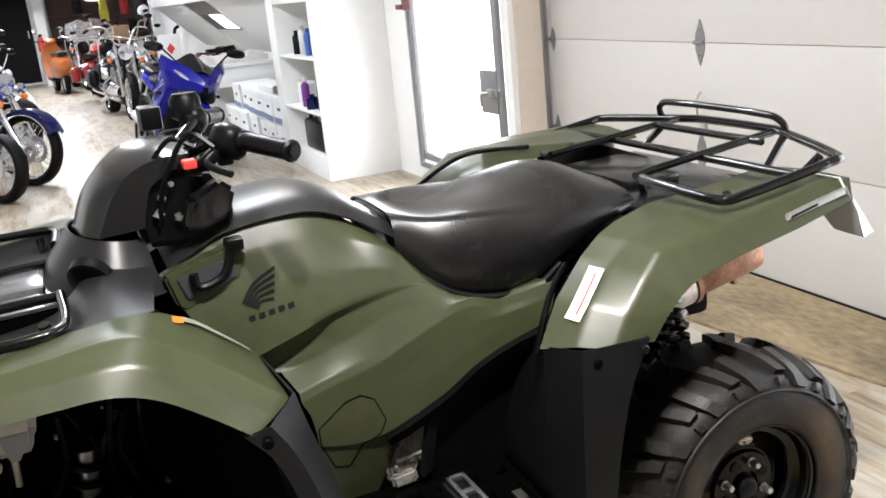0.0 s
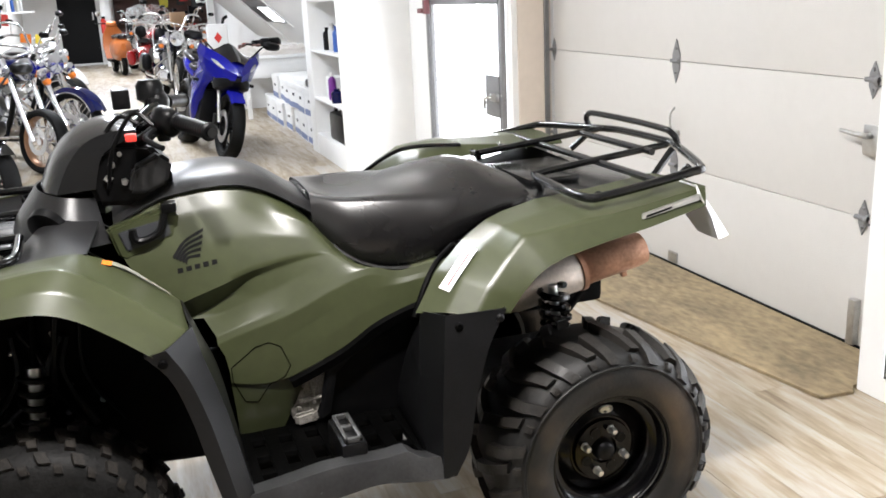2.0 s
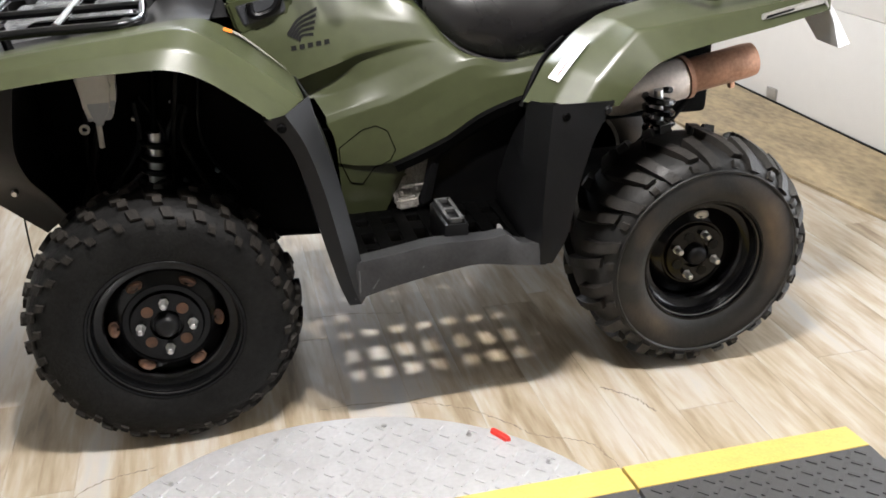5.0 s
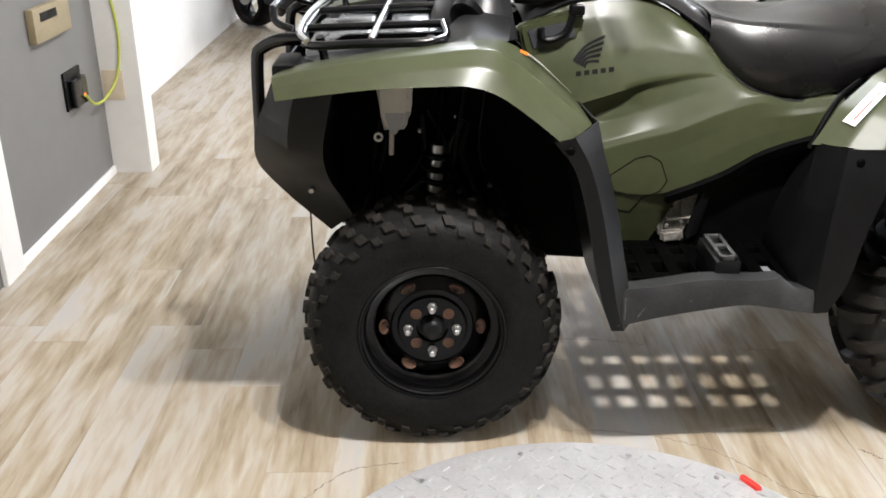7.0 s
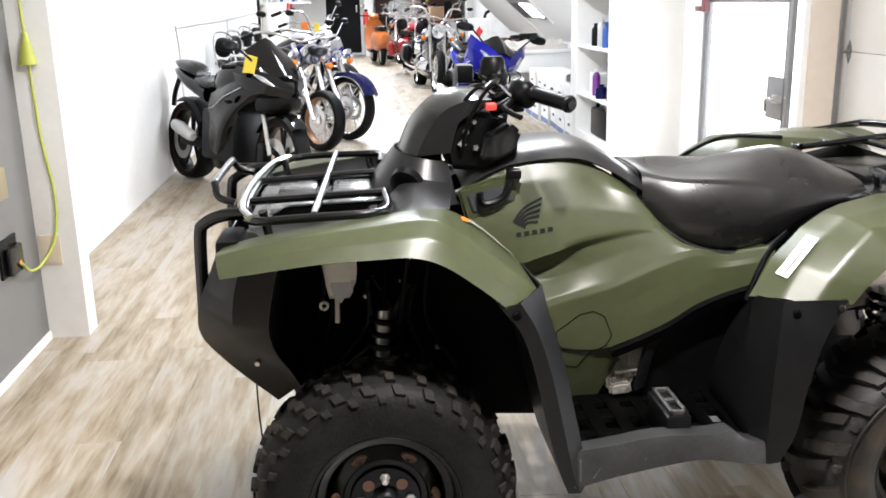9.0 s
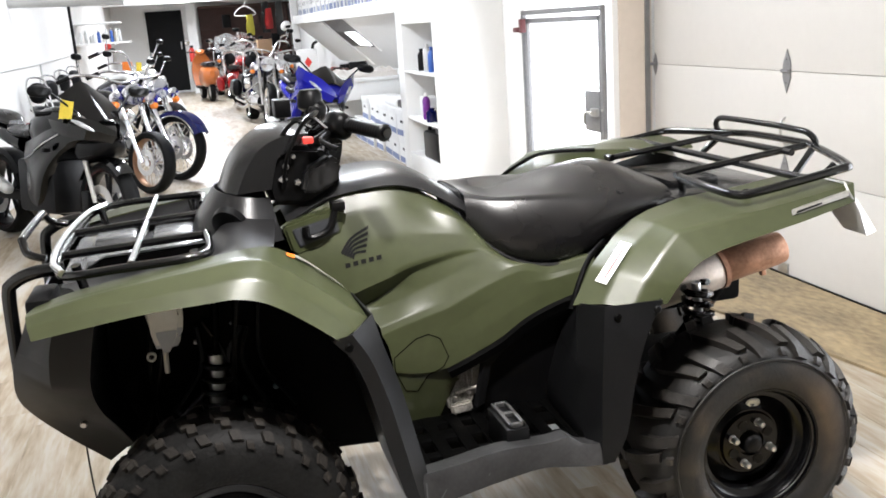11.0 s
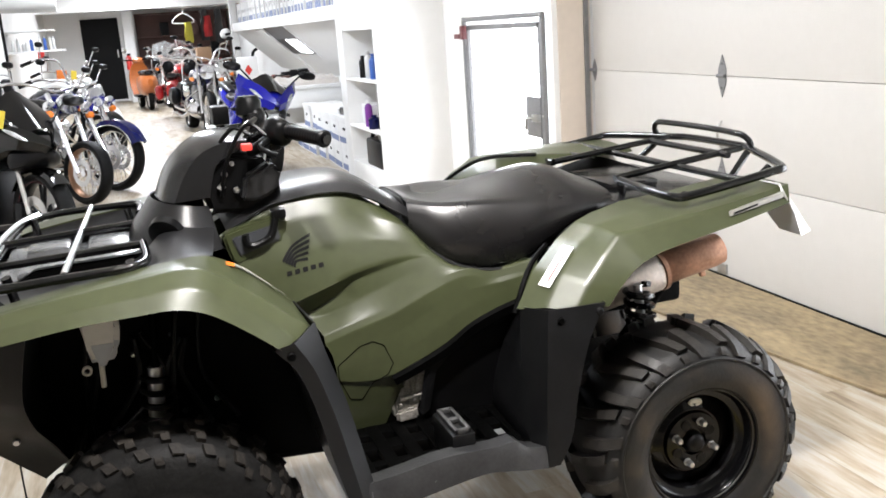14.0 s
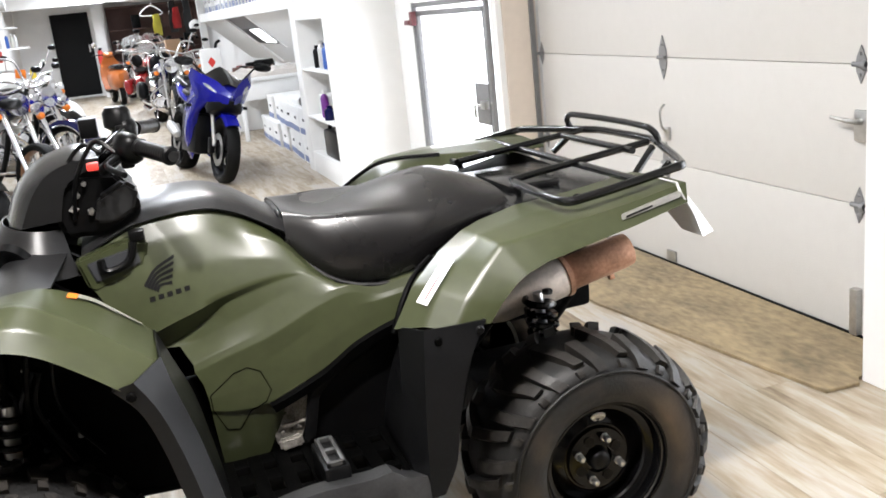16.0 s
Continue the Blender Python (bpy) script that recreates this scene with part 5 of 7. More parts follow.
bars(rack, "rack_bar", [([(1.237, -0.17, 0.928), (1.32, -0.163, 0.936), (1.64, -0.16, 0.966)], False), ([(1.237, 0.20, 0.93), (1.32, 0.20, 0.937), (1.65, 0.20, 0.966)], False), ([(1.43, -0.455, 0.939), (1.43, 0.455, 0.939)], False), ([(1.33, 0.2, 0.936), (1.33, 0.455, 0.927)], False), ([(1.57, -0.2, 0.958), (1.57, 0.2, 0.958)], False)], 0.0095, M_GLOSS)
bars(rack, "rack_hoop", [([(1.635, 0.26, 0.962), (1.622, 0.258, 0.988), (1.62, 0.243, 1.006), (1.624, 0.20, 1.012), (1.645, 0.0, 1.008), (1.648, -0.12, 1.004), (1.65, -0.155, 1.0), (1.655, -0.178, 0.985), (1.66, -0.18, 0.965)], False)], 0.009, M_GLOSS)
bars(rack, "rack_stay", [([(1.30, -0.40, 0.915), (1.31, -0.38, 0.875)], False), ([(1.30, 0.40, 0.915), (1.31, 0.38, 0.875)], False), ([(1.25, -0.17, 0.925), (1.265, -0.17, 0.86)], False), ([(1.62, -0.215, 0.962), (1.555, -0.235, 0.905)], False), ([(1.62, 0.215, 0.962), (1.555, 0.235, 0.905)], False), ([(1.548, -0.40, 0.955), (1.53, -0.375, 0.92)], False)], 0.0095, M_GLOSS)
rack2 = part("front_rack", tube([(0.03, -0.2, 0.952), (0.035, -0.34, 0.95), (0.02, -0.39, 0.948), (-0.03, -0.405, 0.946), (-0.15, -0.41, 0.944), (-0.235, -0.405, 0.94), (-0.268, -0.36, 0.938), (-0.285, -0.2, 0.94), (-0.275, 0.2, 0.94), (-0.25, 0.36, 0.938), (-0.215, 0.405, 0.94), (-0.15, 0.41, 0.944), (-0.03, 0.405, 0.946), (0.02, 0.39, 0.948), (0.035, 0.34, 0.95), (0.03, 0.2, 0.952)], 0.0095, 130, 12), M_GLOSS, quad, "gloss black tubular steel front rack")
rack2.matrix_basis = pose(0, 0, -0.023)
bars(rack2, "rack_bar", [([(0.03, -0.205, 0.952), (-0.28, -0.205, 0.942)], False), ([(0.03, 0.05, 0.955), (-0.285, 0.03, 0.944)], False)], 0.009, M_GLOSS)
# two chrome bars, the first along the rack's front edge
bars(rack2, "rack_crossbar", [([(-0.258, -0.40, 0.946), (-0.286, -0.30, 0.950), (-0.292, -0.05, 0.952), (-0.268, 0.25, 0.952), (-0.232, 0.385, 0.948)], False), ([(-0.125, -0.405, 0.95), (-0.095, 0.405, 0.95)], False)], 0.0085, M_CHROME, "bright chrome rack bar")
bars(rack2, "rack_hoop", [([(-0.315, -0.20, 0.938), (-0.352, -0.19, 0.952), (-0.362, -0.165, 0.974), (-0.364, -0.14, 0.98), (-0.364, 0.14, 0.98), (-0.362, 0.165, 0.974), (-0.352, 0.19, 0.952), (-0.315, 0.20, 0.938)], False)], 0.009, M_GLOSS)
bars(rack2, "rack_stay", [([(x, y, 0.945), (x + 0.01, y * 0.95, 0.88)], False) for x in (-0.24, 0.0) for y in (-0.33, 0.33)], 0.010, M_GLOSS)
for s in (1, -1):
    outer = [(-0.29, -0.405, 0.864), (-0.2, -0.405, 0.884), (0.0, -0.402, 0.911), (0.10, -0.397, 0.921), (0.165, -0.378, 0.916)]
    middle = [(-0.29, -0.37, 0.85), (-0.2, -0.37, 0.865), (0.0, -0.36, 0.885), (0.09, -0.33, 0.925), (0.175, -0.30, 0.922)]
    inner = [(-0.29, -0.2, 0.85), (-0.2, -0.2, 0.865), (0.0, -0.19, 0.888), (0.09, -0.16, 0.945), (0.19, -0.15, 0.93)]
    part("fender_cover", skin([outer, middle, inner], 24, 2, 0.004, False, None, s), M_CLAD_LIT, quad, "dark grey plastic cover beside the cowl")
# plastic deck under the racks
b = boxes(((-0.29, -0.21, 0.835), (0.05, 0.21, 0.876)), ((-0.24, -0.17, 0.87), (-0.14, -0.05, 0.893)), ((-0.24, 0.05, 0.87), (-0.14, 0.17, 0.893)), ((-0.10, -0.17, 0.87), (0.0, -0.02, 0.893)), ((-0.10, 0.02, 0.87), (0.0, 0.17, 0.893)), bevel=0.012)
part("front_deck", b, M_DECK, quad, "black plastic front deck")
b = boxes(((1.20, -0.27, 0.84), (1.55, 0.27, 0.885)), ((1.25, -0.12, 0.885), (1.40, 0.12, 0.905)), bevel=0.015)
part("rear_deck", b, M_COWL, quad, "black plastic rear deck")
# front bumper
for s in (1, -1):
    part("bumper_bar", tube([(-0.27, -0.30 * s, 0.912), (-0.33, -0.29 * s, 0.908), (-0.372, -0.28 * s, 0.89), (-0.388, -0.275 * s, 0.86), (-0.395, -0.27 * s, 0.70), (-0.398, -0.26 * s, 0.63), (-0.37, -0.25 * s, 0.585), (-0.30, -0.24 * s, 0.52), (-0.24, -0.23 * s, 0.46)], 0.0145, 60, 12), M_GLOSS, quad, "gloss black bumper tube")
    a = [(-0.335, -0.40, 0.84), (-0.362, -0.37, 0.78), (-0.392, -0.33, 0.71), (-0.395, -0.30, 0.63), (-0.335, -0.28, 0.545), (-0.24, -0.27, 0.452)]
    c = [(-0.27, -0.52, 0.848), (-0.29, -0.50, 0.78), (-0.30, -0.46, 0.70), (-0.28, -0.40, 0.63), (-0.235, -0.34, 0.56), (-0.20, -0.30, 0.49)]
    d = [(-0.20, -0.545, 0.85), (-0.215, -0.53, 0.79), (-0.23, -0.50, 0.71), (-0.225, -0.45, 0.64), (-0.205, -0.38, 0.57), (-0.185, -0.32, 0.50)]
    e = [(x + 0.01, -0.22, z) for x, y, z in d]
    z0 = [(x - 0.0, 0.0, z) for x, y, z in a]
    part("front_cladding", skin([z0, [(x, y + 0.08, z) for x, y, z in a], a, c, d, e], 24, 2, 0.004, False, None, s), M_BLACK, quad, "black front corner cladding", 35)
    part("bolt", bolt_head(bmesh.new(), (-0.272, -0.362 * s, 0.583), 0.008, "y", 0.010 * s), M_STEEL, quad)
    part("headlight", box(bmesh.new(), (-0.335, -0.42 * s, 0.835), (-0.285, -0.28 * s, 0.88), 0.01), M_BLACK, quad, "black headlight housing")
part("hanging_wire", tube([(-0.30, -0.20, 0.50), (-0.295, -0.22, 0.35), (-0.27, -0.25, 0.15), (-0.262, -0.26, 0.003)], 0.0022, seg=6), M_BLACK, quad, "loose black wire hanging to the floor")

# cowl, dash and handlebar
cowl = []
for y, pts in ((-0.15, ((0.175, 1.005), (0.185, 1.045), (0.20, 1.08), (0.235, 1.10), (0.275, 1.115))), (-0.15, ((0.095, 1.0), (0.125, 1.06), (0.165, 1.105), (0.22, 1.125), (0.275, 1.125))), (-0.10, ((0.07, 1.0), (0.105, 1.075), (0.155, 1.122), (0.215, 1.14), (0.275, 1.135))), (0.0, ((0.055, 1.0), (0.09, 1.075), (0.145, 1.126), (0.21, 1.145), (0.275, 1.138)))):
    cowl.append([(x + 0.018, y * 0.88, z - 0.002) for x, z in pts])
cowl += [[(x, -y, z) for x, y, z in r] for r in cowl[-2::-1]]
part("handlebar_cowl", skin(cowl, 30, 2, 0.004, False), M_COWL, quad, "satin black handlebar cowl", 26)
low = []
for x0, x1, yy, z in ((0.0, 0.26, 0.205, 0.893), (0.012, 0.24, 0.182, 0.925), (0.042, 0.225, 0.156, 0.965), (0.06, 0.215, 0.14, 0.99)):
    low.append([((x0 + x1) / 2 - (x1 - x0) / 2 * math.cos(a), yy * math.sin(a), z + 0.015 * math.cos(a)) for a in [math.pi * (i / 12 - 0.5) * 1.45 for i in range(13)]])
part("cowl_base", skin(low, 36, 3, 0.004), M_CLAD_LIT, quad, "dark grey lower cowl", 60)
for s in (1, -1):
    b = lathe([(0.0001, -0.003), (0.034, -0.003), (0.040, 0.0), (0.040, 0.02)], 28, "y", (0, 0, 0))
    ob = part("lamp_socket", b, M_BLACK, quad, "round black blanking cap")
    ob.matrix_basis = pose(0.082, -0.170 * s, 0.932, 30 * s, 0, -28 * s) @ Matrix.Diagonal((1, s, 1.15, 1))
b = bmesh.new()
prism([(0.19, 0.96), (0.17, 1.06), (0.24, 1.10), (0.32, 1.09), (0.36, 1.03), (0.36, 0.97), (0.30, 0.95)], "y", -0.12, 0.12, 0.012, b)
part("dash", b, M_BLACK, quad, "black handlebar centre")
b = bmesh.new()
prism([(0.26, 0.99), (0.275, 1.045), (0.335, 1.075), (0.362, 1.052), (0.345, 1.005), (0.30, 0.985)], "y", -0.165, -0.118, 0.008, b)
part("key_panel", b, M_CLAD_LIT, quad, "dark grey key panel")
for x, z, r, k in ((0.232, 1.052, 0.008, 12), (0.222, 1.022, 0.011, 4), (0.256, 1.012, 0.009, 5), (0.252, 1.075, 0.006, 7)):
    part("switch", lathe([(0.0001, -0.012), (r * 0.7, -0.012), (r, -0.007), (r, 0.0)], k, "y", (x, -0.125, z)), M_ALU, quad, "worn metal key switch")
b = tube([(0.262, 0.0, 1.10), (0.30, -0.09, 1.12), (0.36, -0.18, 1.15), (0.437, -0.36, 1.134)], 0.011)
tube([(0.262, 0.0, 1.10), (0.30, 0.09, 1.12), (0.36, 0.18, 1.15), (0.437, 0.36, 1.134)], 0.011, bm=b)
part("handlebar", b, M_GLOSS, quad, "black steel handlebar")
for s in (1, -1):
    prof = []
    L = 0.135
    for i in range(41):
        h = L * i / 40
        prof.append((0.0168 + (0.0006 if i % 3 < 2 else 0.0) + (0.0022 if i > 38 or i < 2 else 0), h))
    prof = [(0.0001, 0)] + prof + [(0.016, L + 0.004), (0.006, L + 0.004), (0.005, L - 0.01), (0.0001, L - 0.01)]
    g = part("grip", lathe(prof, 20, "x", (0, 0, 0)), M_BLACK, quad, "ribbed black rubber grip", 30)
    d = Vector((0.077, -0.18 * s, -0.016)).normalized()
    g.matrix_basis = Matrix.Translation((0.380, -0.225 * s, 1.146)) @ d.to_track_quat("X", "Z").to_matrix().to_4x4()
    b = lathe([(0.0001, -0.033), (0.018, -0.032), (0.027, -0.022), (0.031, 0.0), (0.027, 0.022), (0.018, 0.032), (0.0001, 0.033)], 10, "x", (0, 0, 0))
    ob = part("switch_housing", b, M_BLACK, quad, "black switch housing", 50)
    ob.matrix_basis = pose(0.358, -0.196 * s, 1.146, 20, 10, -66 * s) @ Matrix.Diagonal((1.0, 0.95, 1.2, 1))
    part("clamp", box(bmesh.new(), (0.335, -0.185 * s, 1.10), (0.365, -0.160 * s, 1.165), 0.008), M_BLACK, quad)
    b = tube([(0.345, -0.19 * s, 1.135), (0.31, -0.23 * s, 1.12), (0.322, -0.25 * s, 1.108), (0.34, -0.275 * s, 1.10)], 0.0065)
    part("brake_lever", b, M_BLACK, quad, "black brake lever")
b = box(bmesh.new(), (0.268, -0.228, 1.112), (0.292, -0.20, 1.128), 0.004)
part("red_button", b, M_RED, quad, "red stop button")
part("lever_bracket", tube([(0.30, -0.14, 1.10), (0.31, -0.20, 1.115), (0.335, -0.19, 1.13)], 0.013), M_BLACK, quad)
b = box(bmesh.new(), (0.25, 0.22, 1.135), (0.295, 0.30, 1.185), 0.006)
part("brake_reservoir", b, M_BLACK, quad, "black brake fluid reservoir")
b = lathe([(0.0001, 0.03), (0.025, 0.028), (0.034, 0.015), (0.034, -0.02), (0.02, -0.03), (0.0001, -0.03)], 20, "z", (0.345, 0.20, 1.18))
part("throttle_housing", b, M_BLACK, quad, "black thumb throttle housing")
b = bmesh.new()
for k, (x, y) in enumerate(((0.27, -0.16), (0.24, -0.12), (0.29, -0.10), (0.25, 0.10), (0.28, 0.14), (0.31, 0.17))):
    b = tube([(x + 0.06, y * 1.25, 1.14), (x + 0.02, y * 1.1, 1.165 - 0.01 * k), (x - 0.03, y, 1.09), (x - 0.05, y * 0.8, 1.0)], 0.005, seg=6)
    part("cable", b, M_BLACK, quad, "looping black control cable")

# decals and the lid seam on the side panel
bm = body_side(1)
extra = bpy.data.meshes.new("lower_copy")
low_bm = lower_side(1)
low_bm.to_mesh(extra)
low_bm.free()
bm.from_mesh(extra)
bpy.data.meshes.remove(extra)
bm.normal_update()
panel_tree = BVHTree.FromBMesh(bm)
bm.free()


def on_panel(x, z, lift=0.0015):
    hit = panel_tree.ray_cast(Vector((x, -1.0, z)), Vector((0, 1, 0)))
    y = hit[0].y if hit[0] is not None else -0.18
    return (x, y - lift, z)


def decal(name, rail_a, rail_b, material, label=""):
    bm = bmesh.new()
    A, B = [spline([(x, 0, z) for x, z in r], 10) for r in (rail_a, rail_b)]
    va = [bm.verts.new(on_panel(p.x, p.z)) for p in A]
    vb = [bm.verts.new(on_panel(p.x, p.z)) for p in B]
    for i in range(9):
        bm.faces.new((va[i], va[i + 1], vb[i + 1], vb[i]))
    return part(name, bm, material, quad, label)


def panel_seam(s):
    corners = [Vector((x, 0, z)) for x, z in ((0.428, 0.581), (0.486, 0.622), (0.518, 0.629), (0.545, 0.615), (0.562, 0.568), (0.548, 0.543), (0.511, 0.525), (0.482, 0.483), (0.453, 0.489), (0.429, 0.546))]
    pts = [a.lerp(b, f) for a, b in zip(corners, corners[1:] + corners[:1]) for f in (0.0, 0.15, 0.5, 0.85)]
    return tube([(x, y * s, z) for x, y, z in [on_panel(p.x, p.z, 0.0002) for p in pts]], 0.0012, n=90, seg=6, closed=True)


both("panel_seam", panel_seam, M_FRAME)
for i in range(5):
    x0, z0 = 0.334 + i * 0.006, 0.838 - i * 0.0035
    x1, z1 = 0.4085 - i * 0.0035, 0.893 - i * 0.0135
    decal("wing_mark", [(x0, z0 + 0.004), ((x0 + x1) / 2 - 0.010, (z0 + z1) / 2 + 0.008), (x1, z1 + 0.004)], [(x0 + 0.004, z0 - 0.002), ((x0 + x1) / 2 - 0.0065, (z0 + z1) / 2 + 0.0035), (x1, z1 - 0.003)], M_LOGO, "dark wing-shaped mark")
for i in range(5):
    x0 = 0.341 + i * 0.0190
    z0 = 0.805 + i * 0.0027
    decal("wordmark_bar", [(x0, z0 + 0.0105), (x0 + 0.012, z0 + 0.012)], [(x0, z0), (x0 + 0.012, z0 + 0.0015)], M_LOGO)

# ---- store side: shelving, alcove, back wall ----
M_BOX = mat("white_cardboard", (0.74, 0.74, 0.73), 0.7, vary=0.05, scale=6)
M_BLUEPRINT = mat("blue_print", (0.16, 0.20, 0.34), 0.6, vary=0.2, scale=20)
M_DARK = mat("dark_plastic", (0.003, 0.003, 0.0035), 0.35, vary=0.3, ior=1.25)
M_BLUE = mat("royal_blue_paint", (0.006, 0.007, 0.22), 0.16, vary=0.12, scale=6, spec=0.3)
M_NAVY = mat("navy_paint", (0.003, 0.0045, 0.05), 0.12, vary=0.15, scale=6, spec=0.3)
M_ORANGE = mat("orange_paint", (0.36, 0.10, 0.02), 0.3, vary=0.12, coat=0.4)
M_REDPAINT = mat("deep_red_paint", (0.32, 0.012, 0.014), 0.18, vary=0.15, coat=0.6)
M_MAROON = mat("maroon_paint", (0.13, 0.010, 0.014), 0.2, vary=0.15, coat=0.6)
M_SPORTBLACK = mat("black_fairing", (0.0010, 0.0010, 0.0011), 0.07, vary=0.25, scale=5, ior=1.45)
M_DISC = mat("brake_disc_steel", (0.55, 0.54, 0.53), 0.3, 1.0, vary=0.1)
M_GOLD = mat("bronze_rim", (0.30, 0.17, 0.10), 0.35, 0.6, vary=0.2)
M_SCREEN = mat("smoked_screen", (0.003, 0.0025, 0.0025), 0.1, vary=0.2, ior=1.3)
M_CLEAR = glass("clear_screen", (0.9, 0.92, 0.92), 0.05, 0.85)
M_LENS = mat("headlight_lens", (0.80, 0.81, 0.83), 0.1, 0.4, vary=0.1, scale=26, second=(0.03, 0.03, 0.035))
M_PURPLE = mat("purple_plastic", (0.15, 0.02, 0.22), 0.35)
M_BLUECAN = mat("blue_can", (0.03, 0.10, 0.38), 0.35)
M_TAG = mat("yellow_tag", (0.72, 0.55, 0.05), 0.6)
M_CARTON = mat("brown_carton", (0.42, 0.27, 0.16), 0.7, vary=0.1)
M_CLOTHY = mat("yellow_cloth", (0.55, 0.50, 0.06), 0.8, vary=0.2)
M_CLOTHR = mat("red_cloth", (0.5, 0.03, 0.03), 0.8, vary=0.2)
M_CLOTHB = mat("black_cloth", (0.02, 0.02, 0.02), 0.9, vary=0.3)
M_BROWN = mat("brown_boards", (0.12, 0.062, 0.05), 0.6, vary=0.3, scale=4)
M_FILM = mat("milky_plastic_sheet", (0.62, 0.58, 0.54), 0.3, vary=0.15, scale=9, bump=0.6, bump_scale=25)

TX = 1.95
tower = thing("bookcase", "tall white built-in bookcase with bottles and a jug", "bookcase", (0, 0, 0))
part("end_panel", boxes(((TX, 4.90, 0.0), (XS, 4.95, CEIL)), bevel=0.003), M_WHITE, tower)
part("side_panel", boxes(((TX, 6.02, 0.0), (XS, 6.25, CEIL)), bevel=0.003), M_WHITE, tower)
part("back_panel", boxes(((2.42, 4.951, 0.0), (XS - 0.002, 6.019, CEIL))), M_WHITE, tower)
part("plinth", boxes(((TX + 0.004, 4.951, 0.0), (2.419, 6.019, 0.19)), bevel=0.003), M_WHITE, tower)
part("header", boxes(((TX + 0.004, 4.951, 1.35), (2.419, 6.019, CEIL)), bevel=0.003), M_WHITE, tower)
for z in (0.52, 0.94):
    part("shelf", boxes(((TX + 0.006, 4.951, z - 0.022), (2.419, 6.019, z)), bevel=0.003), M_WHITE, tower)


def bottle(name, label, at, r, h, body, cap, group=""):
    t = thing(name, label, "bottle", at, 0, group)
    part("body", lathe([(0.0001, 0.0), (r * 0.95, 0.0), (r, 0.01), (r, h * 0.72), (r * 0.75, h * 0.82), (r * 0.4, h * 0.86), (r * 0.4, h * 0.9)], 20, "z"), body, t)
    part("cap", lathe([(r * 0.45, h * 0.88), (r * 0.5, h * 0.89), (r * 0.5, h), (0.0001, h)], 14, "z"), cap, t)
    return t


for i, (y, m) in enumerate(((5.70, M_DARK), (5.60, M_DARK), (5.50, M_SILVER), (5.42, M_BLUECAN), (5.34, M_BLUECAN), (5.26, M_DARK), (5.16, M_DARK), (5.07, M_CARTON))):
    bottle("spray_bottle", ("blue" if m is M_BLUECAN else "dark") + " spray can standing on the upper shelf", (TX + 0.09 + 0.03 * (i % 2), y, 0.94), 0.034, 0.19 + 0.02 * (i % 3), m, M_DARK if i % 2 else m, "cans on the shelf")
bottle("purple_bottle", "purple shampoo bottle on the middle shelf", (TX + 0.08, 5.60, 0.52), 0.034, 0.23, M_PURPLE, M_WHITE)
bottle("small_blue_pot", "small dark blue pot on the middle shelf", (TX + 0.06, 5.35, 0.52), 0.05, 0.12, M_NAVY, M_NAVY)
tagged(link("box_file", box(bmesh.new(), (TX + 0.05, 5.02, 0.52), (2.30, 5.16, 0.84), 0.008), M_DARK), "dark upright box file on the middle shelf", "box")
tagged(link("carton", box(bmesh.new(), (TX + 0.10, 5.66, 0.52), (2.25, 5.92, 0.70), 0.005), M_BOX), "white carton with purple print on the shelf", "box")
b = boxes(((TX + 0.03, 5.04, 0.19), (2.28, 5.60, 0.43)), ((TX + 0.06, 5.04, 0.41), (2.24, 5.30, 0.485)), bevel=0.03)
jug = tagged(link("jug", b, M_DARK), "black plastic oil jug on the bottom shelf", "jug")
part("jug_handle", tube([(TX + 0.08, 5.28, 0.46), (TX + 0.08, 5.34, 0.488), (TX + 0.08, 5.48, 0.485), (TX + 0.08, 5.55, 0.42)], 0.018), M_DARK, jug)

# archive boxes along the alcove
proto = None
rnd = random.Random(7)
k = 0
for row in range(2):
    for i in range(7):
        y = 6.30 + i * 0.42
        if row == 1 and i > 5:
            continue
        if proto is None:
            proto = thing("archive_box", "white cardboard archive box with a blue printed band", "box", (0, 0, 0), 0, "archive boxes")
            part("body", box(bmesh.new(), (0, 0, 0), (0.40, 0.39, 0.245), 0.004), M_BOX, proto)
            part("lid", box(bmesh.new(), (-0.006, -0.006, 0.205), (0.406, 0.396, 0.27), 0.004), M_BOX, proto)
            part("printed_band", box(bmesh.new(), (-0.0035, 0.01, 0.015), (0.40, 0.38, 0.07), 0.0), M_BLUEPRINT, proto, "blue printed band")
            part("hand_hole", box(bmesh.new(), (-0.0045, 0.15, 0.14), (0.01, 0.24, 0.165), 0.0), M_DARK, proto)
            proto.matrix_basis = pose(2.0, y, 0)
        else:
            copy_thing(proto, pose(2.0 + rnd.uniform(-0.02, 0.03), y, 0.271 * row, 0, 0, rnd.uniform(-3, 3)))
b = boxes(((2.02, 6.35, 0.545), (2.24, 6.75, 0.62)), ((2.05, 6.45, 0.62), (2.18, 6.62, 0.66)), bevel=0.02)
tagged(link("dark_bag", b, M_DARK), "small black bag lying on the archive boxes", "bag")
tagged(link("folded_sheets", box(bmesh.new(), (2.02, 6.78, 0.545), (2.36, 7.4, 0.60), 0.01), M_BOX), "white paper bundle on the archive boxes", "paper")
structure("alcove_slope", prism([(2.05, 1.48), (2.83, 0.75), (2.83, 1.505), (2.05, 1.505)], "y", 6.25, 15.0), M_WHITE, "white sloping attic ceiling", "ceiling")
sk = thing("roof_window", "white-framed roof window in the sloping ceiling", "window", (0, 0, 0), 0, "", "structure")
sl = Vector((0.78, 0, -0.73)).normalized()
up = Vector((-0.73, 0, -0.78)).normalized()
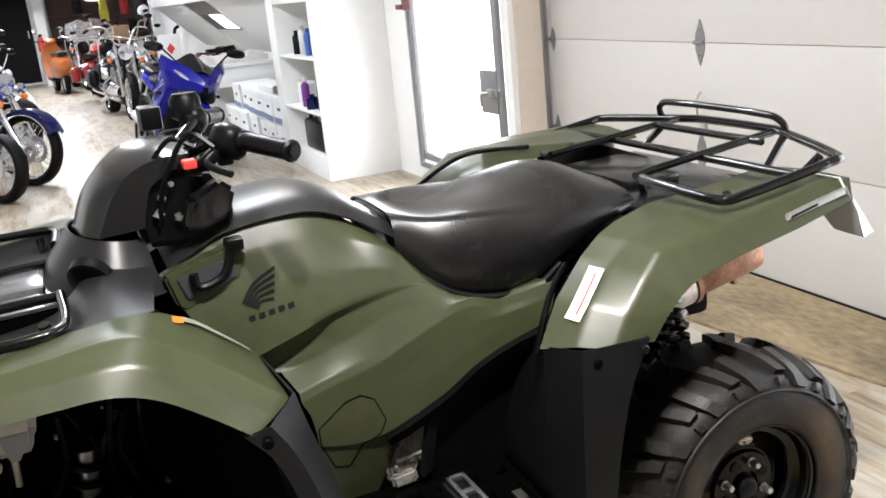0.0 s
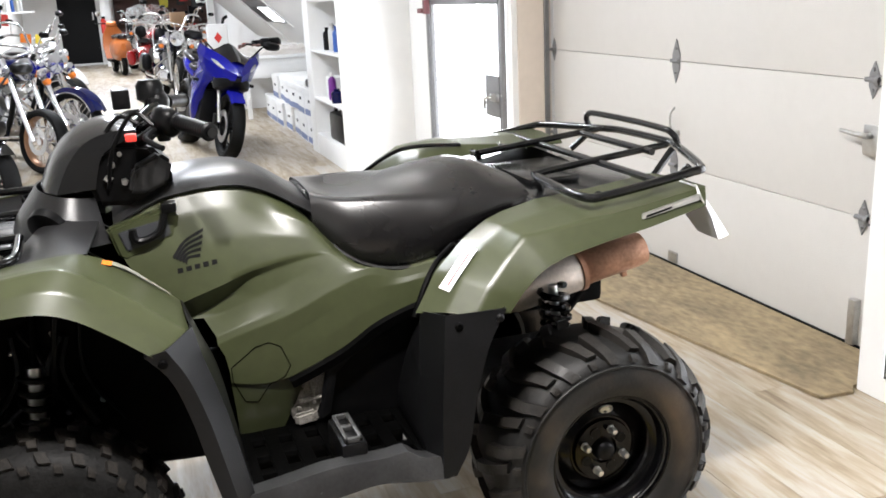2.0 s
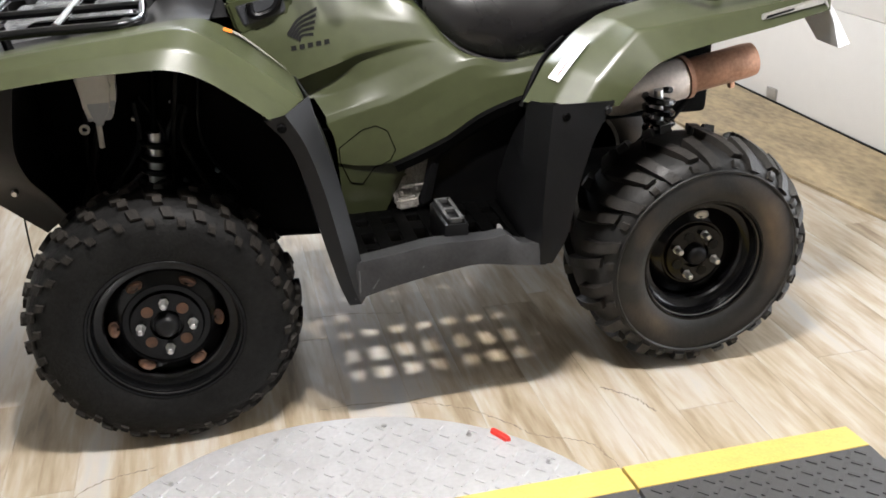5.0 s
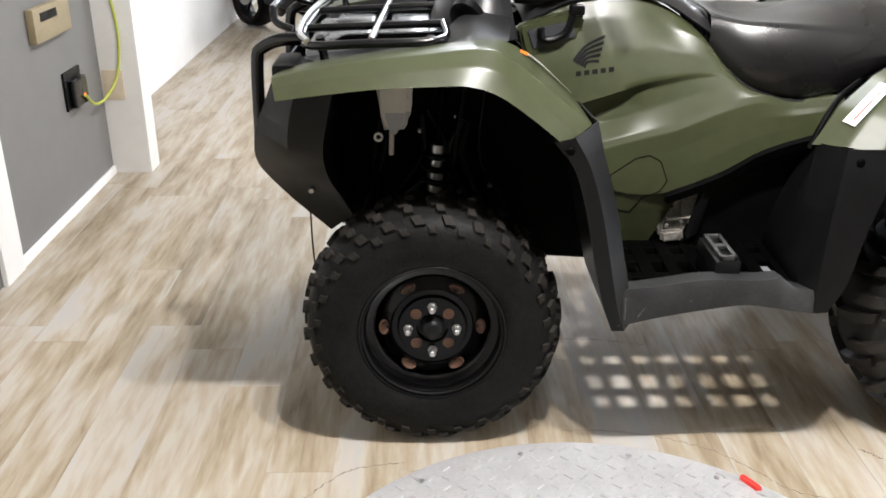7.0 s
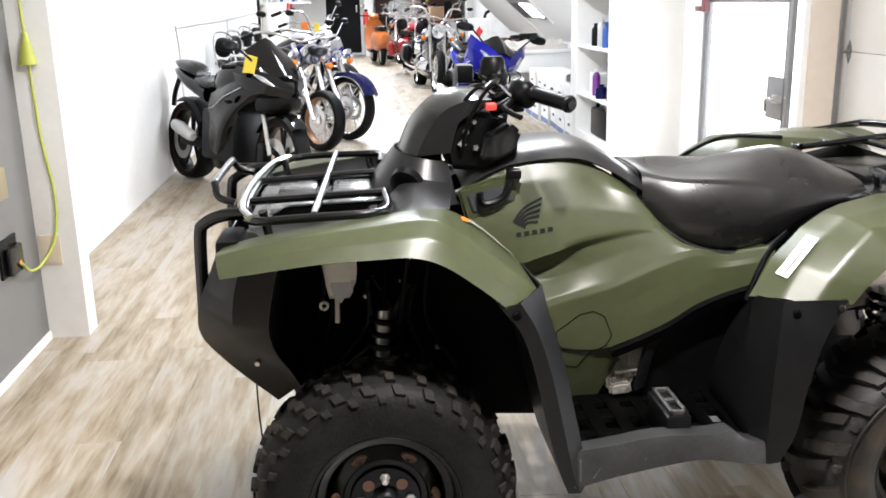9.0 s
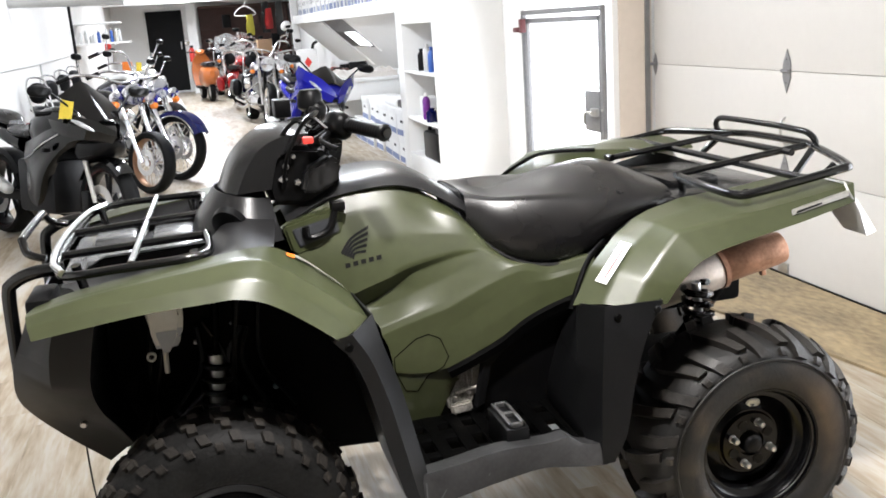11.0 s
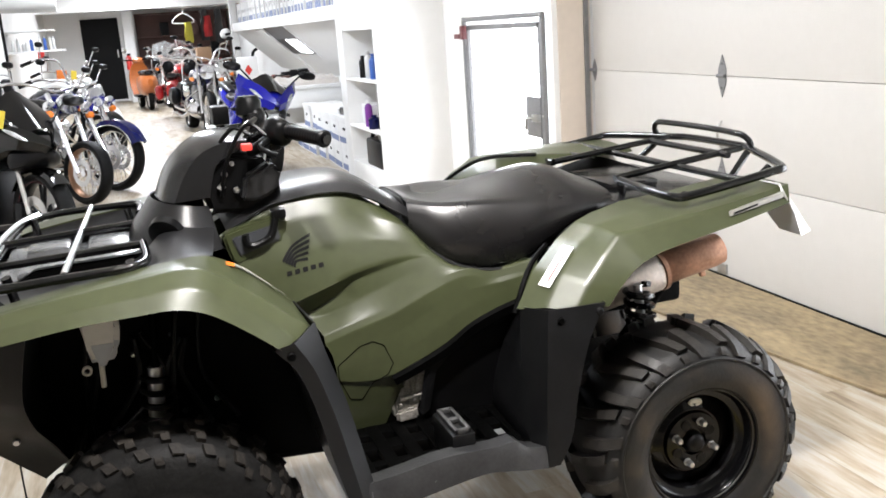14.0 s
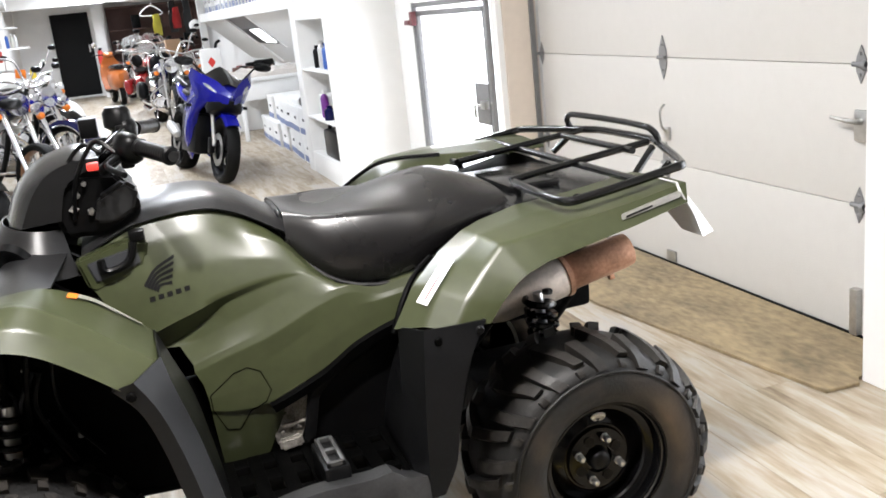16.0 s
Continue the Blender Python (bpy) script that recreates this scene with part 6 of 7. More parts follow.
# the grey plate above the pane paints the window's dark recess
for y0, y1, m, lift, a0, a1, nm in ((11.62, 12.35, M_WHITE, 0.03, 0.02, 1.02, "window_frame"), (9.80, 9.84, M_WHITE, 0.012, 0.02, 0.66, "window_frame"), (9.84, 11.62, M_PALEFRAME, 0.006, 0.02, 0.27, "recess_shade"), (9.98, 10.85, M_DAY, 0.012, 0.28, 0.56, "pane"), (9.84, 11.62, M_STEELFRAME, 0.008, 0.27, 0.59, "bottom_rail")):
    p = [Vector((2.05, 0, 1.48)) + sl * a for a in (a0, a1)]
    q = [v + up * lift for v in p]
    part(nm, prism([(p[0].x, p[0].z), (p[1].x, p[1].z), (q[1].x, q[1].z), (q[0].x, q[0].z)], "y", y0, y1), m, sk)
structure("shelf_beam", boxes(((2.0, 6.251, 1.46), (2.06, 15.0, 1.60)), ((2.06, 6.251, 1.51), (2.82, 15.0, 1.58)), bevel=0.004), M_WHITE, "long white shelf with a deep front board", "shelf")
structure("alcove_post", boxes(((1.98, 14.9, 0), (2.1, 15.02, CEIL))), M_WHITE, "white post", "post")
binder = None
for i in range(58):
    y = 6.35 + i * 0.145
    if binder is None:
        binder = thing("document_box", "white upright file box with a printed label on the long shelf", "box file", (2.1, y, 1.582), 0, "file boxes")
        part("body", box(bmesh.new(), (0, 0, 0), (0.28, 0.13, 0.33), 0.004), M_BOX, binder)
        part("label", box(bmesh.new(), (-0.002, 0.02, 0.03), (0.0, 0.11, 0.11), 0.0), M_BLUEPRINT, binder, "blue label")
        part("finger_hole", box(bmesh.new(), (-0.0025, 0.055, 0.17), (0.004, 0.075, 0.23), 0.0), M_DARK, binder)
    else:
        copy_thing(binder, pose(2.1 + rnd.uniform(-0.015, 0.03), y, 1.582, 0, 0, rnd.uniform(-2, 2)))
# work table with clutter under the slope
tb = thing("work_table", "white work table covered with a milky plastic sheet", "table", (0, 0, 0))
part("top", box(bmesh.new(), (1.72, 8.9, 0.70), (2.6, 9.9, 0.74), 0.006), M_WHITE, tb)
part("apron", box(bmesh.new(), (1.74, 8.92, 0.48), (2.58, 8.96, 0.70), 0.004), M_WHITE, tb)
for x in (1.76, 2.54):
    for y in (8.97, 9.84):
        part("leg", box(bmesh.new(), (x - 0.025, y - 0.025, 0), (x + 0.025, y + 0.025, 0.70), 0.004), M_WHITE, tb)
b = bmesh.new()
bmesh.ops.create_grid(b, x_segments=26, y_segments=20, size=0.5)
for v in b.verts:
    v.co = Vector((2.1 + v.co.x * 0.86, 9.35 + v.co.y * 0.8, 0.80 + 0.06 * noise.noise(v.co * 7) + 0.03 * noise.noise(v.co * 19)))
r = bmesh.ops.extrude_face_region(b, geom=list(b.faces))
for v in r["geom"]:
    if isinstance(v, bmesh.types.BMVert):
        v.co.z = 0.742
tagged(link("plastic_sheet", b, M_FILM), "crumpled milky plastic sheet over goods on the table", "sheet")
can = thing("fuel_can", "white fuel can with a red diamond label", "fuel can", (1.60, 10.2, 0.745))
part("body", box(bmesh.new(), (-0.13, -0.08, 0), (0.13, 0.08, 0.36), 0.03), M_BOX, can)
part("label", prism([(0, 0.12), (0.05, 0.19), (0, 0.26), (-0.05, 0.19)], "y", -0.083, -0.081), M_RED, can, "red diamond label")
part("spout", tube([(0.08, 0, 0.35), (0.10, 0, 0.42), (0.15, 0, 0.45)], 0.02), M_DARK, can)
tagged(link("low_cabinet", box(bmesh.new(), (1.44, 10.08, 0), (2.6, 10.6, 0.745), 0.01), M_WHITE), "white low cabinet under the sloping ceiling", "cabinet")
for i in range(16):
    x, y, s = rnd.uniform(1.85, 2.5), rnd.uniform(10.1, 10.5), rnd.uniform(0.04, 0.12)
    m = rnd.choice((M_DARK, M_BROWN, M_CARTON, M_DARK, M_REDPAINT))
    ob = link("spare_part", box(bmesh.new(), (-s, -s * 0.6, 0), (s, s * 0.6, s * 1.3), 0.015), m)
    ob.matrix_basis = pose(x, y, 0.746, 0, 0, rnd.uniform(0, 90))
    tagged(ob, "dark spare part lying on the low cabinet", "spare part", "spare parts")
tagged(link("brown_board", box(bmesh.new(), (2.42, 6.26, 0.56), (2.46, 6.8, 1.05), 0.004), M_CARTON), "brown board leaning against the bookcase", "board")

# end of the room
door = thing("black_door", "closed black door in the white end wall", "door", (0, 0, 0), 0, "", "structure")
part("leaf", prism([(-0.79, 2.03), (0.085, 2.03), (0.085, 0.05), (-0.79, 0.05)], "y", 22.40, 22.45, 0.004), M_BLACKDOOR, door)
part("sill", boxes(((-0.81, 22.36, 0.0), (0.09, 22.45, 0.05)), bevel=0.004), M_SILVER, door, "pale metal door sill")
part("handle", boxes(((-0.02, 22.36, 1.08), (0.01, 22.40, 1.26)), bevel=0.006), M_STEEL, door, "steel pull handle")
structure("end_partition", boxes(((X0, 22.451, 0.0), (0.46, 22.55, 2.2)), ((0.09, 22.30, 0.0), (0.16, 22.45, 2.06))), M_WHITE, "white partition at the end of the room", "wall")
structure("end_beam", boxes(((X0, 20.0, 2.13), (X1, 20.3, CEIL))), M_WHITE, "white ceiling beam across the room", "beam")
structure("end_post", boxes(((0.18, 21.4, 0.0), (0.40, 21.6, 2.13)), bevel=0.004), M_WHITE, "white square post", "post")
cup = thing("storage_rack", "dark brown storage shelves filled with boxes", "shelves", (0, 0, 0))
part("back", boxes(((0.5, 22.85, 0), (2.8, 22.9, 2.1))), M_BROWN, cup)
for z in (0.4, 0.95, 1.5, 2.05):
    part("shelf", boxes(((0.5, 22.4, z), (2.8, 22.84, z + 0.03)), bevel=0.003), M_BROWN, cup)
for i in range(9):
    x = 0.6 + i * 0.24
    z = (0.43, 0.98, 1.53)[i % 3]
    ob = link("goods_box", box(bmesh.new(), (x, 22.45, z), (x + 0.2, 22.75, z + rnd.uniform(0.2, 0.4)), 0.006), rnd.choice((M_BROWN, M_MAROON, M_DARK)))
    tagged(ob, "dark goods box on the brown shelves", "box", "goods boxes")
ext = thing("fire_extinguisher", "red fire extinguisher hanging on the white post", "fire extinguisher", (0.215, 21.33, 0.78))
part("cylinder", lathe([(0.0001, 0), (0.06, 0), (0.065, 0.02), (0.065, 0.27), (0.04, 0.32), (0.02, 0.33)], 20, "z"), M_RED, ext)
part("valve", box(bmesh.new(), (-0.03, -0.02, 0.33), (0.05, 0.02, 0.38), 0.006), M_DARK, ext)
rail = tagged(link("clothes_rail", tube([(0.9, 17.0, 2.0), (2.3, 17.0, 2.0)], 0.012), M_STEEL), "steel clothes rail hanging from the ceiling", "rail")
part("hanger_rod", tube([(0.95, 17.0, 2.0), (0.95, 17.0, CEIL)], 0.008), M_STEEL, rail)
part("hanger_rod", tube([(2.25, 17.0, 2.0), (2.25, 17.0, CEIL)], 0.008), M_STEEL, rail)
h = thing("coat_hanger", "white plastic coat hanger on the rail", "hanger", (1.30, 17.0, 1.99))
part("hook", tube([(0, 0, 0.0), (0.03, 0, 0.03), (0.02, 0, -0.04), (0, 0, -0.1)], 0.008), M_WHITE, h)
part("arms", tube([(0, 0, -0.1), (-0.21, 0, -0.27), (0.21, 0, -0.27)], 0.012, closed=True), M_WHITE, h)
for x, z0, z1, m, lab in ((1.36, 1.32, 1.72, M_CLOTHY, "yellow"), (1.68, 1.35, 1.95, M_CLOTHB, "black"), (1.74, 1.42, 1.82, M_CLOTHR, "red"), (1.95, 1.3, 1.95, M_CLOTHB, "black")):
    rails = [[(x - 0.03 - 0.02 * f, 16.85 + 0.05 * f, z1 - 0.02), (x - 0.05, 16.82 - 0.03 * f, (z0 + z1) / 2), (x - 0.05 - 0.02 * f, 16.85, z0)] for f in (0, 1)] + [[(x + 0.05 + 0.02 * f, 16.95 + 0.05 * f, z1), (x + 0.07, 16.95 + 0.06 * f, (z0 + z1) / 2), (x + 0.08, 17.0, z0)] for f in (0, 1)]
    ob = link("jacket", skin(rails, 10, 3, 0.02), m)
    tagged(ob, lab + " riding jacket hanging on the rail", "jacket", "jackets")
tagged(link("carton", box(bmesh.new(), (1.42, 16.1, 0.96), (1.69, 16.4, 1.22), 0.005), M_CARTON), "brown cardboard carton on a stand by the rail", "box")
tagged(link("stand", boxes(((1.38, 16.06, 0.92), (1.73, 16.44, 0.96)), ((1.40, 16.08, 0.0), (1.44, 16.12, 0.92)), ((1.67, 16.08, 0.0), (1.71, 16.12, 0.92)), ((1.40, 16.38, 0.0), (1.44, 16.42, 0.92)), ((1.67, 16.38, 0.0), (1.71, 16.42, 0.92)), bevel=0.003), M_BROWN), "small brown stand under a carton", "stand")
hel = thing("helmet", "white riding helmet hanging on the clothes rail", "helmet", (2.06, 16.68, 1.44))
hel.scale = (0.72, 0.72, 0.72)
part("shell", pod([(-0.15, 0.04, -0.05, 0.03), (-0.11, 0.11, -0.10, 0.10), (0.0, 0.135, -0.13, 0.15), (0.09, 0.11, -0.10, 0.12), (0.13, 0.05, -0.03, 0.05)], 14, 0.9), M_BOX, hel)
part("visor", pod([(0.085, 0.09, -0.03, 0.06), (0.12, 0.08, -0.02, 0.05), (0.142, 0.03, 0.0, 0.03)], 12, 0.8), M_DARK, hel, "dark visor")
part("strap", tube([(0.0, 0.0, 0.14), (0.0, 0.20, 0.45), (0.0, 0.43, 0.77)], 0.008, seg=6), M_DARK, hel)
sh = thing("wall_shelf", "white wall shelf with bottles and jars", "shelf", (0, 0, 0))
part("board", boxes(((X0, 13.4, 1.34), (-0.78, 14.2, 1.37)), bevel=0.003), M_WHITE, sh)
part("board", boxes(((X0, 13.4, 1.66), (-0.9, 14.2, 1.68)), bevel=0.003), M_WHITE, sh)
for i in range(10):
    bottle("wall_bottle", "small bottle on the white wall shelf", (-1.5 + i * 0.065, 13.5 + 0.1 * (i % 3), 1.371), 0.026, rnd.uniform(0.12, 0.22), rnd.choice((M_BOX, M_SILVER, M_BLUECAN, M_MILK)), M_BOX, "bottles on the wall shelf")
tagged(link("duct", tube([(-1.6, 8.0, 1.83), (-0.5, 8.0, 1.80)], 0.07, seg=20), M_SILVER), "silver ventilation duct below the ceiling", "duct")
cond = thing("conduit", "thin grey cable conduit fixed to the white wall", "conduit", (0, 0, 0))
part("pipe", tube([(X0 + 0.008, 6.2, 0.4), (X0 + 0.008, 6.18, 1.12), (X0 + 0.008, 6.25, 1.165), (X0 + 0.008, 9.4, 1.175), (X0 + 0.008, 13.2, 1.22)], 0.008, n=40, seg=6), M_SILVER, cond)
part("drop_pipe", tube([(X0 + 0.008, 9.4, 0.4), (X0 + 0.008, 9.4, 1.175)], 0.014, seg=6), M_SILVER, cond)
part("upright", tube([(X0 + 0.012, 13.2, 0.8), (X0 + 0.012, 13.2, 2.4)], 0.03, seg=6), M_DARK, cond)
tagged(link("wall_outlet", lathe([(0.0001, 0.012), (0.07, 0.012), (0.08, 0.0)], 20, "x", (X0, 11.05, 1.04)), M_SILVER), "round grey outlet cover on the wall", "outlet")
# ceiling lights
lp = None
for x, y in TUBES:
    if lp is None:
        lp = thing("ceiling_light", "long white fluorescent ceiling light, assumed out of view", "ceiling light", (x, y, 0), 0, "ceiling lights")
        part("housing", boxes(((-0.14, -0.65, CEIL - 0.06), (0.14, 0.65, CEIL)), bevel=0.006), M_WHITE, lp)
        part("diffuser", box(bmesh.new(), (-0.12, -0.62, CEIL - 0.09), (0.12, 0.62, CEIL - 0.062), 0.01), glow("tube_diffuser", (1, 0.98, 0.95), 2.5), lp)
    else:
        copy_thing(lp, pose(x, y, 0))
for x, y in BULBS:
    t = thing("bulb_holder", "bare warm bulb in a white ceiling holder", "bulb", (x, y, CEIL), 0, "bare bulbs")
    part("holder", lathe([(0.05, 0.0), (0.05, -0.02), (0.022, -0.04), (0.02, -0.07)], 18, "z"), M_WHITE, t)
    part("bulb", lathe([(0.018, -0.07), (0.03, -0.10), (0.036, -0.125), (0.028, -0.15), (0.0001, -0.162)], 18, "z"), glow("warm_bulb", (1, 0.86, 0.65), 6), t)


# ---- motorcycles ----
def arc_guard(xc, zc, r, w, a0, a1, n=14, drop=0.03):
    rails = []
    for y, d in ((-w, drop), (-w * 0.75, 0.006), (0, 0), (w * 0.75, 0.006), (w, drop)):
        rails.append([(xc + (r - d) * math.cos(radians(a0 + (a1 - a0) * i / 8)), y, zc + (r - d) * math.sin(radians(a0 + (a1 - a0) * i / 8))) for i in range(9)])
    return skin(rails, n, 1, 0.005)


def bike_wheel(parent, x, r, w, rim_mat, style, disc=True, stripe=None):
    tr = 0.066 if style != "small" else 0.07
    b = bmesh.new()
    prof = [(r - tr, -w * 0.36), (r - tr * 0.55, -w * 0.5), (r - tr * 0.25, -w * 0.46), (r - tr * 0.06, -w * 0.28), (r, 0)]
    prof += [(q, -h) for q, h in prof[-2::-1]]
    wheel = part("wheel", lathe(prof, 40, "y", (x, 0, r), b), M_RUBBER, parent, "black road tyre")
    ri = r - tr
    b = lathe([(ri + 0.012, -w * 0.38), (ri, -w * 0.36), (ri - 0.012, -w * 0.2), (ri - 0.014, w * 0.2), (ri, w * 0.36), (ri + 0.012, w * 0.38)], 40, "y", (x, 0, r))
    part("rim", b, rim_mat, wheel)
    b = lathe([(0.0001, -w * 0.42), (0.03, -w * 0.42), (0.034, -w * 0.3), (0.034, w * 0.3), (0.03, w * 0.42), (0.0001, w * 0.42)], 16, "y", (x, 0, r))
    if style == "spoke":
        for i in range(28):
            a = 2 * math.pi * i / 28
            c = a + (0.35 if i % 2 else -0.35)
            e = -1 if i % 4 < 2 else 1
            tube([(x + 0.03 * math.cos(c), e * w * 0.3, r + 0.03 * math.sin(c)), (x + (ri - 0.008) * math.cos(a), 0, r + (ri - 0.008) * math.sin(a))], 0.0032, seg=5, bm=b)
        part("spokes", b, M_CHROME, wheel)
    else:
        for i in range(5):
            a = 2 * math.pi * i / 5 + 0.3
            for d in (-0.12, 0.12):
                tube([(x + 0.03 * math.cos(a), 0, r + 0.03 * math.sin(a)), (x + (ri - 0.01) * math.cos(a + d), 0, r + (ri - 0.01) * math.sin(a + d))], 0.012, seg=6, bm=b)
        part("cast_spokes", b, rim_mat, wheel)
    if stripe:
        part("rim_stripe", lathe([(ri + 0.004, -w * 0.39), (ri + 0.007, -w * 0.40), (ri + 0.009, -w * 0.39)], 40, "y", (x, 0, r)), stripe, wheel, "thin red rim stripe")
    if disc:
        d0, d1 = (0.075, 0.118) if style == "spoke" else (0.09, 0.148)
        for e in (-1, 1):
            part("brake_disc", lathe([(d0, e * (w * 0.5 + 0.004)), (d0, e * (w * 0.5 + 0.009)), (d1, e * (w * 0.5 + 0.009)), (d1, e * (w * 0.5 + 0.004))], 32, "y", (x, 0, r), None, True), M_DISC, wheel)
    return wheel


def mirror_part(parent, name, make, material, label=""):
    for s in (1, -1):
        part(name, make(s), material, parent, label)


def sport_bike(label, rear, heading, paint, accent, screen, lean, tag=False):
    b0 = thing("motorcycle", label, "motorcycle", (rear[0], rear[1], 0.002), heading, "motorcycles")
    b0.matrix_basis = pose(rear[0], rear[1], 0.002, 0, 0, heading) @ pose(0, 0, 0, lean, 0, 0)
    L, r = 1.36, 0.31
    bike_wheel(b0, 0, r, 0.17, M_DARK, "cast", True, M_MAROON if accent is M_SPORTBLACK else None)
    bike_wheel(b0, L, r - 0.01, 0.12, M_DARK, "cast", True, M_MAROON if accent is M_SPORTBLACK else None)
    part("swingarm", boxes(((0.0, -0.12, 0.28), (0.50, -0.085, 0.36)), ((0.0, 0.085, 0.28), (0.50, 0.12, 0.36)), bevel=0.015), M_DARK, b0)
    part("engine", boxes(((0.46, -0.17, 0.22), (0.95, 0.17, 0.60)), bevel=0.04), M_DARK, b0)
    part("tank", pod([(0.50, 0.08, 0.74, 0.82), (0.60, 0.13, 0.68, 0.90), (0.74, 0.165, 0.66, 0.955), (0.88, 0.15, 0.68, 0.95), (0.98, 0.09, 0.74, 0.90)]), paint, b0, "glossy fuel tank")
    part("rider_seat", pod([(0.16, 0.07, 0.78, 0.83), (0.28, 0.13, 0.75, 0.825), (0.42, 0.12, 0.73, 0.805), (0.54, 0.07, 0.74, 0.81)]), M_SEAT, b0)
    part("pillion_seat", pod([(-0.20, 0.06, 0.90, 0.935), (-0.08, 0.10, 0.86, 0.94), (0.08, 0.10, 0.83, 0.91), (0.17, 0.06, 0.81, 0.86)]), M_SEAT, b0)
    part("tail", pod([(-0.28, 0.03, 0.83, 0.87), (-0.12, 0.09, 0.78, 0.88), (0.10, 0.12, 0.70, 0.83), (0.36, 0.10, 0.62, 0.76)]), paint, b0)
    part("rear_hugger", arc_guard(0, r, r + 0.035, 0.09, 30, 120), M_DARK, b0)
    part("plate_bracket", tube([(-0.24, 0, 0.80), (-0.33, 0, 0.66), (-0.35, 0, 0.56)], 0.02), M_DARK, b0)
    def flank(s):
        rails = [[(L + 0.02, 0.06, 0.80), (L - 0.16, 0.17, 0.84), (L - 0.36, 0.20, 0.81), (0.78, 0.19, 0.75), (0.60, 0.16, 0.71)],
                 [(L - 0.04, 0.10, 0.755), (L - 0.22, 0.205, 0.745), (L - 0.42, 0.232, 0.69), (0.74, 0.215, 0.62), (0.58, 0.175, 0.58)],
                 [(L - 0.06, 0.10, 0.735), (L - 0.23, 0.192, 0.72), (L - 0.43, 0.218, 0.665), (0.74, 0.202, 0.60), (0.58, 0.165, 0.56)],
                 [(L - 0.27, 0.15, 0.65), (L - 0.37, 0.208, 0.57), (L - 0.48, 0.228, 0.51), (0.72, 0.205, 0.44), (0.55, 0.16, 0.41)],
                 [(L - 0.42, 0.15, 0.50), (L - 0.49, 0.195, 0.41), (L - 0.58, 0.20, 0.35), (0.68, 0.175, 0.29), (0.50, 0.14, 0.27)],
                 [(L - 0.50, 0.095, 0.33), (L - 0.54, 0.115, 0.26), (L - 0.60, 0.12, 0.20), (0.64, 0.11, 0.15), (0.42, 0.09, 0.19)]]
        return skin(rails, 26, 3, 0.006, True, None, s)
    def cheek(s):
        k = 1.0 if paint is M_BLUE else 0.35
        a = [(L + 0.15, 0.012, 0.80), (L + 0.02, 0.10, 0.86 + 0.04 * k), (L - 0.12, 0.19 + 0.03 * k, 0.88 + 0.085 * k), (L - 0.22, 0.225 + 0.05 * k, 0.89 + 0.115 * k)]
        c = [(L + 0.16, 0.022, 0.765), (L + 0.02, 0.16, 0.825), (L - 0.13, 0.225 + 0.03 * k, 0.845 + 0.04 * k), (L - 0.25, 0.245 + 0.045 * k, 0.86 + 0.075 * k)]
        d = [(L + 0.12, 0.03, 0.73 - 0.02 * k), (L - 0.02, 0.14, 0.765 - 0.05 * k), (L - 0.15, 0.205, 0.79 - 0.06 * k), (L - 0.27, 0.225, 0.83 - 0.06 * k)]
        return skin([a, c, d], 16, 2, 0.006, False, None, s)
    def seam(s):
        return tube([(L - 0.22, 0.216 * s, 0.78), (L - 0.42, 0.236 * s, 0.705), (0.75, 0.216 * s, 0.625), (0.60, 0.176 * s, 0.60)], 0.004, seg=6)
    mirror_part(b0, "nose_cheek", cheek, paint, "sharp glossy nose panel")
    mirror_part(b0, "fairing_seam", seam, M_DISC, "thin bright line along the fairing")
    mirror_part(b0, "side_fairing", flank, paint, "glossy side fairing")
    part("radiator", box(bmesh.new(), (L - 0.50, -0.17, 0.36), (L - 0.44, 0.17, 0.66), 0.01), M_FRAME, b0, "dark radiator")
    part("nose", pod([(L + 0.13, 0.02, 0.755, 0.785), (L + 0.06, 0.07, 0.73, 0.83), (L - 0.04, 0.13, 0.73, 0.88), (L - 0.22, 0.18, 0.74, 0.90)], 16, 0.65), paint, b0, "pointed nose fairing")
    part("air_intake", pod([(L + 0.10, 0.03, 0.70, 0.74), (L + 0.04, 0.13, 0.64, 0.74), (L - 0.10, 0.17, 0.60, 0.74), (L - 0.2, 0.1, 0.62, 0.72)], 12, 0.6), M_DARK, b0, "dark air intake")
    for s in (1, -1):
        ob = part("headlight", pod([(-0.09, 0.006, -0.004, 0.010), (-0.03, 0.016, -0.012, 0.018), (0.03, 0.014, -0.014, 0.010), (0.08, 0.006, -0.008, 0.0)], 12), M_LENS, b0, "slanted headlight")
        ob.matrix_basis = pose(L + 0.005, 0.158 * s, 0.838, 0, 22, -32 * s)
        part("mirror_stalk", tube([(L - 0.08, 0.15 * s, 0.92), (L - 0.14, 0.28 * s, 1.04), (L - 0.15, 0.32 * s, 1.05)], 0.008), M_DARK, b0)
        ob = part("mirror", pod([(-0.03, 0.03, -0.02, 0.02), (0.0, 0.085, -0.04, 0.04), (0.035, 0.05, -0.025, 0.025)]), M_DARK, b0, "black mirror")
        ob.matrix_basis = pose(L - 0.15, 0.36 * s, 1.06)
        fk = part("fork_leg", tube([(L - 0.02, 0.095 * s, r + 0.02), (L - 0.20, 0.095 * s, 0.84)], 0.016), M_ALU, b0)
        part("caliper", box(bmesh.new(), (L - 0.15, 0.07 * s, 0.26), (L - 0.07, 0.12 * s, 0.40), 0.012), M_DARK, fk)
        part("handlebar", tube([(L - 0.26, 0.10 * s, 0.93), (L - 0.34, 0.30 * s, 0.91)], 0.016), M_DARK, b0)
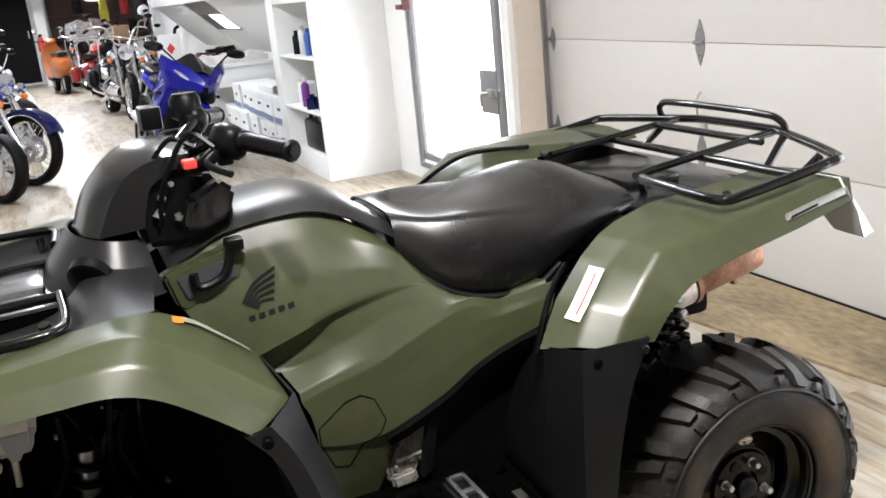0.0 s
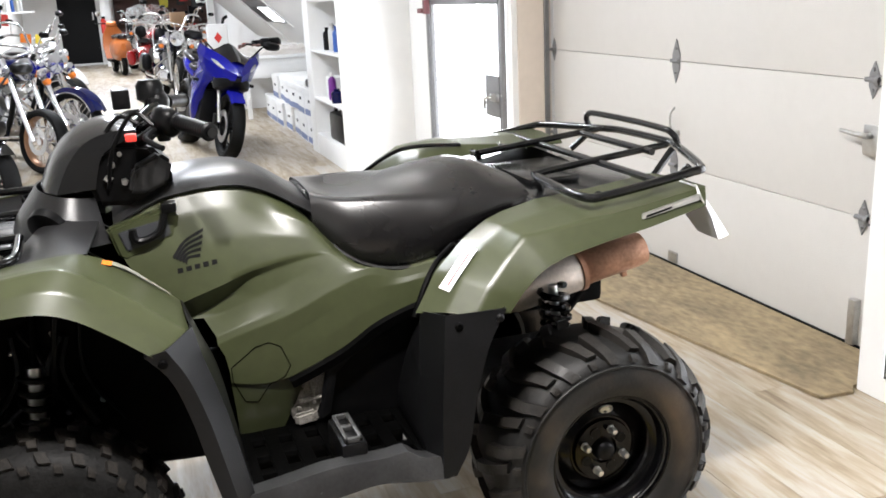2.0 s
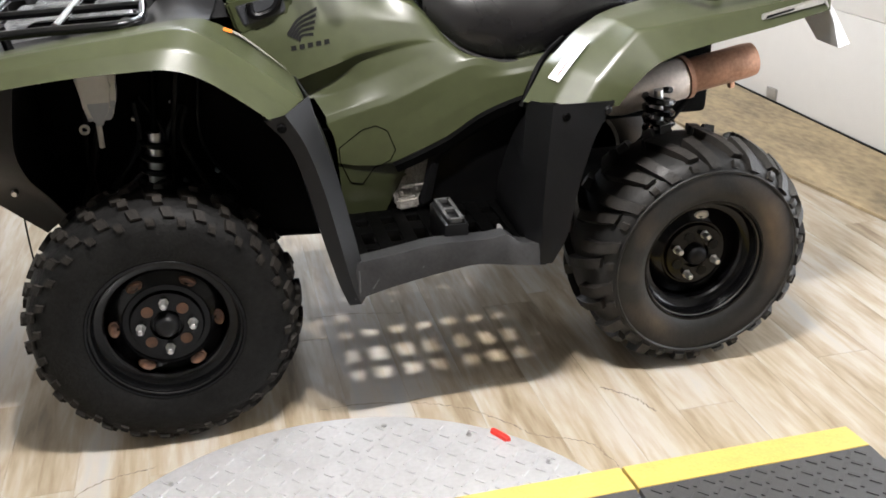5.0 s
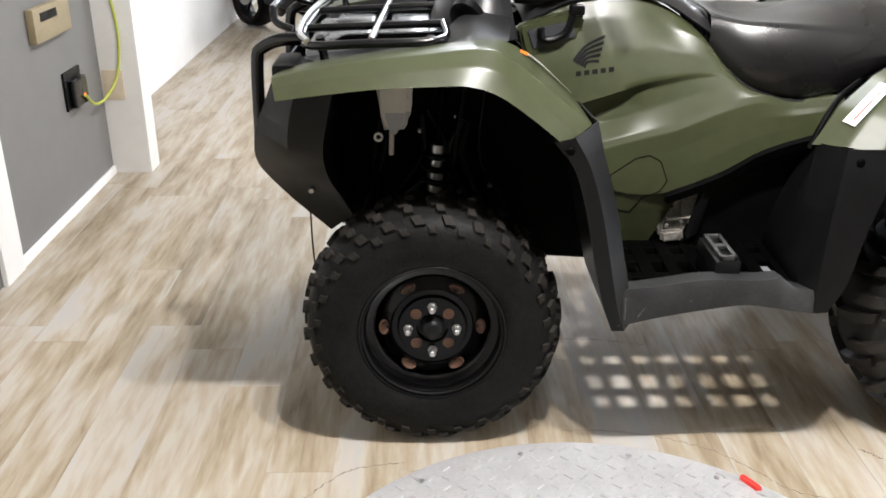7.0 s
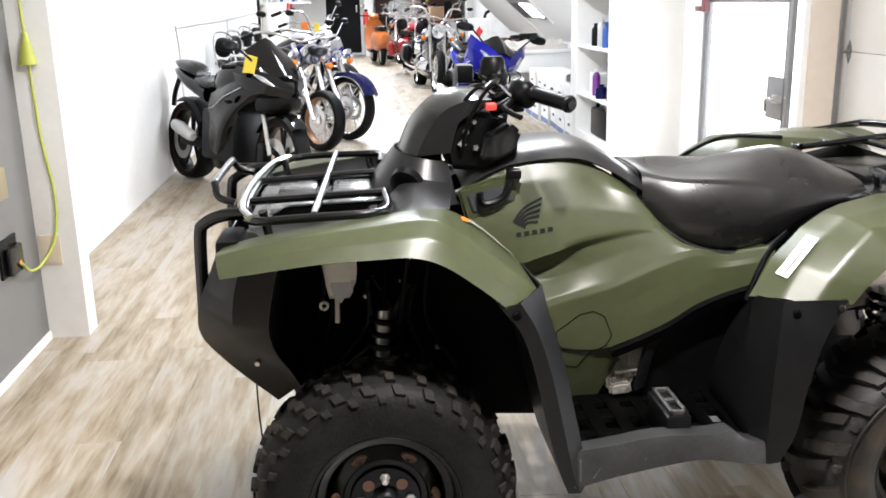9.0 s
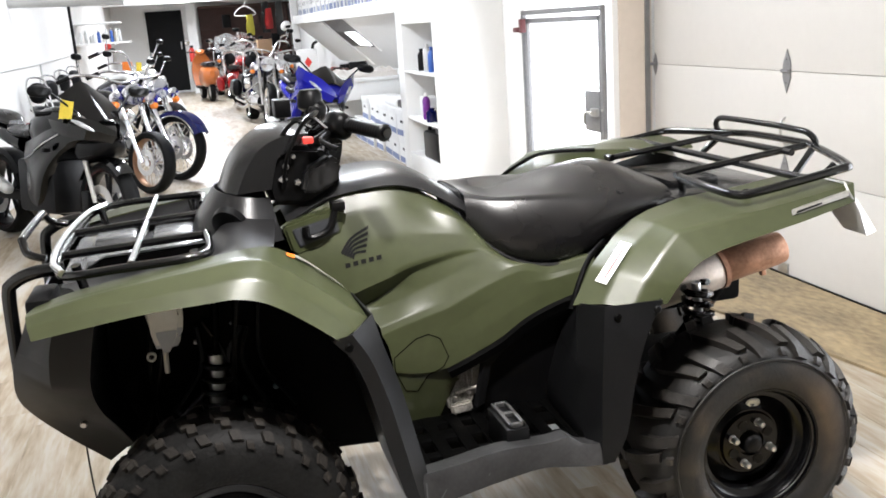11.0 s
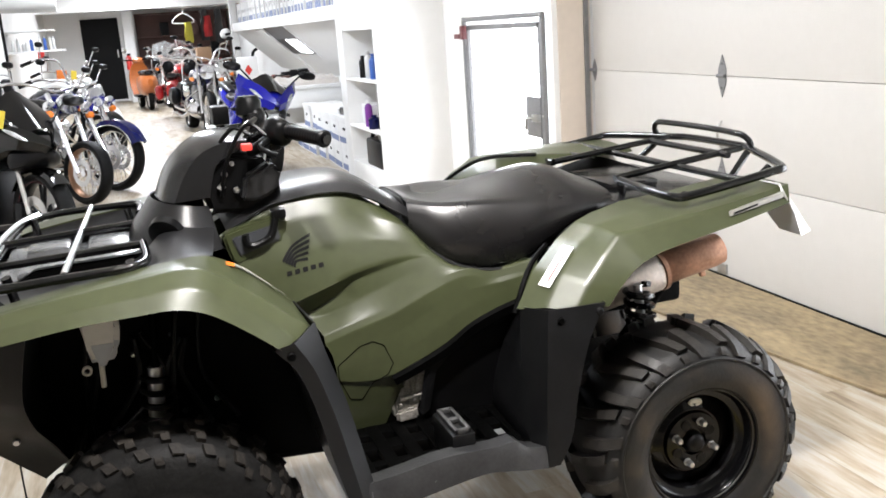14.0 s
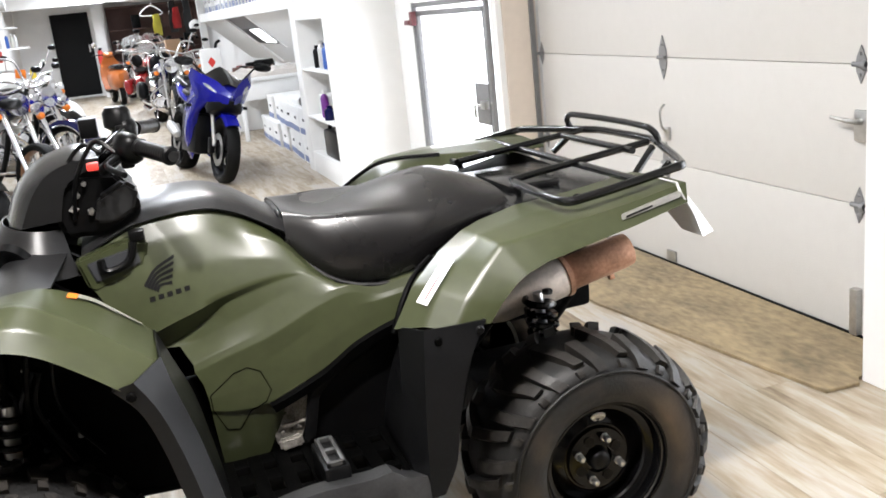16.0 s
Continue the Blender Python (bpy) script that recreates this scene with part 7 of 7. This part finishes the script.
        part("indicator", box(bmesh.new(), (L - 0.34, 0.235 * s, 0.66), (L - 0.29, 0.285 * s, 0.69), 0.01), M_DARK, b0)
    h = 0.62 if paint is M_BLUE else 1.0
    sc = [[(L + 0.03, y * 0.6, 0.885 - abs(y) * 0.2), (L - 0.12, y, 0.885 + 0.125 * h - abs(y) * 0.35), (L - 0.27, y * 1.05, 0.885 + 0.245 * h - abs(y) * 0.6)] for y in (-0.16, -0.1, 0, 0.1, 0.16)]
    part("windscreen", skin(sc, 10, 2, 0.004), screen, b0, "curved windscreen")
    part("front_guard", arc_guard(L, r - 0.01, r + 0.02, 0.07, 45, 150), paint, b0)
    ob = part("silencer", pod([(0.0, 0.024, -0.024, 0.024), (0.04, 0.042, -0.046, 0.046), (0.28, 0.04, -0.042, 0.042), (0.33, 0.024, -0.024, 0.024)]), M_SILVER, b0, "bright short silencer")
    ob.matrix_basis = pose(0.02, -0.17, 0.44, 0, 14, 0)
    part("kick_stand", tube([(0.56, 0.14, 0.22), (0.52, 0.30, 0.02)], 0.012), M_DARK, b0)
    if tag:
        ob = part("price_tag", box(bmesh.new(), (-0.045, -0.002, -0.15), (0.045, 0.002, 0.0), 0.001), M_TAG, b0, "yellow price tag")
        ob.matrix_basis = pose(L - 0.10, -0.20, 1.0, 0, 12, 30)
    return b0


def cruiser(label, rear, heading, paint, rim_mat, lean, screen=False, bags=False, high=False, L=1.62, fender=True, r=0.32):
    b0 = thing("motorcycle", label, "motorcycle", (rear[0], rear[1], 0.002), heading, "motorcycles")
    b0.matrix_basis = pose(rear[0], rear[1], 0.002, 0, 0, heading) @ pose(0, 0, 0, lean, 0, 0)
    bike_wheel(b0, 0, r, 0.16, rim_mat, "spoke")
    bike_wheel(b0, L, r, 0.12, rim_mat, "spoke")
    part("frame", tube([(0.0, 0, r), (0.35, 0, 0.24), (1.0, 0, 0.22), (L - 0.40, 0, 0.80), (0.55, 0, 0.70), (0.2, 0, 0.62)], 0.025), M_BLACK, b0)
    part("crankcase", pod([(0.42, 0.10, 0.24, 0.46), (0.55, 0.16, 0.20, 0.50), (0.85, 0.17, 0.20, 0.48), (1.0, 0.09, 0.24, 0.42)]), M_CHROME, b0, "chromed engine case")
    for tilt, x in ((-22, 0.62), (22, 0.80)):
        b = bmesh.new()
        for i in range(9):
            box(b, (-0.075 - 0.01 * (i % 2), -0.075, 0.03 * i), (0.075 + 0.01 * (i % 2), 0.075, 0.03 * i + 0.016), 0)
        box(b, (-0.06, -0.06, 0), (0.06, 0.06, 0.27), 0.01)
        ob = part("cylinder", b, M_ALU, b0, "finned engine cylinder")
        ob.matrix_basis = pose(x, 0, 0.42, 0, tilt, 0)
    part("air_cleaner", lathe([(0.0001, -0.23), (0.07, -0.23), (0.085, -0.21), (0.085, -0.15)], 24, "y", (0.72, 0, 0.60)), M_CHROME, b0)
    part("tank", pod([(0.52, 0.06, 0.78, 0.84), (0.66, 0.12, 0.72, 0.90), (0.86, 0.165, 0.70, 0.945), (1.02, 0.15, 0.74, 0.93), (1.12, 0.07, 0.80, 0.88)]), paint, b0, "glossy teardrop tank")
    part("seat", pod([(-0.10, 0.10, 0.72, 0.80), (0.10, 0.14, 0.66, 0.79), (0.30, 0.17, 0.62, 0.73), (0.48, 0.15, 0.64, 0.74), (0.56, 0.08, 0.70, 0.76)]), M_SEAT, b0, "black leather saddle")
    part("sissy_bar", tube([(0.10, -0.12, 0.55), (-0.08, -0.12, 0.85), (-0.14, -0.10, 1.04), (-0.15, 0.0, 1.08), (-0.14, 0.10, 1.04), (-0.08, 0.12, 0.85), (0.10, 0.12, 0.55)], 0.010, n=40, seg=8), M_CHROME, b0, "chrome backrest bar")
    part("back_pad", pod([(-0.135, 0.03, 0.86, 0.98), (-0.115, 0.10, 0.82, 1.03), (-0.085, 0.06, 0.84, 1.0)]), M_DARK, b0, "black backrest pad")
    part("crash_bar", tube([(L - 0.48, 0.0, 0.30), (L - 0.46, 0.24, 0.32), (L - 0.44, 0.27, 0.48), (L - 0.42, 0.05, 0.66), (L - 0.42, -0.05, 0.66), (L - 0.44, -0.27, 0.48), (L - 0.46, -0.24, 0.32)], 0.014, n=50, seg=8, closed=True), M_CHROME, b0, "chrome crash bar")
    part("rear_lamp", pod([(-0.36, 0.02, 0.56, 0.60), (-0.33, 0.05, 0.53, 0.63), (-0.28, 0.05, 0.55, 0.63)]), M_REDPAINT, b0, "red tail lamp")
    part("rear_fender", arc_guard(0, r, r + 0.06, 0.11, 20, 165, 20, 0.06), paint, b0)
    if fender:
        part("front_fender", arc_guard(L, r, r + 0.045, 0.09, 24, 165, 20, 0.06), paint, b0, "deep glossy front fender")
        b = bmesh.new()
        for s in (1, -1):
            tube([(L + (r - 0.013) * math.cos(radians(a)), 0.092 * s, r + (r - 0.013) * math.sin(radians(a))) for a in range(26, 165, 17)], 0.006, n=24, seg=6, bm=b)
        part("fender_trim", b, M_CHROME, b0)
    for s in (1, -1):
        fk = part("fork_leg", tube([(L - 0.005, 0.10 * s, r), (L - 0.36, 0.11 * s, 0.98)], 0.032 if fender else 0.024, seg=12), M_CHROME, b0, "chrome fork leg")
        part("indicator", lathe([(0.0001, 0.05), (0.025, 0.045), (0.035, 0.02), (0.035, 0.0)], 14, "x", (L - 0.22, 0.21 * s, 0.80)), M_AMBER, b0, "amber indicator")
        part("exhaust", tube([(0.82, -0.13, 0.40 + 0.03 * s), (0.75, -0.19, 0.30 + 0.03 * s), (0.4, -0.21, 0.27 + 0.05 * s), (-0.25, -0.21, 0.28 + 0.05 * s)], 0.032, seg=12), M_CHROME, b0, "chrome exhaust pipe")
        zt = 1.22 if high else 1.05
        part("handlebar", tube([(L - 0.40, 0.0, 1.0), (L - 0.40, 0.09 * s, 1.02), (L - 0.42, 0.20 * s, zt), (L - 0.55, 0.36 * s, zt + 0.01), (L - 0.68, 0.42 * s, zt - 0.04)], 0.014), M_CHROME, b0)
        part("grip", tube([(L - 0.60, 0.385 * s, zt - 0.005), (L - 0.72, 0.435 * s, zt - 0.055)], 0.02), M_BLACK, b0)
        part("mirror_stalk", tube([(L - 0.52, 0.34 * s, zt + 0.01), (L - 0.48, 0.38 * s, zt + 0.15)], 0.006), M_CHROME, b0)
        ob = part("mirror", pod([(-0.02, 0.02, -0.015, 0.015), (0.0, 0.055, -0.03, 0.03), (0.03, 0.03, -0.018, 0.018)]), M_BLACK, b0, "black-backed mirror")
        ob.matrix_basis = pose(L - 0.47, 0.40 * s, zt + 0.17)
        if bags:
            part("saddlebag", pod([(-0.30, 0.02, 0.42, 0.58), (-0.26, 0.07, 0.37, 0.63), (0.08, 0.08, 0.37, 0.64), (0.14, 0.02, 0.42, 0.58)]), paint if bags == 1 else M_DARK, b0, "side saddlebag").matrix_basis = pose(0, 0.25 * s, 0)
    part("headlight", lathe([(0.0001, -0.10), (0.05, -0.09), (0.085, -0.03), (0.095, 0.03), (0.098, 0.05), (0.085, 0.05), (0.0001, 0.062)], 24, "x", (L - 0.24, 0, 0.90)), M_CHROME, b0, "round chrome headlight")
    for s in (1, -1):
        part("spot_lamp", lathe([(0.0001, -0.06), (0.05, -0.03), (0.058, 0.02), (0.05, 0.03), (0.0001, 0.035)], 18, "x", (L - 0.22, 0.19 * s, 0.86)), M_CHROME, b0)
    if screen:
        sc = [[(L - 0.26, y, 1.0 - abs(y) * 0.1), (L - 0.34, y * 1.1, 1.18), (L - 0.44, y * 0.9, 1.40 - abs(y) * 0.35)] for y in (-0.27, -0.14, 0, 0.14, 0.27)]
        part("windscreen", skin(sc, 10, 2, 0.004), M_CLEAR, b0, "tall clear windscreen")
    part("kick_stand", tube([(0.62, 0.12, 0.22), (0.66, 0.36, 0.02)], 0.013), M_CHROME, b0)
    return b0


def scooter(label, rear, heading, paint, lean=0.0):
    b0 = thing("scooter", label, "scooter", (rear[0], rear[1], 0.002), heading, "scooters")
    b0.matrix_basis = pose(rear[0], rear[1], 0.002, 0, 0, heading) @ pose(0, 0, 0, lean, 0, 0)
    L, r = 1.28, 0.24
    bike_wheel(b0, 0, r, 0.11, M_SILVER, "small", False)
    bike_wheel(b0, L, r, 0.11, M_SILVER, "small", True)
    part("rear_cowl", pod([(-0.34, 0.05, 0.50, 0.66), (-0.20, 0.17, 0.36, 0.74), (0.10, 0.21, 0.30, 0.76), (0.36, 0.17, 0.30, 0.72), (0.46, 0.10, 0.34, 0.60)]), paint, b0, "rounded rear cowl")
    part("seat", pod([(-0.26, 0.09, 0.74, 0.82), (0.0, 0.14, 0.75, 0.84), (0.30, 0.14, 0.73, 0.81), (0.44, 0.07, 0.72, 0.77)]), M_SEAT, b0, "black seat")
    part("footboard", box(bmesh.new(), (0.40, -0.19, 0.26), (0.98, 0.19, 0.32), 0.02), M_DARK, b0)
    sh = [[(0.92, y, 0.30), (1.02, y * 1.15, 0.55), (1.06, y, 0.80), (1.04, y * 0.5, 0.98)] for y in (-0.2, -0.13, 0, 0.13, 0.2)]
    part("leg_shield", skin(sh, 14, 2, 0.03), paint, b0, "curved leg shield")
    part("front_guard", arc_guard(L, r, r + 0.05, 0.085, 10, 150, 16, 0.06), paint, b0)
    part("steering_column", tube([(L, 0, r), (1.10, 0, 0.80), (1.03, 0, 1.04)], 0.03), M_CHROME, b0)
    part("headset", pod([(0.96, 0.05, 0.98, 1.04), (1.04, 0.12, 0.95, 1.08), (1.14, 0.07, 0.97, 1.06)]), paint, b0)
    part("headlight", lathe([(0.0001, 0.05), (0.05, 0.045), (0.06, 0.0)], 18, "x", (1.12, 0, 1.01)), M_LENS, b0)
    part("handlebar", tube([(1.0, -0.33, 1.04), (1.04, 0, 1.03), (1.0, 0.33, 1.04)], 0.014), M_DARK, b0)
    for s in (1, -1):
        part("mirror_stalk", tube([(1.02, 0.2 * s, 1.05), (1.04, 0.24 * s, 1.20)], 0.006), M_CHROME, b0)
        part("mirror", lathe([(0.0001, 0.012), (0.05, 0.01), (0.055, 0.0), (0.0001, -0.01)], 16, "x", (1.04, 0.25 * s, 1.24)), M_CHROME, b0)
    part("silencer", tube([(0.05, -0.16, 0.26), (-0.28, -0.17, 0.32)], 0.05), M_STEEL, b0)
    part("centre_stand", tube([(0.35, -0.12, 0.26), (0.30, -0.16, 0.02)], 0.012), M_STEEL, b0)
    return b0


# aisle, wall side
sport_bike("black sports motorcycle with a yellow tag, on its stand", (-1.40, 5.22), -54, M_SPORTBLACK, M_SPORTBLACK, M_SCREEN, -6, True)


def at_front(front, heading, L):
    return (front[0] - L * math.cos(radians(heading)), front[1] - L * math.sin(radians(heading)))


cruiser("dark cruiser motorcycle with bronze wire wheels", at_front((-0.40, 6.35), -50, 1.62), -50, M_SPORTBLACK, M_GOLD, -7, fender=False, r=0.285)
cruiser("navy cruiser motorcycle with chrome forks and deep fender", at_front((-0.16, 7.02), -42, 1.62), -42, M_NAVY, M_CHROME, -7)
cruiser("dark cruiser motorcycle with tall handlebars", at_front((-0.30, 8.7), -45, 1.62), -45, M_SPORTBLACK, M_CHROME, -7, high=True)
touring = cruiser("white touring motorcycle with bright price tags", at_front((-0.35, 10.4), -45, 1.62), -45, M_BOX, M_CHROME, -7)
for x, y, z, w, h, m, lab in ((1.30, -0.30, 1.02, 0.16, 0.11, M_AMBER, "orange price tag"), (1.36, -0.16, 1.02, 0.09, 0.11, M_TAG, "yellow price tag"), (1.05, -0.38, 1.24, 0.10, 0.14, M_RED, "red tag on the bar")):
    part("price_tag", box(bmesh.new(), (x - 0.003, y - w / 2, z - h / 2), (x + 0.003, y + w / 2, z + h / 2), 0.001), m, touring, lab)
# aisle, street side
sport_bike("royal blue sports motorcycle parked facing the aisle", at_front((1.13, 6.17), -80, 1.36), -80, M_BLUE, M_BLUE, M_SCREEN, -12)
cruiser("dark blue cruiser motorcycle with leather saddlebags", at_front((1.12, 11.4), -85, 1.62), -85, M_NAVY, M_CHROME, -5, bags=2, high=True, fender=False)
cruiser("black cruiser motorcycle with amber indicators and chrome forks", at_front((1.50, 13.2), -80, 1.62), -80, M_SPORTBLACK, M_CHROME, -5, bags=2, fender=False)
cruiser("maroon touring motorcycle with saddlebags", (1.36, 15.2), 66, M_MAROON, M_CHROME, -7, bags=1, high=True)
cruiser("bright red touring motorcycle with saddlebags", (0.98, 15.7), 74, M_REDPAINT, M_CHROME, -7, bags=1, screen=True)
cruiser("black touring motorcycle with a clear windscreen", at_front((0.90, 18.3), -84, 1.62), -84, M_SPORTBLACK, M_CHROME, -5, screen=True)
scooter("orange scooter with a chrome stand", (0.50, 18.0), 97, M_ORANGE)
scooter("tall orange scooter with a black seat", (1.95, 20.7), -170, M_ORANGE)
cruiser("dark motorcycle at the end of the row", (1.9, 20.9), -110, M_SPORTBLACK, M_CHROME, -5)


# ---- floor planks ----
PW, PL = 0.152, 1.22


def plank_mesh(w, l):
    g, e = 0.0002, 0.0007
    xs, ys = (g, g + e, w - g - e, w - g), (g, g + e, l - g - e, l - g)
    v = [(xs[0], ys[0], -0.0007), (xs[3], ys[0], -0.0007), (xs[3], ys[3], -0.0007), (xs[0], ys[3], -0.0007), (xs[1], ys[1], 0), (xs[2], ys[1], 0), (xs[2], ys[2], 0), (xs[1], ys[2], 0)]
    f = [(4, 5, 6, 7), (0, 1, 5, 4), (1, 2, 6, 5), (2, 3, 7, 6), (3, 0, 4, 7)]
    return v, f


pv, pf = plank_mesh(PW, PL)
plank_data = bpy.data.meshes.new("plank")
plank_data.from_pydata(pv, [], pf)
plank_data.materials.append(M_PLANK)
rest_v, rest_f = [], []
rnd = random.Random(11)
count = 0
x = -1.90
while x < X1:
    y = YF - 0.05 - rnd.uniform(0, PL)
    while y < YB - 0.9:
        if y < YF - 0.29:
            y += PL
            continue
        if -1.7 < x < 2.5 and -1.9 < y < 2.9 and count < 300:
            ob = new("plank", plank_data)
            ob.parent = floor
            ob.matrix_basis = pose(x, y, 0)
            count += 1
        else:
            k = len(rest_v)
            rest_v += [(a + x, b + y, c) for a, b, c in pv]
            rest_f += [tuple(i + k for i in q) for q in pf]
        y += PL
    x += PW
me = bpy.data.meshes.new("floor_planks")
me.from_pydata(rest_v, [], rest_f)
me.materials.append(M_PLANK)
ob = new("floor_planks", me)
ob.parent = floor
tagged(ob, "light brown vinyl planks", "", "", "stuff")


def scratch(pts, w):
    """A thin dark crack in the floor, its width wandering along the way."""
    P = spline([(x, y, 0.0) for x, y in pts], 14 * len(pts))
    v, f = [], []
    for i, p in enumerate(P):
        d = (P[min(i + 1, len(P) - 1)] - P[max(i - 1, 0)]).normalized()
        side = Vector((-d.y, d.x, 0)) * w * rnd.uniform(0.15, 1.0)
        wob = Vector((-d.y, d.x, 0)) * rnd.uniform(-0.0035, 0.0035)
        for s in (-1, 1):
            q = p + wob + side * s
            v.append((q.x, q.y, 0.0006))
        if i:
            f.append((2 * i - 2, 2 * i, 2 * i + 1, 2 * i - 1))
    me = bpy.data.meshes.new("scratch")
    me.from_pydata(v, [], f)
    me.materials.append(M_CRACK)
    ob = new("scratch", me)
    ob.parent = floor


M_CRACK = mat("dirt_in_crack", (0.16, 0.13, 0.10), 0.8, vary=0.5, scale=40, second=(0.06, 0.05, 0.04))
for pts, w in (([(-0.40, -0.80), (-0.285, -0.721), (-0.196, -0.626), (-0.063, -0.591)], 0.0022), ([(0.311, -0.474), (0.435, -0.479), (0.555, -0.51), (0.655, -0.56), (0.719, -0.627), (0.787, -0.707), (0.882, -0.758), (0.915, -0.837), (0.917, -0.862)], 0.0016), ([(1.0, -0.56), (1.06, -0.624), (1.087, -0.693)], 0.003), ([(0.27, -0.022), (0.452, -0.021), (0.603, -0.056)], 0.0016)):
    scratch(pts, w)
